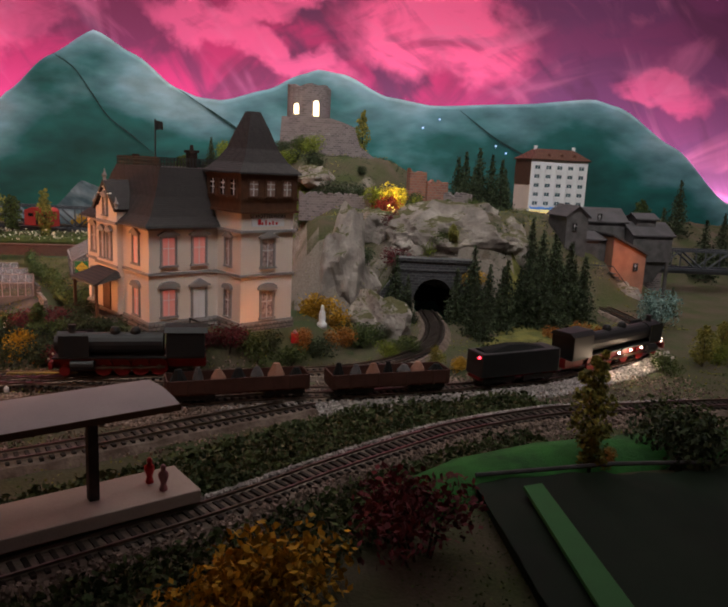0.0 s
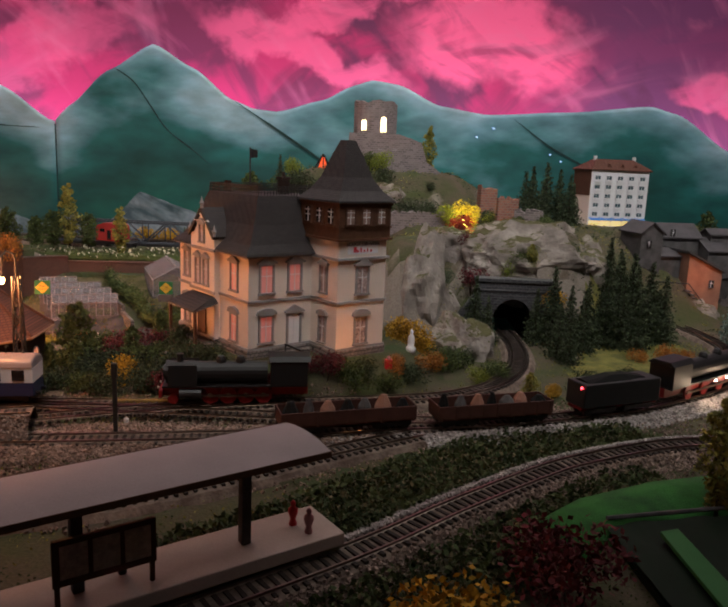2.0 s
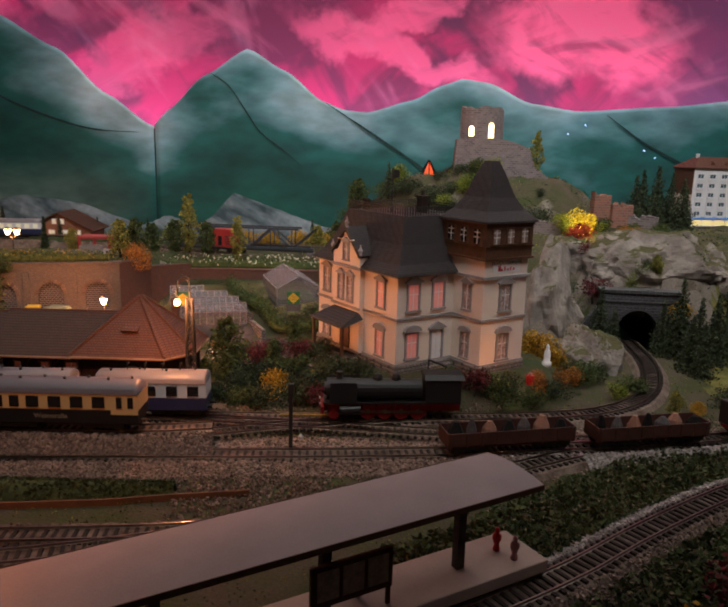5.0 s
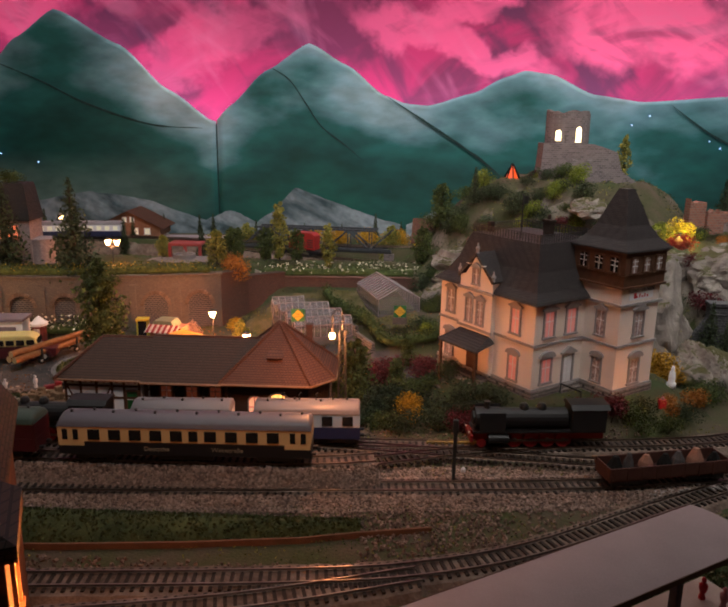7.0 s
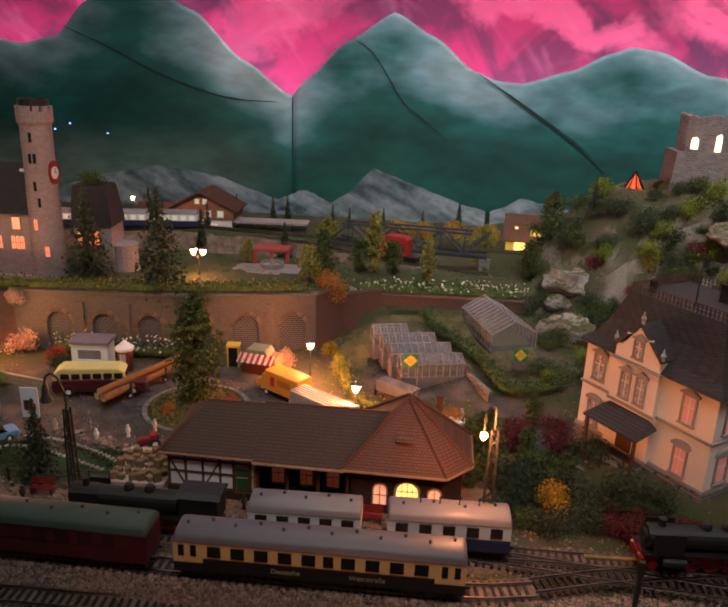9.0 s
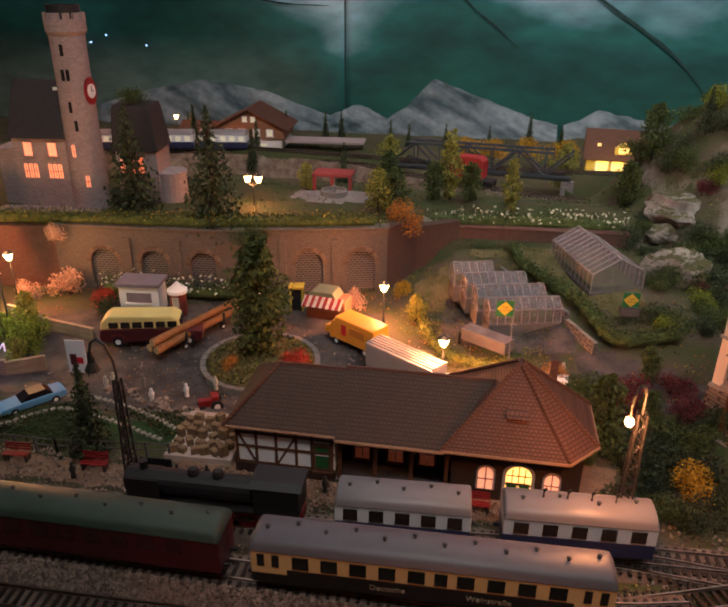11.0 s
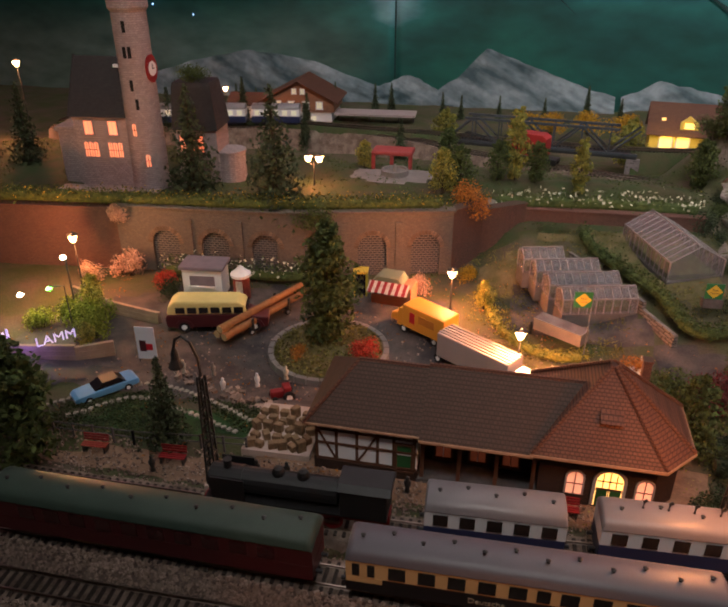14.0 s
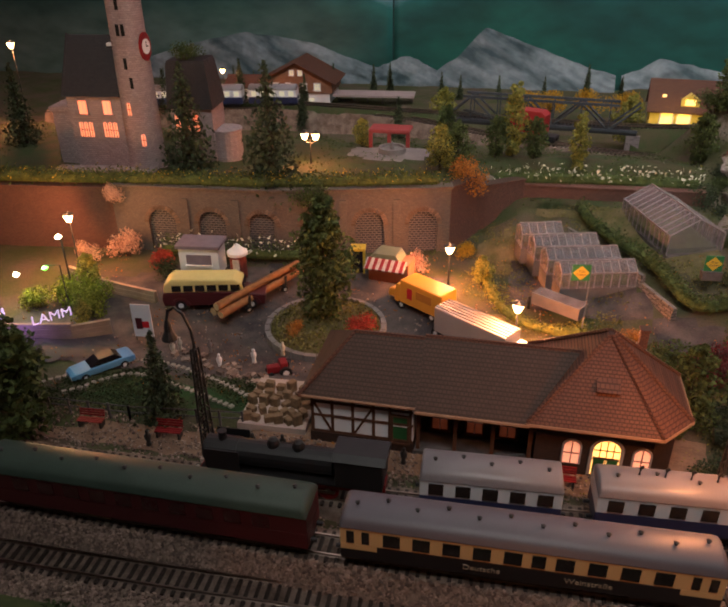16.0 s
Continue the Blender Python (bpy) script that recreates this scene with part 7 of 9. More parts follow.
crane_wagon()
track(UPPER, 4.88, drop=6.5)
for x in (-125, -114, -103):
    coach("passenger_coach", "pale-roofed coach with lit windows on the upper line", UPPER, x, 10.2, NAVY, WHITE, PALEROOF, [(-3.9 + i * 1.95, 1.1) for i in range(5)], 4, lit=GLOWPALE, rail=5.2)


# ---------------------------------------------------------------- church on the terrace
def church():
    c = thing("church", "grey stone church with tall round tower and glowing windows", "church", (-111.2, 119, 7.4), 6)
    part("nave_wall", Geo().box(-5, 4.6, 0, 9, -0.5, 11), CHURCHSTONE, c)
    part("nave_roof", Geo().prism([(-0.4, 10.8), (9.4, 10.8), (4.5, 18.6)], -5.2, 4.8, "x"), SLATE, c)
    part("gable_coping", Geo().prism([(-0.5, 10.8), (4.5, 18.8), (9.5, 10.8), (9.2, 10.8), (4.5, 18.4), (-0.2, 10.8)], -5.5, -5.2, "x"), SLATE, c)
    part("ridge_vent", Geo().box(1.0, 3.6, 3.2, 4.0, 17.2, 17.6), WHITE, c)
    part("porch", Geo().box(-8.5, -5.0, 1.5, 7, -0.5, 8.2).box(-8.8, -5.0, 1.2, 7.3, 8.2, 8.9), CHURCHSTONE, c, bevel=0.1)
    part("stone_apron", Geo().box(-8, 7.5, -2.4, 0, -1, 0.6), CHURCHSTONE, c, bevel=0.2)
    for x in (-2.7, 1.0):
        window(c, turned(x, 0, 8.2), 1.3, 2.0, CHURCHSTONE, GLOWORANGE, "", (1, 0))
        for k in (-0.75, 0, 0.75):
            lit_arch(c, turned(x + k, 0, 4.9), 0.6, 2.2, GLOWORANGE, CHURCHSTONE)
    # tower
    tx, ty = 5.4, 1.2
    prof = [(2.9, -0.5), (2.7, 2), (2.4, 20), (2.4, 25.0), (2.75, 25.6), (2.75, 27.2)]
    tw = part("tower", Geo().lathe(prof, 26, (tx, ty, 0)), CHURCHSTONE, c, smooth=False)
    for i in range(12):
        a = 2 * math.pi * i / 12
        part("merlon", Geo().box(-0.45, 0.45, -0.25, 0.25, 27.2, 28.0, turned(tx + 2.5 * math.cos(a), ty + 2.5 * math.sin(a), 0, math.degrees(a) + 90)), CHURCHSTONE, tw)
    part("lookout", Geo().lathe([(2.25, 27.2), (2.25, 29.0), (1.95, 29.0), (1.95, 27.3)], 18, (tx, ty, 0)), DARKIRON, tw)
    for z, k in ((22.5, 0), (19.2, 0), (14.8, 0), (12.2, 0.25)):
        a = -90 + k * 40
        for off in ((-0.35, 0.35) if z == 19.2 else (0,)):
            part("slit", Geo().box(off - 0.22, off + 0.22, -0.1, 0.1, 0, 1.5, turned(tx + 2.44 * math.cos(radians(a)), ty + 2.44 * math.sin(radians(a)), z, a + 90)), SOOT, tw)
    for z, a in ((4.0, -70), (8.5, -100)):
        lit_arch(tw, turned(tx + 2.62 * math.cos(radians(a)), ty + 2.62 * math.sin(radians(a)), z, a + 90), 0.6, 1.8, GLOWORANGE, CHURCHSTONE)
    a = -12
    m = turned(tx + 2.4 * math.cos(radians(a)), ty + 2.4 * math.sin(radians(a)), 17.6, a + 90)
    dial = part("clock", Geo().prism([(1.25 * math.cos(t), 1.9 * math.sin(t)) for t in [2 * math.pi * i / 20 for i in range(20)]], -0.2, 0.1, "y").move(m), BENCHRED, c, "white clock face in a red surround")
    part("face", Geo().prism([(0.9 * math.cos(t), 1.0 * math.sin(t)) for t in [2 * math.pi * i / 20 for i in range(20)]], -0.26, -0.2, "y").move(m), WHITE, dial)
    part("pointer", Geo().box(-0.06, 0.06, -0.3, -0.26, -0.05, 0.7).box(-0.06, 0.45, -0.3, -0.26, -0.06, 0.06).move(m), DARKIRON, dial)
    # chancel
    part("chancel_wall", Geo().box(9.2, 15.5, 3, 9, -0.5, 8.5), CHURCHSTONE, c)
    part("chancel_roof", Geo().loft([[(8.9, 2.6, 8.5), (15.8, 2.6, 8.5), (15.8, 9.4, 8.5), (8.9, 9.4, 8.5)], [(9.2, 3.4, 14.6), (15.0, 3.4, 14.6), (15.0, 8.6, 14.6), (9.2, 8.6, 14.6)], [(9.4, 3.6, 15.2), (14.8, 3.6, 15.2), (14.8, 8.4, 15.2), (9.4, 8.4, 15.2)]]), SLATE, c)
    for x in (10.2, 11.6, 13.0):
        window(c, turned(x, 3, 5.2), 0.8, 2.4, CHURCHSTONE, GLOWORANGE, "", (0, 0))
    part("round_apse", Geo().lathe([(2.4, -0.5), (2.3, 4.6), (2.5, 4.7), (2.5, 5.1)], 18, (16.6, 5.5, 0)), CHURCHSTONE, c)


church()
plant("shrub", -99.6, 125.6, 1.05, 22.3, "round green shrub growing on the dark roof")
bulb("church_light", (-109.5, 113.5, 11.0), 0.02, (1.0, 0.2, 0.06), 0.3)


CHALETWOOD = mat("chalet_timber", (0.26, 0.13, 0.08), 0.7, 0.2, 120, 0.1)


def chalet():
    c = thing("chalet", "wide chalet station with red roof and lit windows", "house", (-108, 203, -2.4), 4)
    part("lower_wall", Geo().box(-8.5, 8.5, 0, 12, -1, 3.2), WHITE, c)
    gable_house(c, -9.2, 9.2, -0.5, 12, 3.2, 6.0, 10.6, CHALETWOOD, REDROOF, "y", 1.2, ("upper_wall", "roof"))
    for x in (-5.4, -1.9, 1.9, 5.4):
        window(c, turned(x, -0.5, 4.0), 1.4, 1.6, WHITE, GLOWPALE)
    for x in (-1.1, 1.1):
        window(c, turned(x, -0.5, 7.6), 1.0, 1.2, WHITE, GLOWPALE)
    for x in (-5, -1, 3.4):
        window(c, turned(x, 0, 0.4), 2.2, 1.6, WHITE, GLOWPALE)
    gable_house(c, -19, -9.4, 1, 9, -1, 4.2, 6.4, WHITE, REDROOF, "x", 0.6, ("annex_wall", "annex_roof"))
    part("canopy", Geo().box(9.4, 30, -1, 5, 2.6, 3.1), PAPERROOF, c)
    for i in range(6):
        part("post", Geo().box(10.2 + i * 3.8, 10.5 + i * 3.8, 1.8, 2.1, -1, 2.6), GREYWOOD, c)


chalet()


def yellow_house():
    c = thing("yellow_house", "small yellow house with red roof and bright windows", "house", (-16.5, 187, -0.6), -6)
    gable_house(c, -8, 8, 0, 8.5, -2, 4.6, 9.6, YELLOWPLASTER, REDROOF, "x", 0.8)
    for x in (-4.6, -1.2):
        window(c, turned(x, 0, 0.9), 2.2, 2.6, WHITE, GLOWYELLOW, "", (1, 1))
    d = part("dormer", Geo().prism([(-2.2, 5.0), (1.4, 5.0), (1.4, 6.4), (-0.4, 7.6), (-2.2, 6.4)], 0.2, 3.4, "y"), YELLOWPLASTER, c)
    part("dormer_window", Geo().box(-1.4, 0.6, 0.13, 0.2, 5.3, 6.5), GLOWYELLOW, d)
    part("roof_light", Geo().box(-6.0, -5.2, 1.4, 1.9, 6.3, 7.0), GLOWYELLOW, c)
    # Bulb without a fixture, added to brighten the yellow front.
    bulb("porch_light", (-20, 182, 3.2), 0.14, (1.0, 0.65, 0.1), 0.3)


yellow_house()


# ---------------------------------------------------------------- garden centre
GLASSHOUSEBASE = mat("weathered_plinth", (0.15, 0.13, 0.125), 0.85, 0.25, 60, 0.2)


def greenhouse(label, at, turn, L, W, eave, ridge, n):
    t = thing("greenhouse", label, "greenhouse", at, turn)
    part("plinth", Geo().box(0, L, 0, W, -1.9, 0.3), GLASSHOUSEBASE, t)
    g = Geo()
    for i in range(n + 1):
        x = L * i / n
        g.box(x - 0.06, x + 0.06, 0, 0.12, 0.3, eave).box(x - 0.06, x + 0.06, W - 0.12, W, 0.3, eave)
        for s in (0, 1):
            g.tube([(x, s * W, eave), (x, W / 2, ridge)], 0.07, 4)
    for s in (0, W - 0.12):
        g.box(0, L, s, s + 0.12, eave - 0.1, eave + 0.06)
    g.box(0, L, W / 2 - 0.08, W / 2 + 0.08, ridge - 0.08, ridge + 0.1)
    part("glazing_frame", g, FRAMEGREY, t)
    for i in range(n):
        a, b = L * i / n + 0.07, L * (i + 1) / n - 0.07
        for s in (-1, 1):
            y0 = W / 2 + s * W / 2
            part("roof_pane", Geo().loft([[(x, y0, eave), (x, W / 2, ridge), (x, W / 2, ridge + 0.05), (x, y0, eave + 0.05)] for x in (a, b)]), MILKGLASS, t)
            part("side_pane", Geo().box(a, b, y0 - 0.03, y0 + 0.03, 0.35, eave - 0.1), MILKGLASS, t)
    for x in (0, L):
        part("gable_pane", Geo().prism([(0.1, 0.35), (W - 0.1, 0.35), (W - 0.1, eave), (W / 2, ridge - 0.1), (0.1, eave)], x - 0.03, x + 0.03, "x"), MILKGLASS, t)
    part("plants", Geo().box(0.5, L - 0.5, 0.5, W - 0.5, 0.35, 1.0), TREEGREEN, t)


def bay_glasshouse():
    for i, (x, y) in enumerate(((-49.9, 113.2), (-48.2, 110.4), (-46.6, 107.4), (-45.0, 104.5))):
        greenhouse("milky glazed greenhouse bay of the garden centre", (x, y, (1.7, 1.35, 1.0, 0.6)[i]), 15, (5.4, 8.2, 9.0, 9.2)[i], 3.1, 2.3, 3.3, (5, 8, 9, 9)[i])


bay_glasshouse()
greenhouse("long milky greenhouse with a gabled roof", (-36.4, 125.0, 2.5), -71.5, 13.2, 7.4, 3.0, 5.0, 11)


def garden_sign(x, y, z, turn, post):
    t = thing("garden_sign", "green sign with yellow diamond", "sign", (x, y, z), turn)
    b = part("board", Geo().box(-0.98, 0.98, -0.08, 0.08, -0.95, 0.95), SIGNGREEN, t, bevel=0.03)
    part("diamond", Geo().prism([(-0.9, 0), (0, -0.86), (0.9, 0), (0, 0.86)], -0.12, -0.08, "y"), SIGNYELLOW, b)
    lettering("Tuin", 0.38, turned(0, -0.125, 0.08), DARKIRON, b)
    lettering("Centrum", 0.3, turned(0, -0.125, -0.28), DARKIRON, b)
    if post:
        part("post", Geo().tube([(1.03, 0.1, -post), (1.03, 0.1, 1.05)], 0.07, 6), PALEROOF, t)
    else:
        part("foot", Geo().box(-1.1, 1.1, -0.4, 0.5, -2.0, -0.955), GREYWOOD, t)


cf = thing("cold_frame", "low pale glazed cold frame before the greenhouse bays", "cold frame", (-45.2, 101.0, 0.9), -32)
part("box", Geo().box(-3.1, 3.1, -1.0, 1.0, -0.8, 0.7), KERB, cf, bevel=0.04)
for i in range(4):
    part("glass_lid", Geo().box(-3.0 + i * 1.52, -1.56 + i * 1.52, -0.95, 0.95, 0.72, 0.8), MILKGLASS, cf)
garden_sign(-43.6, 97.9, 6.5, 8, 7.0)
garden_sign(-28.6, 105.0, 5.6, 5, 0)


# ---------------------------------------------------------------- vehicles and clutter on the square
def wheels(t, xs, w, r):
    for x in xs:
        for s in (-1, 1):
            tyre = part("wheel", Geo().tube([(x, s * w - 0.14, r), (x, s * w + 0.14, r)], r, 14), TYRE, t)
            part("hubcap", Geo().tube([(x, s * w - 0.17, r), (x, s * w + 0.17, r)], r * 0.5, 10), WHITE, tyre)


def bus():
    t = thing("bus", "vintage yellow and maroon bus parked on the square", "bus", (-86.2, 96.6, -1.05), 14)
    side = [(-5.0, 0.6), (4.0, 0.6), (4.0, 1.9), (3.0, 2.0), (-5.0, 2.0)]
    part("body", Geo().prism([(-5.2, 0.5), (3.4, 0.5), (5.6, 0.5), (5.7, 1.6), (3.6, 1.85), (3.5, 2.0), (-5.2, 2.0), (-5.35, 1.2)], -1.35, 1.35, "y"), MAROON, t, bevel=0.12)
    up = part("cabin", Geo().prism([(-5.2, 2.0), (3.5, 2.0), (3.2, 3.1), (2.4, 3.5), (-4.2, 3.6), (-5.0, 3.0)], -1.3, 1.3, "y"), BUSYELLOW, t, "pale yellow roof and window band", bevel=0.2)
    for i in range(6):
        x = -4.2 + i * 1.25
        for s in (-1, 1):
            part("window", Geo().box(x, x + 1.0, s * 1.31 - 0.03, s * 1.31 + 0.03, 2.2, 2.9), DARKGLASS, up)
    part("windscreen", Geo().box(3.3, 3.45, -1.1, 1.1, 2.15, 2.9), DARKGLASS, up)
    for x in (-3.4, 4.2):
        for s in (-1, 1):
            part("mudguard", Geo().prism([(x + 1.0 * math.cos(a), 0.55 + 0.95 * math.sin(a)) for a in [math.pi * i / 8 for i in range(9)]], s * 1.2, s * 1.48, "y"), MAROON, t)
    wheels(t, (-3.4, 4.2), 1.35, 0.6)
    t.scale = (1.12, 1.12, 1.12)


bus()


def car(label, at, turn, paint):
    t = thing("car", label, "car", at, turn)
    part("body", Geo().loft([[(x, -w, 0.45), (x, w, 0.45), (x, w, h), (x, -w, h)] for x, w, h in ((-3.3, 0.9, 0.95), (-3.0, 1.08, 1.15), (-1, 1.1, 1.2), (1, 1.1, 1.18), (2.9, 1.05, 1.05), (3.3, 0.9, 0.85))]), paint, t, bevel=0.08)
    c = part("cabin", Geo().loft([[(-2.0, -0.95, 1.18), (1.3, -0.95, 1.18), (1.3, 0.95, 1.18), (-2.0, 0.95, 1.18)], [(-1.3, -0.78, 1.72), (0.4, -0.78, 1.72), (0.4, 0.78, 1.72), (-1.3, 0.78, 1.72)]]), DARKGLASS, t, bevel=0.05)
    part("roof", Geo().box(-1.28, 0.38, -0.76, 0.76, 1.72, 1.78), DARKIRON, c, bevel=0.03)
    for s in (-1, 1):
        part("headlight", Geo().box(3.22, 3.32, s * 0.65 - 0.18, s * 0.65 + 0.18, 0.6, 0.82), WHITE, t)
    for x in (-3.42, 3.25):
        part("bumper", Geo().box(x, x + 0.17, -0.95, 0.95, 0.42, 0.56), RAIL, t)
    wheels(t, (-2.0, 2.0), 1.0, 0.42)


car("light blue coupe with dark roof on the road", (-91.3, 79.3, -0.1), 230, CARBLUE)


def lorry(name, label, at, turn, L, body, ridged=False, bonnet=True):
    t = thing(name, label, "lorry", at, turn)
    b = part("box_body", Geo().box(-L / 2, L / 2, -1.45, 1.45, 0.9, 3.9), body, t, bevel=0.15)
    if ridged:
        for y in (-1.0, -0.5, 0, 0.5, 1.0):
            part("roof_rib", Geo().box(-L / 2, L / 2, y - 0.12, y + 0.12, 3.88, 4.0), PALEROOF, b)
    else:
        part("picture_panel", Geo().box(-L / 2 + 1.2, -L / 2 + 2.0, -1.5, -1.455, 1.8, 3.2), SIGNRED, b)
        part("side_panel", Geo().box(-L / 2 + 2.6, L / 2 - 1.4, -1.5, -1.455, 2.2, 3.2), ORANGEDARK, b)
    if bonnet:
        cab = part("cab", Geo().prism([(-L / 2 - 1.0, 0.7), (-L / 2, 0.7), (-L / 2, 3.2), (-L / 2 - 0.7, 3.1), (-L / 2 - 0.95, 2.2)], -1.3, 1.3, "y"), body, t, bevel=0.12)
        part("bonnet", Geo().prism([(-L / 2 - 2.6, 0.7), (-L / 2 - 1.0, 0.7), (-L / 2 - 1.0, 2.1), (-L / 2 - 2.4, 1.7)], -0.75, 0.75, "y"), body, cab, bevel=0.2)
        part("windscreen", Geo().box(-L / 2 - 0.98, -L / 2 - 0.85, -1.1, 1.1, 2.25, 2.95), DARKGLASS, cab)
    else:
        part("cab", Geo().box(L / 2 + 0.1, L / 2 + 1.9, -1.3, 1.3, 0.7, 2.8), WHITE, t, bevel=0.25)
    part("chassis", Geo().box(-L / 2, L / 2, -0.8, 0.8, 0.5, 0.9), BLACKGLOSS, t)
    wheels(t, (-L / 2 + 0.2, L / 2 - 1.4), 1.2, 0.55)


lorry("lorry", "orange bonneted delivery van by the lantern", (-60.4, 99.8, -1.4), -33, 6.4, VANORANGE)
lorry("lorry", "long grey lorry with ribbed roof and white cab", (-54.2, 92.8, -1.3), -33, 9.5, TRUCKGREY, True, False)


def log_trailer():
    t = thing("log_trailer", "trailer loaded with three long pine logs", "trailer", (-81.0, 98.6, -1.2), 66)
    for y, z in ((-0.75, 1.9), (0.75, 1.9), (0, 2.95)):
        l = part("log", Geo().tube([(-7.6, y, z), (0, y + 0.05, z), (7.6, y, z)], 0.62, 12, 0.52), LOGWOOD, t, "peeled pine log")
        part("cut_end", Geo().tube([(-7.64, y, z), (-7.6, y, z)], 0.58, 12), CUTWOOD, l)
    for x in (-3.2, 3.6):
        part("bolster", Geo().box(x - 0.2, x + 0.2, -1.6, 1.6, 0.9, 1.25).box(x - 0.15, x + 0.15, -1.6, -1.4, 0.9, 3.0).box(x - 0.15, x + 0.15, 1.4, 1.6, 0.9, 3.0), DARKIRON, t)
    part("drawbar", Geo().box(-4, 4, -0.15, 0.15, 0.7, 0.9), DARKIRON, t)
    wheels(t, (-3.2, 3.6), 1.1, 0.5)
    t.scale = (0.95, 0.8, 0.8)


log_trailer()


def kiosks():
    k = thing("kiosk", "white kiosk with mauve roof by the arcade", "kiosk", (-91.6, 105.6, -1.5), 6)
    part("wall", Geo().box(-2.7, 2.7, -1.5, 1.6, 0, 4.0), WHITE, k, bevel=0.05)
    part("roof", Geo().box(-3.0, 3.0, -1.9, 2.0, 4.0, 4.5), MAUVE, k, bevel=0.08)
    h = part("hatch", Geo().box(-1.7, 1.7, -1.58, -1.5, 1.7, 3.1), MAUVE, k)
    part("counter", Geo().box(-1.8, 1.8, -1.95, -1.58, 1.5, 1.7), WHITE, h)
    a = thing("advertising_column", "round advertising column with posters", "column", (-86.2, 104.8, -1.5))
    part("drum", Geo().lathe([(1.1, 0), (1.1, 3.4)], 16), POSTERRED, a)
    part("top", Geo().lathe([(1.35, 3.4), (1.35, 3.8), (0.8, 4.2), (0.1, 4.9)], 16), WHITE, a)
    part("poster", Geo().prism([(1.13 * math.cos(t), 1.13 * math.sin(t)) for t in [radians(250 + 8 * i) for i in range(7)]] + [(1.05 * math.cos(t), 1.05 * math.sin(t)) for t in [radians(298 - 8 * i) for i in range(7)]], 0.9, 3.0), NOTICE, a)
    s = thing("market_stall", "snack stall with red and white striped awning", "stall", (-66.4, 108.0, -1.5), -8)
    part("wall", Geo().box(-2.6, 2.8, -1.2, 1.8, 0, 2.9), TERRACOTTA, s, bevel=0.05)
    aw = part("awning", Geo().loft([[(x, -2.6, 2.3), (x, -1.0, 3.2), (x, -1.0, 3.3), (x, -2.6, 2.4)] for x in (-2.8, 2.6)]), NOTICE, s)
    for i in range(6):
        x = -2.6 + i * 0.9
        part("stripe", Geo().loft([[(x + dx, -2.62, 2.32), (x + dx, -0.98, 3.24), (x + dx, -0.98, 3.34), (x + dx, -2.62, 2.44)] for dx in (0, 0.45)]), BENCHRED, aw)
    part("roof", Geo().prism([(-2.7, 3.0), (1.6, 3.0), (1.0, 3.9), (-1.8, 3.9)], -1.0, 1.8, "y"), EDGEGREEN, s)
    y = thing("phone_box", "yellow phone box against the arcade", "phone box", (-71.0, 109.4, -1.5), 8)
    part("frame", Geo().box(-0.9, -0.7, -0.8, -0.6, 0, 3.4).box(0.7, 0.9, -0.8, -0.6, 0, 3.4).box(-0.9, -0.7, 0.6, 0.8, 0, 3.4).box(0.7, 0.9, 0.6, 0.8, 0, 3.4).box(-1.0, 1.0, -0.9, 0.9, 3.4, 3.7), SIGNYELLOW, y)
    part("glass", Geo().box(-0.75, 0.75, -0.68, 0.68, 0.2, 3.4), DARKGLASS, y)
    p = thing("poster_stand", "white poster stand with a red and black emblem", "poster", (-90.6, 87.0, -0.9), 6)
    b = part("board", Geo().box(-1.1, 1.1, -0.07, 0.07, 0.3, 4.4), WHITE, p, bevel=0.03)
    part("emblem", Geo().box(-0.75, 0.0, -0.11, -0.07, 1.3, 2.7), MAROON, b)
    part("emblem", Geo().box(0.0, 0.75, -0.11, -0.07, 1.5, 2.3), SIGNRED, b)
    for x in (-1.0, 1.0):
        part("leg", Geo().box(x - 0.06, x + 0.06, -0.06, 0.06, -0.2, 0.3), GREYWOOD, p)


kiosks()


SCRUB = mat("dry_scrub", (0.19, 0.16, 0.05), 0.95, 0.3, 60, 0.3, col2=(0.09, 0.09, 0.025), island=0.5)


def island():
    t = thing("traffic_island", "round planted island with a pale kerb", "island", (-71.3, 93.5, -1.45), kind="structure")
    n = 30
    part("soil", Geo().lathe([(6.4, 0), (6.3, 0.75), (4.0, 1.1), (0.1, 1.3)], n), MEADOW, t, smooth=True)
    for i in range(n):
        a0, a1 = 2 * math.pi * i / n + 0.01, 2 * math.pi * (i + 1) / n - 0.01
        part("kerb_stone", Geo().loft([[(r * math.cos(a), r * math.sin(a), z) for a in (a0, a1) for r in ((6.4, 7.0) if a == a0 else (7.0, 6.4))] for z in (0, 0.95)]), KERB, t)


island()
scrub, rs = Geo(), random.Random(17)
for _ in range(2600):
    a, q = rs.uniform(0, 2 * math.pi), 6.2 * math.sqrt(rs.random())
    scrub.leaf((-71.3 + q * math.cos(a), 93.5 + q * math.sin(a), -0.25 - 0.05 * q + rs.random() * 0.3), 0.38, rs)
tagged(part("island_scrub", scrub, SCRUB), "dry yellow-green scrub on the traffic island", "scrub", kind="stuff")
plant("bigtree", -71.6, 94.6, 1.5, -0.3)
plant("shrub", -78.6, 112.6, 1.1, 6.2, "green ivy hanging over the arcade coping")
plant("pink", -105.6, 109.6, 0.75, 6.2, "peach blossoming creeper hanging from the wall top")
plant("redbush", -66.8, 92.0, 0.9, -0.7)
plant("orange", -74.0, 90.6, 0.5, -0.6)


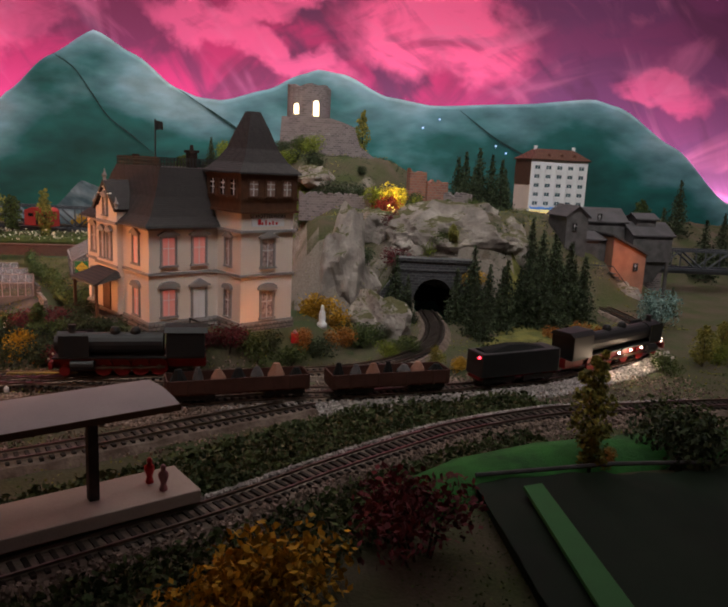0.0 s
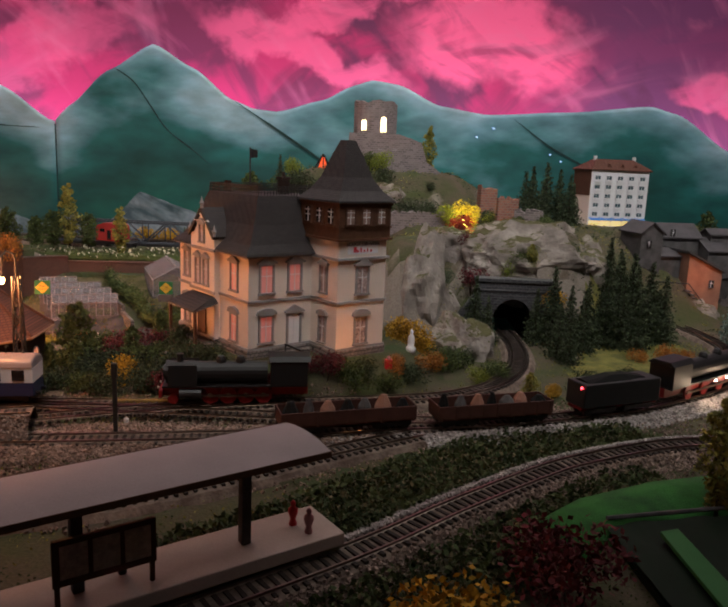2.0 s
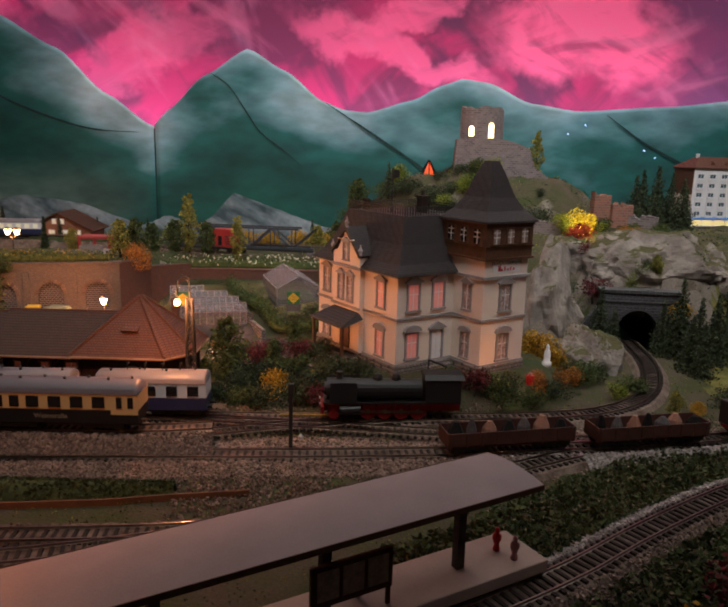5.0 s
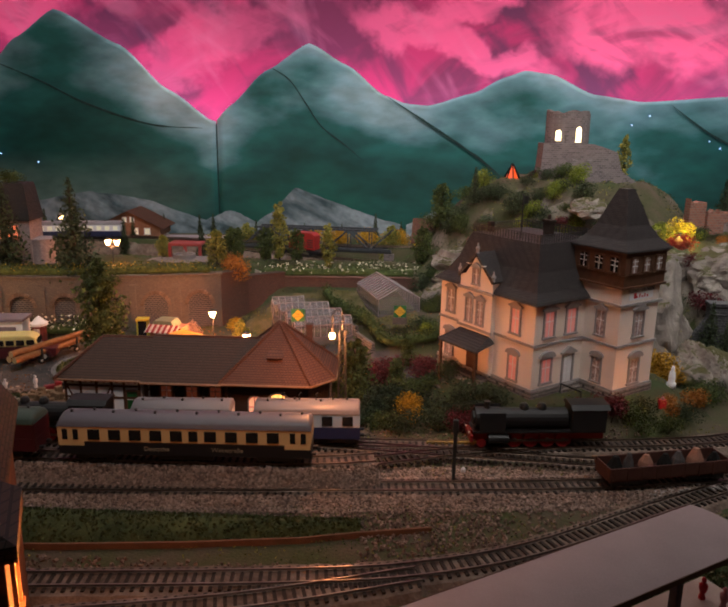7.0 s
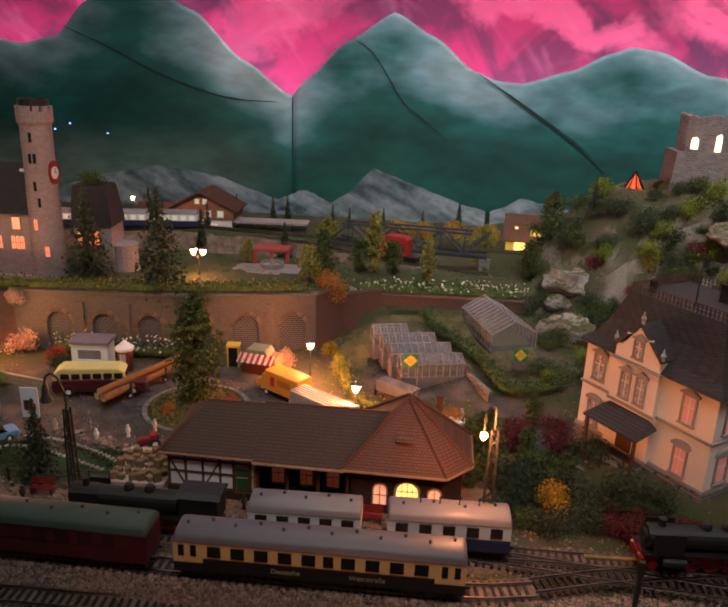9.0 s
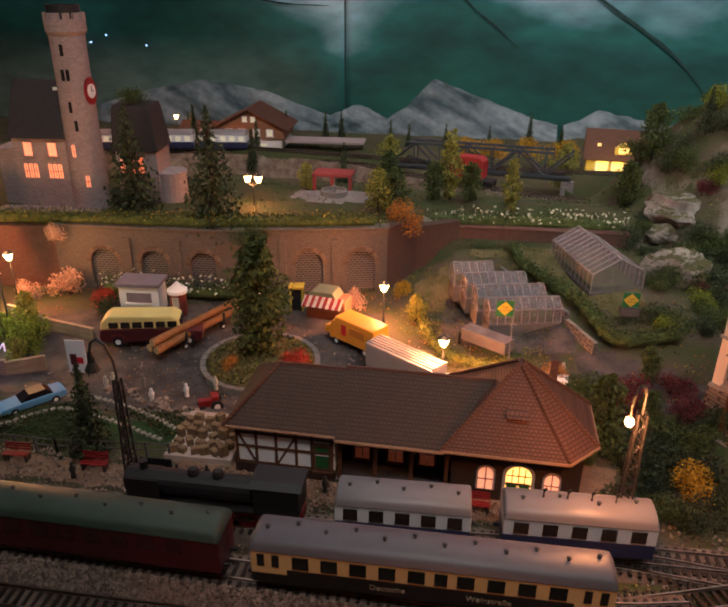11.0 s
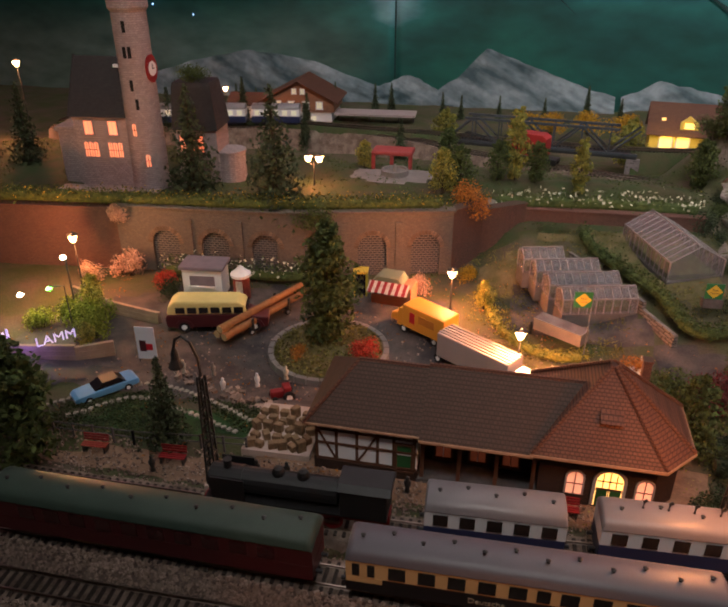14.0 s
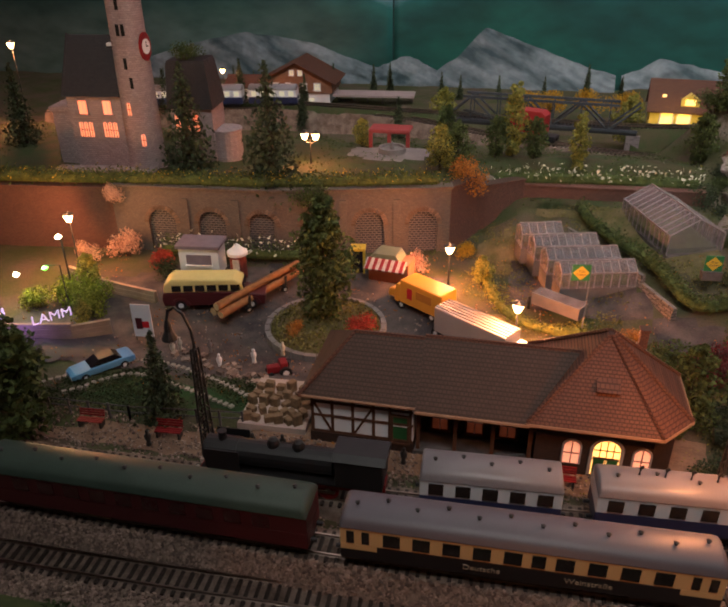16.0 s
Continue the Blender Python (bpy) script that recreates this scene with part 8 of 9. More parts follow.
def bench(x, y, z, turn):
    t = thing("bench", "red park bench on the platform", "bench", (x, y, z), turn, group="red benches")
    for i in range(3):
        part("seat_slat", Geo().box(-1.2, 1.2, -0.4 + i * 0.26, -0.2 + i * 0.26, 0.5, 0.58), BENCHRED, t)
        part("back_slat", Geo().box(-1.2, 1.2, 0.36 + i * 0.05, 0.42 + i * 0.05, 0.7 + i * 0.24, 0.88 + i * 0.24), BENCHRED, t)
    for sx in (-1, 1):
        part("leg", Geo().box(sx - 0.08, sx + 0.08, -0.4, 0.4, -0.15, 0.5), DARKIRON, t)


bench(-87.0, 70.3, 0.55, 4)
bench(-79.4, 70.3, 0.55, 4)
bench(-45.8, 71.0, 0.55, 0)


def fence(pts, z, h, label):
    t = thing("fence", label, "fence")
    L = [Vector((*p, z)) for p in pts]
    for a, b in zip(L, L[1:]):
        n = max(2, int((b - a).length / 1.8))
        for i in range(n + 1):
            p = a.lerp(b, i / n)
            part("post", Geo().box(p.x - 0.09, p.x + 0.09, p.y - 0.09, p.y + 0.09, z - 0.4, z + h), GREYWOOD, t)
        for zz in (h * 0.45, h * 0.9):
            part("rail", Geo().tube([(a.x, a.y, z + zz), (b.x, b.y, z + zz)], 0.07, 5), GREYWOOD, t)


fence([(-92, 71.6), (-84, 71.8), (-73.5, 73.0)], 0.5, 1.5, "grey rail fence behind the station platform")


def kerb_line(pts, label):
    t = thing("stone_edging", label, "edging", kind="structure")
    rnd = random.Random(9)
    for p in spline(pts, 0.7):
        z = height(p.x, p.y)
        part("edging_stone", Geo().box(-0.24, 0.24, -0.2, 0.2, -0.3, 0.3, turned(p.x, p.y, z, rnd.uniform(0, 90))), KERBWHITE, t)


kerb_line([(-95.5, 75.5), (-89, 81.2), (-85, 81.6), (-79, 79.4), (-74.5, 77.2)], "row of whitish edging stones along the road")
kerb_line([(-92.5, 74.5), (-87.5, 78.6), (-82, 77.6), (-75.5, 75.4)], "row of whitish edging stones along the lawn")
BALEBROWN = mat("hay_brown", (0.24, 0.15, 0.085), 0.9, 0.35, 200, 0.5)
bar = thing("hay_yard", "open yard of crates and hay bales beside the station", "yard", (-70.6, 74.4, 0.4), 2)
part("yard_floor", Geo().box(-3.4, 2.9, -1.6, 5.6, -0.6, 0.5), CONCRETE, bar)
rb = random.Random(12)
for i in range(30):
    part("bale", Geo().box(-0.42, 0.42, -0.3, 0.3, 0.45, 0.95 + rb.random() * 0.7, turned(-2.7 + (i % 6) * 0.98 + rb.uniform(-0.2, 0.2), -0.9 + (i // 6) * 1.2, 0, rb.uniform(-60, 60))), BALEBROWN, bar, bevel=0.06)
for i in range(16):
    figurine(-86 + 12 * rb.random(), 83.5 + 3.5 * rb.random() - i * 0.12, -0.7, (NOTICE, WHITE, KERB, NOTICE)[i % 4], "tiny plain market figurine among wares") if i < 7 else None
wares = Geo()
for i in range(60):
    q = rb.uniform(0.15, 0.42)
    wx = -86 + 12.5 * rb.random()
    wy = 85.0 - 0.42 * (wx + 86) + rb.uniform(-1.3, 1.3)
    wares.box(-q, q, -q * 0.6, q * 0.6, -0.1, q * rb.uniform(0.5, 1.6), turned(wx, wy, height(wx, wy) + 0.1, rb.uniform(0, 180)))
tagged(part("market_wares", wares, STONES), "scattered pale wares and crates beside the square", "wares", kind="stuff")
tr = thing("tractor", "small red tractor on the square", "tractor", (-73.6, 83.0, -0.9), 30)
part("body", Geo().box(-1.1, 0.4, -0.4, 0.4, 0.5, 1.3).box(0.2, 1.0, -0.6, 0.6, 0.5, 1.7), BENCHRED, tr, bevel=0.1)
wheels(tr, (-0.8,), 0.6, 0.4)
wheels(tr, (0.7,), 0.75, 0.65)


def low_wall(pts, h, label, material=None):
    t = thing("garden_wall", label, "wall", kind="structure")
    for (xa, ya), (xb, yb) in zip(pts, pts[1:]):
        l = math.hypot(xb - xa, yb - ya)
        m = turned(xa, ya, height((xa + xb) / 2, (ya + yb) / 2), math.degrees(math.atan2(yb - ya, xb - xa)))
        for i in range(3):
            part("course", Geo().box(-0.1, l, -0.3 + 0.06 * i, 0.4 - 0.06 * i, -0.5 + h * i / 3, h * (i + 1) / 3 - 0.06).move(m), material or WALLSTONE, t)


low_wall([(-108.5, 100.5), (-101, 97.5), (-93.8, 96.0)], 1.7, "low layered stone wall beside the square")
low_wall([(-106, 84.5), (-99, 86), (-95.5, 88.2)], 1.9, "low layered stone wall under the beer garden")
patch("road", [(-125, 70), (-112, 74), (-97, 78.5), (-89, 83.5), (-91, 87.5), (-98, 84.5), (-112, 80.5), (-125, 78)], ROADBLACK, 0.2, "black road with a car", "road")


# beer garden with coloured lights
def beer_garden():
    t = thing("string_lights", "string of coloured garden lights on iron posts", "lights", (-106, 92, 0))
    for x, y, z, m_, c in ((0.6, 0.0, 4.2, GLOWGREEN, (0.2, 1.0, 0.15)), (-3.2, -0.5, 3.2, GLOWLAMP, (1.0, 0.8, 0.5)), (0.5, 3.8, 6.6, GLOWLAMP, (1.0, 0.75, 0.35))):
        part("light", Geo().lathe([(0.1, -0.3), (0.42, 0), (0.1, 0.3)], 8, (x, y, z)), m_, t)
        bulb("garden_light", (-106 + x, 92 + y - 0.6, z + 0.6), 0.05 if m_ is GLOWGREEN else 0.2, c, 0.3)
    part("posts", Geo().tube([(0.5, 4.2, -1), (0.5, 4.2, 6.4)], 0.12, 6).tube([(2.4, 0.4, -1), (2.4, 0.4, 4.6), (0.6, 0, 4.5)], 0.1, 6), DARKIRON, t)
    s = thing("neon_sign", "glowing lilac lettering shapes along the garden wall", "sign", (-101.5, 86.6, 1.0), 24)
    for i in range(4):
        part("glow_bar", Geo().box(-8.5 + i * 1.1 + 0.3 * (i % 3), -8.3 + i * 1.1 + 0.3 * (i % 3), -0.1, 0.1, 0.2 + 0.25 * (i % 2), 1.7 - 0.2 * (i % 3)), GLOWLILAC, s)
    lettering("LAMM", 1.6, turned(0.5, -2.4, 0.8, 22), GLOWLILAC, s)
    bulb("lilac_light", (-104, 83.0, 1.8), 0.04, (0.35, 0.2, 1.0), 0.4)


beer_garden()
for x, y, k, s in ((-104.5, 94.5, "lime", 1.3), (-100.2, 91.5, "lime", 1.2), (-101.5, 95, "lime", 1.1), (-99.5, 89, "olive", 0.35), (-108, 92, "lime", 1.0), (-104, 98, "olive", 0.5)):
    plant(k, x, y, s)

# small things near the villa
st = part("statue", Geo().lathe([(0.7, 0), (0.7, 0.8), (0.45, 0.9), (0.5, 1.6), (0.42, 2.4), (0.2, 2.7), (0.28, 3.0), (0.1, 3.4)], 10), WHITE, smooth=True)
st.matrix_basis = place(4.9, 82.4, height(4.9, 82.4), 0, 0.85)
tagged(st, "pale stone statue beside the villa", "statue")
pump = thing("hydrant", "small red pump at the villa corner", "pump", (1.6, 76.2, height(1.6, 76.2)))
part("body", Geo().box(-0.7, 0.7, -0.5, 0.5, -0.1, 1.7), SIGNRED, pump, bevel=0.1)
part("cap", Geo().lathe([(0.3, 1.7), (0.35, 2.0), (0.1, 2.4)], 8), PINKCOAT, pump)
pump.scale = (0.6, 0.6, 0.6)


def campfire(x, y, z, label, glow, watts, col, r=1.0):
    t = thing("campfire", label, "fire", (x, y, z))
    rnd = random.Random(int(x * 10))
    for i in range(8):
        a = 2 * math.pi * i / 8
        part("log", Geo().tube([(r * 1.1 * math.cos(a), r * 1.1 * math.sin(a), 0), (0.1 * math.cos(a), 0.1 * math.sin(a), r * 1.9)], 0.13, 5), SOOT, t)
    part("embers", Geo().lathe([(r * 0.9, 0), (r * 0.6, r * 0.5), (r * 0.25, r * 1.3), (0.05, r * 1.8)], 9), glow, t, "glowing embers")
    bulb("fire_light", (x, y - r * 1.6, z + r * 1.6), watts, col, 0.3)


campfire(17.6, 117.6, height(17.6, 117.6), "bright yellow glowing campfire on the hill", GLOWFIRE, 0.17, (1.0, 0.68, 0.16))
campfire(-5.7, 148.5, height(-5.7, 148.5), "red glowing camp fire below the castle", GLOWEMBER, 0.02, (1.0, 0.2, 0.04), 2.0)
plant("golden", 18.4, 119.6, 1.25)
plant("lime", 14.6, 118.4, 1.2)


def signal_box():
    """Near signal cabin: a front room with a skirt roof before a taller hipped block."""
    t = thing("signal_cabin", "dark brown signal cabin with a lit yellow window", "cabin", (-50.85, 25.45, 0.2), 25.5)
    part("wall", Geo().box(-4.2, 4.05, -5.8, -1, -0.5, 17.2), CABINBROWN, t, bevel=0.05)
    part("tower_wall", Geo().box(-4.0, 3.4, -1, 9.6, -0.5, 17.4), CABINBROWN, t, bevel=0.05)
    part("skirt_roof", Geo().loft([[(x0, y0, z), (x1, y0, z), (x1, y1, z), (x0, y1, z)] for x0, x1, y0, y1, z in ((-5.0, 4.6, -6.5, -1.6, 16.9), (-5.0, 4.6, -6.5, -1.6, 17.6), (-3.6, 2.8, -5.0, -1.6, 18.6))]), CABINROOF, t)
    part("hip_roof", Geo().loft([[(x0, y0, z), (x1, y0, z), (x1, y1, z), (x0, y1, z)] for x0, x1, y0, y1, z in ((-4.5, 3.9, -1.8, 10.2, 17.0), (-4.5, 3.9, -1.8, 10.2, 17.4), (-3.4, 2.8, 1.5, 9.6, 19.4), (-2.6, 2.2, 6.0, 8.0, 20.2))]), CABINROOF, t)
    part("chimney", Geo().box(0.2, 1.4, 2.2, 3.2, 18.6, 20.6), CABINBROWN, t, bevel=0.06)
    for y in (-3.4,):
        window(t, turned(4.05, y, 12.6, 90), 1.5, 3.4, CABINBROWN, GLOWCABIN)
    for x in (3.05,):
        window(t, turned(x, -5.8, 13.2), 1.0, 3.4, CABINBROWN, GLOWCABIN)


signal_box()
bulb("cabin_light", (-43.6, 25.2, 13.4), 0.5, (1.0, 0.30, 0.07), 0.6)


DULLYELLOW = mat("dull_yellow_paint", (0.30, 0.21, 0.05), 0.8, 0.4, 90, 0.2, col2=(0.12, 0.09, 0.04))


def signal_post():
    t = thing("signal_post", "dark railway signal post with a crossarm", "signal", (-23.6, 59.8, 0.3))
    part("post", Geo().box(-0.16, 0.16, -0.16, 0.16, -0.3, 6.8), DARKIRON, t)
    part("head", Geo().box(-0.26, 0.26, -0.2, 0.2, 5.6, 6.9), DARKIRON, t, bevel=0.1)
    part("lamp", Geo().lathe([(0.2, 0), (0.22, 0.3), (0.05, 0.5)], 8, (0.9, 0, 1.6)), WHITE, t)


signal_post()

for x, y, l, a in ((-22.6, 68.9, 6.4, 3), (-13.6, 69.6, 3.2, 6)):
    e = thing("platform_edge_strip", "yellow painted edging plank beside the track", "plank", (x, y - 0.4, 1.0), a)
    part("plank", Geo().box(-l / 2, l / 2, -0.3, 0.3, -0.5, 0.0), DULLYELLOW, e, bevel=0.04)
e = thing("loading_plank", "flat sandy wooden ramp beside the track", "plank", (-5.6, 65.6, 0.5), 8)
part("plank", Geo().box(-3.2, 3.2, -1.0, 1.0, -0.4, 0.5), LOGWOOD, e, bevel=0.06)
hedge("hedge", "dark clipped garden hedge below the villa", [(-33, 78.5), (-27.5, 78.3), (-24.5, 78.0)], 2.0, 3.0, DARKHEDGE)
hedge("hedge", "dark clipped garden hedge below the villa", [(-23.5, 75.6), (-20, 74.6), (-17.5, 73.4)], 2.2, 3.2, DARKHEDGE)
hedge("hedge", "dark clipped garden hedge below the villa", [(-32, 83.5), (-27.5, 84), (-23.5, 85)], 1.4, 1.8, DARKHEDGE)

pl = thing("planter", "white trough planted with a rusty bush", "planter", (-37.8, 95.4, height(-37.8, 95.4)), -8)
part("trough", Geo().loft([[(-1.5, -0.7, 0), (1.5, -0.7, 0), (1.5, 0.7, 0), (-1.5, 0.7, 0)], [(-1.8, -0.9, 1.2), (1.8, -0.9, 1.2), (1.8, 0.9, 1.2), (-1.8, 0.9, 1.2)]]), WHITE, pl, bevel=0.06)
plant("orange", -37.8, 95.4, 0.55, height(-37.8, 95.4) + 1.1)
figurine(-36.4, 97.6, height(-36.4, 97.6) + 0.1, NOTICE, "tiny plain pale figurine on the garden path")
low_wall([(-43.6, 121.2), (-39.4, 114.4), (-35.4, 107), (-32.6, 101.0)], 1.3, "low dark brick wall along the garden ramp", STONEBASE)
figurine(-48.5, 103.4, height(-48.5, 103.4) + 0.1, DARKIRON, "tiny plain dark figurine by the greenhouses")

# upper terrace
gz = thing("gazebo", "red garden gazebo by the fountain", "gazebo", (-72.3, 140.5, 6.4))
part("roof", Geo().box(-3.4, 3.4, -2, 2, 2.9, 3.5), GAZEBORED, gz, bevel=0.2)
for x in (-3.1, 0, 3.1):
    part("post", Geo().box(x - 0.3, x + 0.3, -1.7, -1.2, -0.6, 3.0), GAZEBORED, gz)
fo = thing("fountain", "round grey stone fountain", "fountain", (-70.8, 133.4, height(-70.8, 133.4)))
part("basin", Geo().lathe([(2.2, -0.2), (2.2, 1.0), (1.8, 1.0), (1.8, 0.6), (0.3, 0.6), (0.25, 1.6), (0.05, 1.9)], 16), KERB, fo)
patch("fountain_court", [(-79, 130), (-70, 127.5), (-63, 131), (-64, 139), (-78, 139)], KERB, 0.22, "pale gravel court round the fountain", "pavement")
track([(-150, 164), (-110, 172), (-70, 169), (-30, 165), (0, 172), (30, 190)], z=5.6, ballast=False)
up = [(-150, 164), (-110, 172), (-70, 169), (-30, 165), (0, 172), (30, 190)]
rings = [[(p.x, p.y - 5, -3), (p.x, p.y - 2.2, 5.5), (p.x, p.y + 2.2, 5.5), (p.x, p.y + 5, -3)] for p in spline(up, 2.0) if p.x < -66]
tagged(part("embankment", Geo().loft(rings, closed=False), GRASSBROWN, smooth=True), "turfed brown railway embankment", "embankment", kind="structure")
rings = [[(p.x, p.y - 5, -3), (p.x, p.y - 2.2, 5.5), (p.x, p.y + 2.2, 5.5), (p.x, p.y + 5, -3)] for p in spline(up, 2.0) if p.x > -32]
tagged(part("embankment", Geo().loft(rings, closed=False), GRASSBROWN, smooth=True), "turfed brown railway embankment", "embankment", kind="structure")


def painted_crag(x, w, h, seed, shape):
    """Low grey ridge at the panel's foot; shape: its skyline as shares of width and height."""
    n = 60
    t = thing("rock_ridge", "hazy grey craggy ridge at the mountain panel's foot", "rock", (x, 229, 2))
    rows = []
    for j in range(13):
        v = j / 12
        row = []
        for i in range(n + 1):
            u = i / n
            top = next(z0 + (z1 - z0) * (u - u0) / (u1 - u0) for (u0, z0), (u1, z1) in zip(shape, shape[1:]) if u <= u1)
            z = (h * top + 0.5 * noise.noise((u * 11, seed, 0))) * (1 - v) - 5 * v
            q = noise.noise((u * w * 0.3 + v * 2.5 + seed * 3, v * h * 0.4 - u * w * 0.12, seed))
            row.append((-w + 2 * w * u, 2.2 - 3.4 * v ** 0.8 + 0.9 * (1 - 2 * abs(q)) + 0.22 * noise.noise((u * 40, v * 14, seed)), z))
        rows.append(row)
    part("ridge", Geo().loft(rows, closed=False, caps=False), FARROCK, t, smooth=True)


PEAK = [(0, 0), (0.1, 0.28), (0.27, 1.0), (0.41, 0.8), (0.64, 0.46), (0.82, 0.2), (1, 0)]
BROAD = [(0, 0.1), (0.2, 0.6), (0.46, 1.0), (0.62, 0.84), (0.72, 0.72), (0.86, 0.3), (1, 0)]
painted_crag(-51.5, 24, 11.6, 1, PEAK)
painted_crag(-84.5, 9, 3.8, 2, [(0, 0), (0.5, 1.0), (0.68, 0.7), (1, 0)])
painted_crag(-128, 37, 9.2, 3, BROAD)
painted_crag(-9, 17, 4.6, 4, PEAK)
painted_crag(18, 16, 6.0, 5, BROAD)

# ---------------------------------------------------------------- planting
for x, y, s, k in ((-98.2, 119.0, 1.55, "bigfir"), (-84.6, 115.8, 1.68, "bigfir"), (-81, 72.6, 0.95, "fir2"), (-91.4, 67.6, 1.15, "green"), (-95.5, 71, 1.05, "green"),
                   (-77, 139.5, 0.5, "olive"), (-62.4, 125.5, 0.7, "olive"), (-60.0, 127, 0.72, "green"), (-52.2, 134.7, 1.15, "poplar"), (-54.8, 133.5, 0.65, "green"), (-49, 135.4, 0.65, "green"), (-42.5, 133.4, 0.9, "poplar"),
                   (-67.4, 176, 1.0, "olive"), (-74, 158, 0.8, "fir"), (-64, 150, 0.7, "green"), (-30.5, 172, 1.0, "olive"), (-9, 178, 1.3, "slimfir"), (-20, 146, 0.9, "green"), (-24, 141, 0.8, "green"), (-14, 141, 0.7, "fir"),
                   (-116, 132, 1.4, "green"), (-132, 128, 1.3, "fir"), (-141, 128, 1.2, "fir"), (-125, 165, 1.2, "fir"), (-102, 190, 1.0, "slimfir"), (-120, 195, 1.2, "slimfir"), (-96, 168, 1.0, "slimfir")):
    plant(k, x, y, s)
for i in range(14):
    plant("slimfir", -150 + i * 9.5 + RND.uniform(-3, 3), 214 + RND.uniform(-4, 4), RND.uniform(0.55, 1.0))
for i in range(5):
    plant("yellow", -52 + i * 7.5 + RND.uniform(-2, 2), 193 + RND.uniform(-3, 3), 1.5, 1.6, label="yellow flowering bush behind the bridge")
# firs on the hill and by the tunnel
for x, y, s in ((34, 139, 1.15), (38.5, 140, 1.3), (42, 136, 1.0), (36, 134, 0.8),
                (16.2, 98.6, 0.95), (17.6, 96.8, 0.7), (27.2, 97.6, 1.05), (28.8, 95, 0.9), (25.8, 90.5, 0.75), (26.2, 87.4, 0.7), (36, 99.5, 0.85), (38, 105, 1.0), (41, 108, 1.0), (44.5, 110, 0.85), (41, 99, 0.85), (44.5, 103, 0.85), (47, 106, 0.7), (37, 97, 0.75), (34.5, 98.5, 0.8), (39.5, 102, 0.9), (43, 106, 0.8), (38.5, 94.5, 0.6),
                (62.5, 106, 0.5)):
    plant(RND.choice(("fir", "fir2", "fir")), x, y, s)
for x, y, z, sz in ((36.5, 95.5, 1.0, 1.05), (39.2, 97.5, 1.0, 1.15), (42.2, 99.5, 1.0, 1.2), (38.0, 100.5, 2.0, 1.2), (44.8, 100.0, 0.6, 1.0), (41.0, 103.0, 2.0, 1.25), (35.0, 97.4, 1.6, 0.95), (30.2, 93.2, 0.8, 0.9), (31.6, 96.0, 1.5, 0.95), (24.9, 97.8, 0.6, 0.8)):
    plant(RND.choice(("fir", "fir2")), x, y, sz, min(z, height(x, y)))
for x, y, sz in ((36, 141, 1.2), (40.5, 138, 1.15), (43.2, 137.4, 0.9)):
    plant("fir2", x, y, sz)
plant("poplar", 15.2, 143, 0.92, 23.4)
plant("poplar", 22.7, 46.4, 0.9, 0.8, "tall olive-green columnar tree beside the front track")
plant("dark", 29.4, 48.6, 1.8, 0.2, "large dark green bush beside the front track")
plant("shrub", 33.5, 50.0, 1.7, 0.2)
plant("orange", 24.4, 47.0, 0.4, 0.9)
plant("yellow", 0.8, 31.6, 1.6, -0.2, "large golden fibre bush at the layout's edge")
plant("yellow", -3.4, 30.0, 1.15, -0.2)
plant("wine", 8.2, 35.8, 1.75, 0.0, "large dark wine-red bush at the layout's edge")
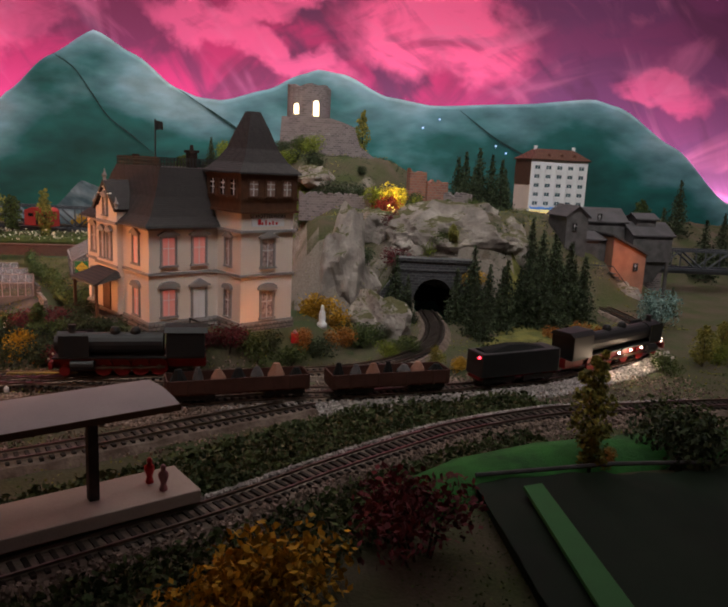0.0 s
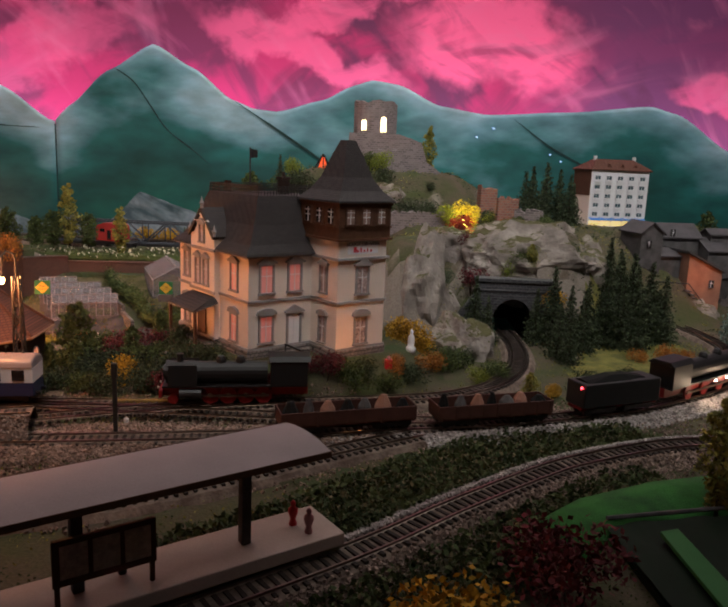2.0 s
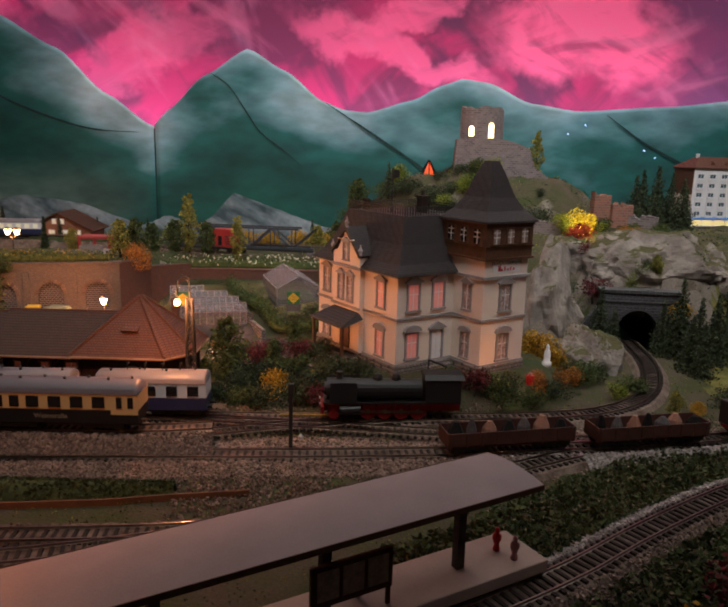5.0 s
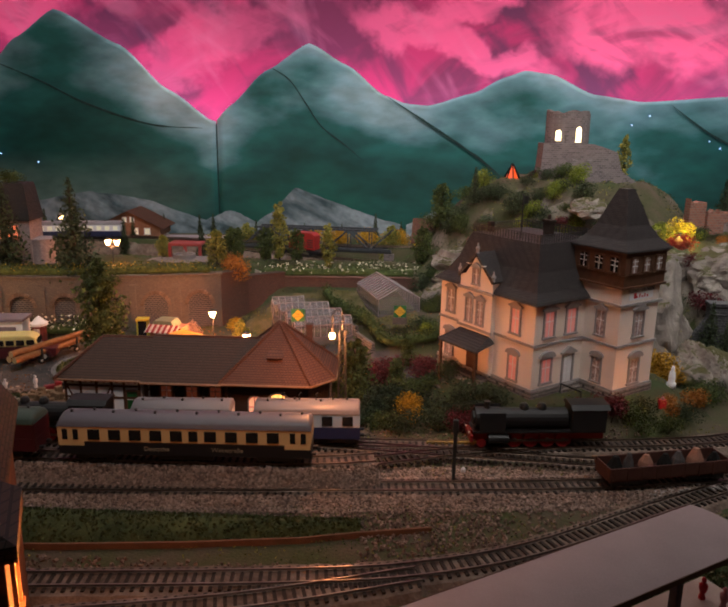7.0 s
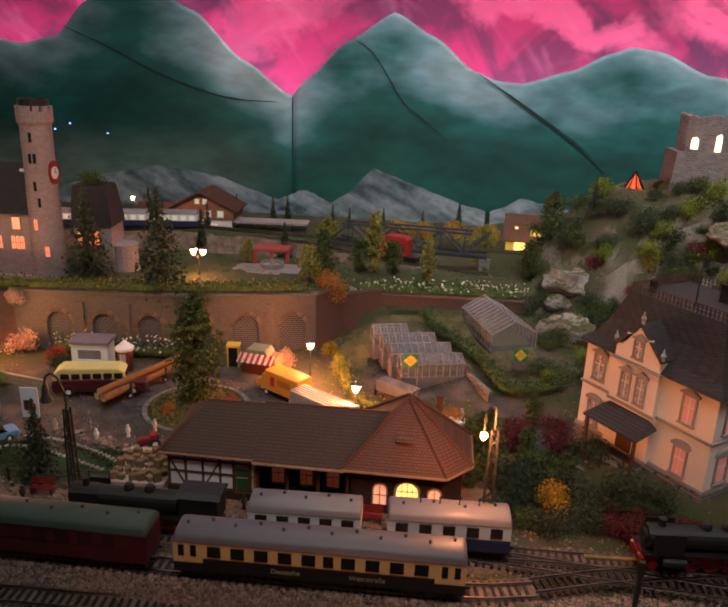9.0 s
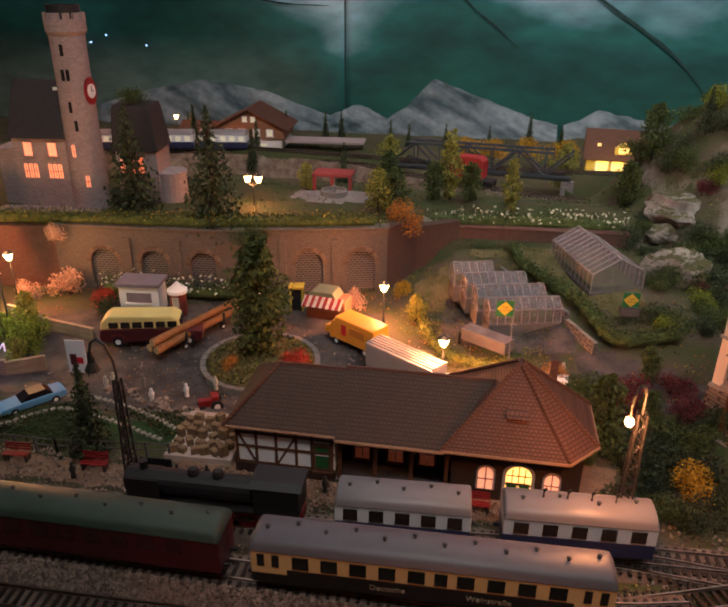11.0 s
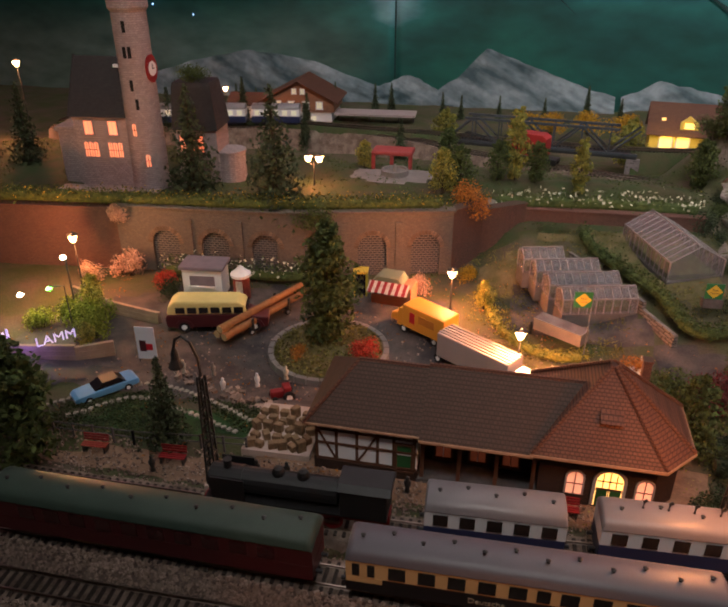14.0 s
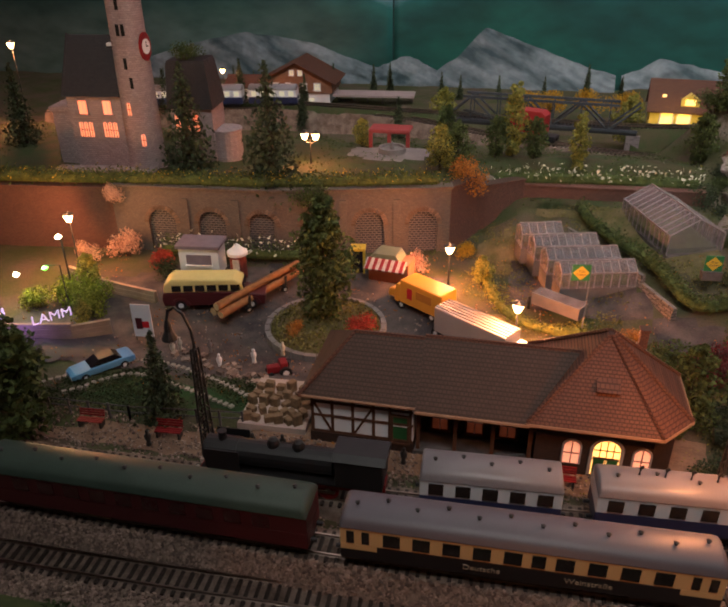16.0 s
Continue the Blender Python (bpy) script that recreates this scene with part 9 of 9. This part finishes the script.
for x, y, k, s in ((-11.5, 70.6, "wine", 0.95), (-8.0, 72.2, "wine", 0.85), (-14.8, 71.6, "wine", 0.8), (-2.5, 72.4, "shrub", 1.05), (2.6, 76.0, "orange", 0.7), (6.8, 79.8, "orange", 0.8), (5.6, 88.5, "yellow", 1.35), (8.6, 90, "yellow", 1.0), (9.8, 83.4, "shrub", 1.25), (12, 86.5, "dark", 0.9),
                   (-27.5, 76.0, "yellow", 0.95), (-24, 76.5, "dark", 1.0), (-20.3, 76.2, "dark", 1.1), (-17.4, 75.4, "dark", 0.9), (-30.5, 77.4, "dark", 1.0), (-29.5, 91.5, "wine", 1.1), (-25.5, 93, "wine", 0.9), (-33.5, 74.5, "dark", 0.9), (-31, 81.5, "dark", 1.0), (-26, 81.5, "shrub", 1.0), (-22, 82, "dark", 0.9),
                   (16.8, 72.9, "olive", 0.3), (19.5, 73.5, "yellow", 0.5), (24.5, 76.2, "dark", 0.9), (31, 80.2, "dark", 0.75), (28, 77.2, "wine", 0.5), (39.5, 86, "orange", 1.0), (43, 88, "orange", 0.7), (36, 89, "orange", 0.6),
                   (56, 97, "frost", 1.1), (50, 76.5, "olive", 0.5), (53, 78, "lime", 0.8), (56, 82, "olive", 0.45), (44, 73.5, "shrub", 0.9), (62, 90, "orange", 0.7),
                   (-54.5, 108.6, "olive", 0.42), (-57.5, 116.5, "yellow", 0.7), (-63, 111.8, "pink", 0.8), (-104.5, 107.8, "pink", 1.2), (-97.8, 105.5, "redbush", 1.0), (-95.5, 103.5, "dark", 0.9), (-109, 106, "pink", 0.9), (-84.6, 118, "pink", 0.8),
                   (-36, 79, "green", 0.35), (-34.2, 83.0, "green", 0.8), (-29, 87, "green", 0.45), (-27.5, 96, "green", 0.45), (-38, 88, "shrub", 0.8), (-42, 90, "dark", 0.7),
                   (3.5, 121.5, "lime", 1.1), (8.0, 123.5, "dark", 1.3), (12.0, 124.5, "dark", 1.1), (1.0, 118, "lime", 0.9), (5.0, 114, "lime", 1.1), (8.5, 112.5, "wine", 0.9), (-2.5, 128, "shrub", 1.2), (-6, 130, "olive", 0.5), (0, 134, "lime", 1.1), (5, 133.5, "dark", 1.2), (-3, 122, "orange", 0.8), (-10, 120, "shrub", 1.1), (-13, 114, "dark", 1.1), (-8, 108, "shrub", 1.2), (-3, 104, "orange", 0.9), (-14, 128, "shrub", 1.2),
                   (16.5, 113.5, "redbush", 1.15), (17.0, 109.5, "wine", 1.1), (16.8, 104.5, "wine", 1.3), (16.0, 101, "wine", 1.0), (22.5, 119.5, "dark", 0.9), (21.5, 102.8, "lime", 0.8), (25, 102.6, "olive", 0.3), (23.3, 103.2, "shrub", 0.9), (28.4, 100, "yellow", 0.9), (12.2, 100.4, "dark", 0.9), (35, 118, "dark", 1.1), (40, 120, "dark", 1.2), (33, 123, "shrub", 1.0)):
    plant(k, x, y, s)
for x, y, k, sz in ((-34, 72.4, "dark", 0.9), (-31, 72.8, "shrub", 0.9), (-28, 73.0, "dark", 1.0), (-25.4, 73.4, "dark", 1.0), (-22.4, 73.0, "wine", 0.9), (-19.4, 72.4, "wine", 1.0), (-16.8, 71.6, "wine", 0.9), (-5.4, 72.6, "wine", 1.0), (-0.6, 74.2, "dark", 0.8), (0.8, 73.0, "shrub", 0.8), (4.4, 76.4, "dark", 0.8), (-29.5, 79.8, "dark", 1.1), (-25.8, 87.6, "wine", 1.0), (-31.8, 89.6, "wine", 1.1), (-28.4, 84.6, "shrub", 1.0), (-34.6, 81.6, "shrub", 1.1), (-35.6, 91.6, "shrub", 1.3), (14.6, 80.4, "shrub", 0.9), (12.6, 78.0, "lime", 0.7)):
    plant(k, x, y, sz)
rh = random.Random(31)
for i in range(70):
    x, y = rh.uniform(-24, 6), rh.uniform(110, 150)
    if abs(x + 5.8) < 4.5 and y > 141:
        continue
    plant(rh.choice(("shrub", "dark", "lime", "shrub", "dark", "dark", "wine")), x, y, rh.uniform(0.6, 1.3))
for i in range(20):
    x, y = rh.uniform(4, 34), rh.uniform(112, 136)
    plant(rh.choice(("shrub", "dark", "lime", "dark", "orange")), x, y, rh.uniform(0.35, 0.75))
for i in range(60):
    x, y = rh.uniform(-26, 2), rh.uniform(104, 147)
    if abs(x + 5.8) < 4.5 and y > 139 or (x > -12 and y < 108):
        continue
    plant(rh.choice(("shrub", "dark", "dark", "lime", "shrub", "dark", "shrub", "dark")), x, y, rh.uniform(0.7, 1.25))
for x, y, z, sz in ((-14.5, 147, 12.6, 1.9), (-20, 131, 5.4, 1.3)):
    rock(x, y, z, sz * 1.5, sz, sz, int(x * 3), label="pale rock outcrop among the hill's bushes")
plant("orange", -57.4, 121.6, 1.35, 7.0, "rusty orange bush spilling over the wall's corner")
plant("green", 75, 139, 0.9)
plant("green", 86.5, 165, 0.75, 9.5)
for x, y in ((84, 150), (92, 146), (100, 152), (112, 150), (96, 165), (120, 165)):
    plant(RND.choice(("fir", "green")), x, y, 1.3)


def scatter(name, label, material, n, region, size, seed):
    """Loose turf tufts and stones over a stretch of ground."""
    rnd = random.Random(seed)
    g = Geo()
    x0, x1, y0, y1 = region
    for _ in range(n):
        x, y = rnd.uniform(x0, x1), rnd.uniform(y0, y1)
        if noise.noise((x * 0.13, y * 0.13, seed)) < -0.05:
            continue
        z = height(x, y) + 0.1
        for _ in range(2):
            g.leaf((x + rnd.gauss(0, 0.2), y + rnd.gauss(0, 0.2), z + rnd.random() * size * 0.8), size, rnd)
    tagged(part(name, g, material), label, "turf", kind="stuff")


scatter("turf", "loose dark green turf tufts", TREEGREEN, 14000, (-40, 60, 24, 74), 0.2, 1)
scatter("turf", "loose ochre turf tufts", OLIVE, 7000, (-60, 60, 40, 100), 0.2, 2)
scatter("turf", "loose dark turf on the hill", FIR, 9000, (-24, 60, 96, 150), 0.3, 3)
scatter("turf", "loose olive turf on the hill", OLIVE, 5000, (-24, 60, 96, 150), 0.28, 4)
scatter("turf", "fallen autumn leaves and turf round the square", ORANGE, 1800, (-110, -20, 70, 122), 0.26, 5)
scatter("turf", "olive tufts of the lawn by the platform", DARKTURF, 5000, (-94, -74, 72.5, 80), 0.26, 7)
scatter("turf", "tawny tufts on the lawn behind the station", SCRUB, 5000, (-58, -38, 86, 103), 0.26, 8)
scatter("turf", "tawny grass round the greenhouses", SCRUB, 4000, (-57, -24, 104, 127), 0.26, 9)
scatter("turf", "dark turf of the upper terrace", TREEGREEN, 9000, (-150, -24, 114, 160), 0.3, 6)


def stones(region, n, seed, label, rmin, rmax, material):
    rnd = random.Random(seed)
    g = Geo()
    x0, x1, y0, y1 = region
    for _ in range(n):
        x, y, r = rnd.uniform(x0, x1), rnd.uniform(y0, y1), rnd.uniform(rmin, rmax)
        if x < -32 and 46.4 < y < 53.2:
            continue
        z = height(x, y) + 0.12
        m = Matrix.Translation((x, y, z)) @ Euler((rnd.random() * 6, rnd.random() * 6, rnd.random() * 6)).to_matrix().to_4x4()
        g.box(-r, r, -r * 0.7, r * 0.7, -r * 0.6, r * 0.6, m)
    tagged(part("gravel", g, material), label, "gravel", kind="stuff")


stones((-70, 45, 50, 72), 9000, 3, "loose pinkish ballast stones between the tracks", 0.06, 0.15, STONES)
stones((-100, -20, 44, 58), 7000, 6, "dark loose ballast between the front tracks", 0.07, 0.17, DARKSTONES)
stones((-95, -34, 67.5, 72.5), 2200, 4, "loose grit on the station platform", 0.06, 0.14, STONES)
stones((-95, -40, 80, 104), 700, 5, "scattered grit on the square", 0.06, 0.16, STONES)
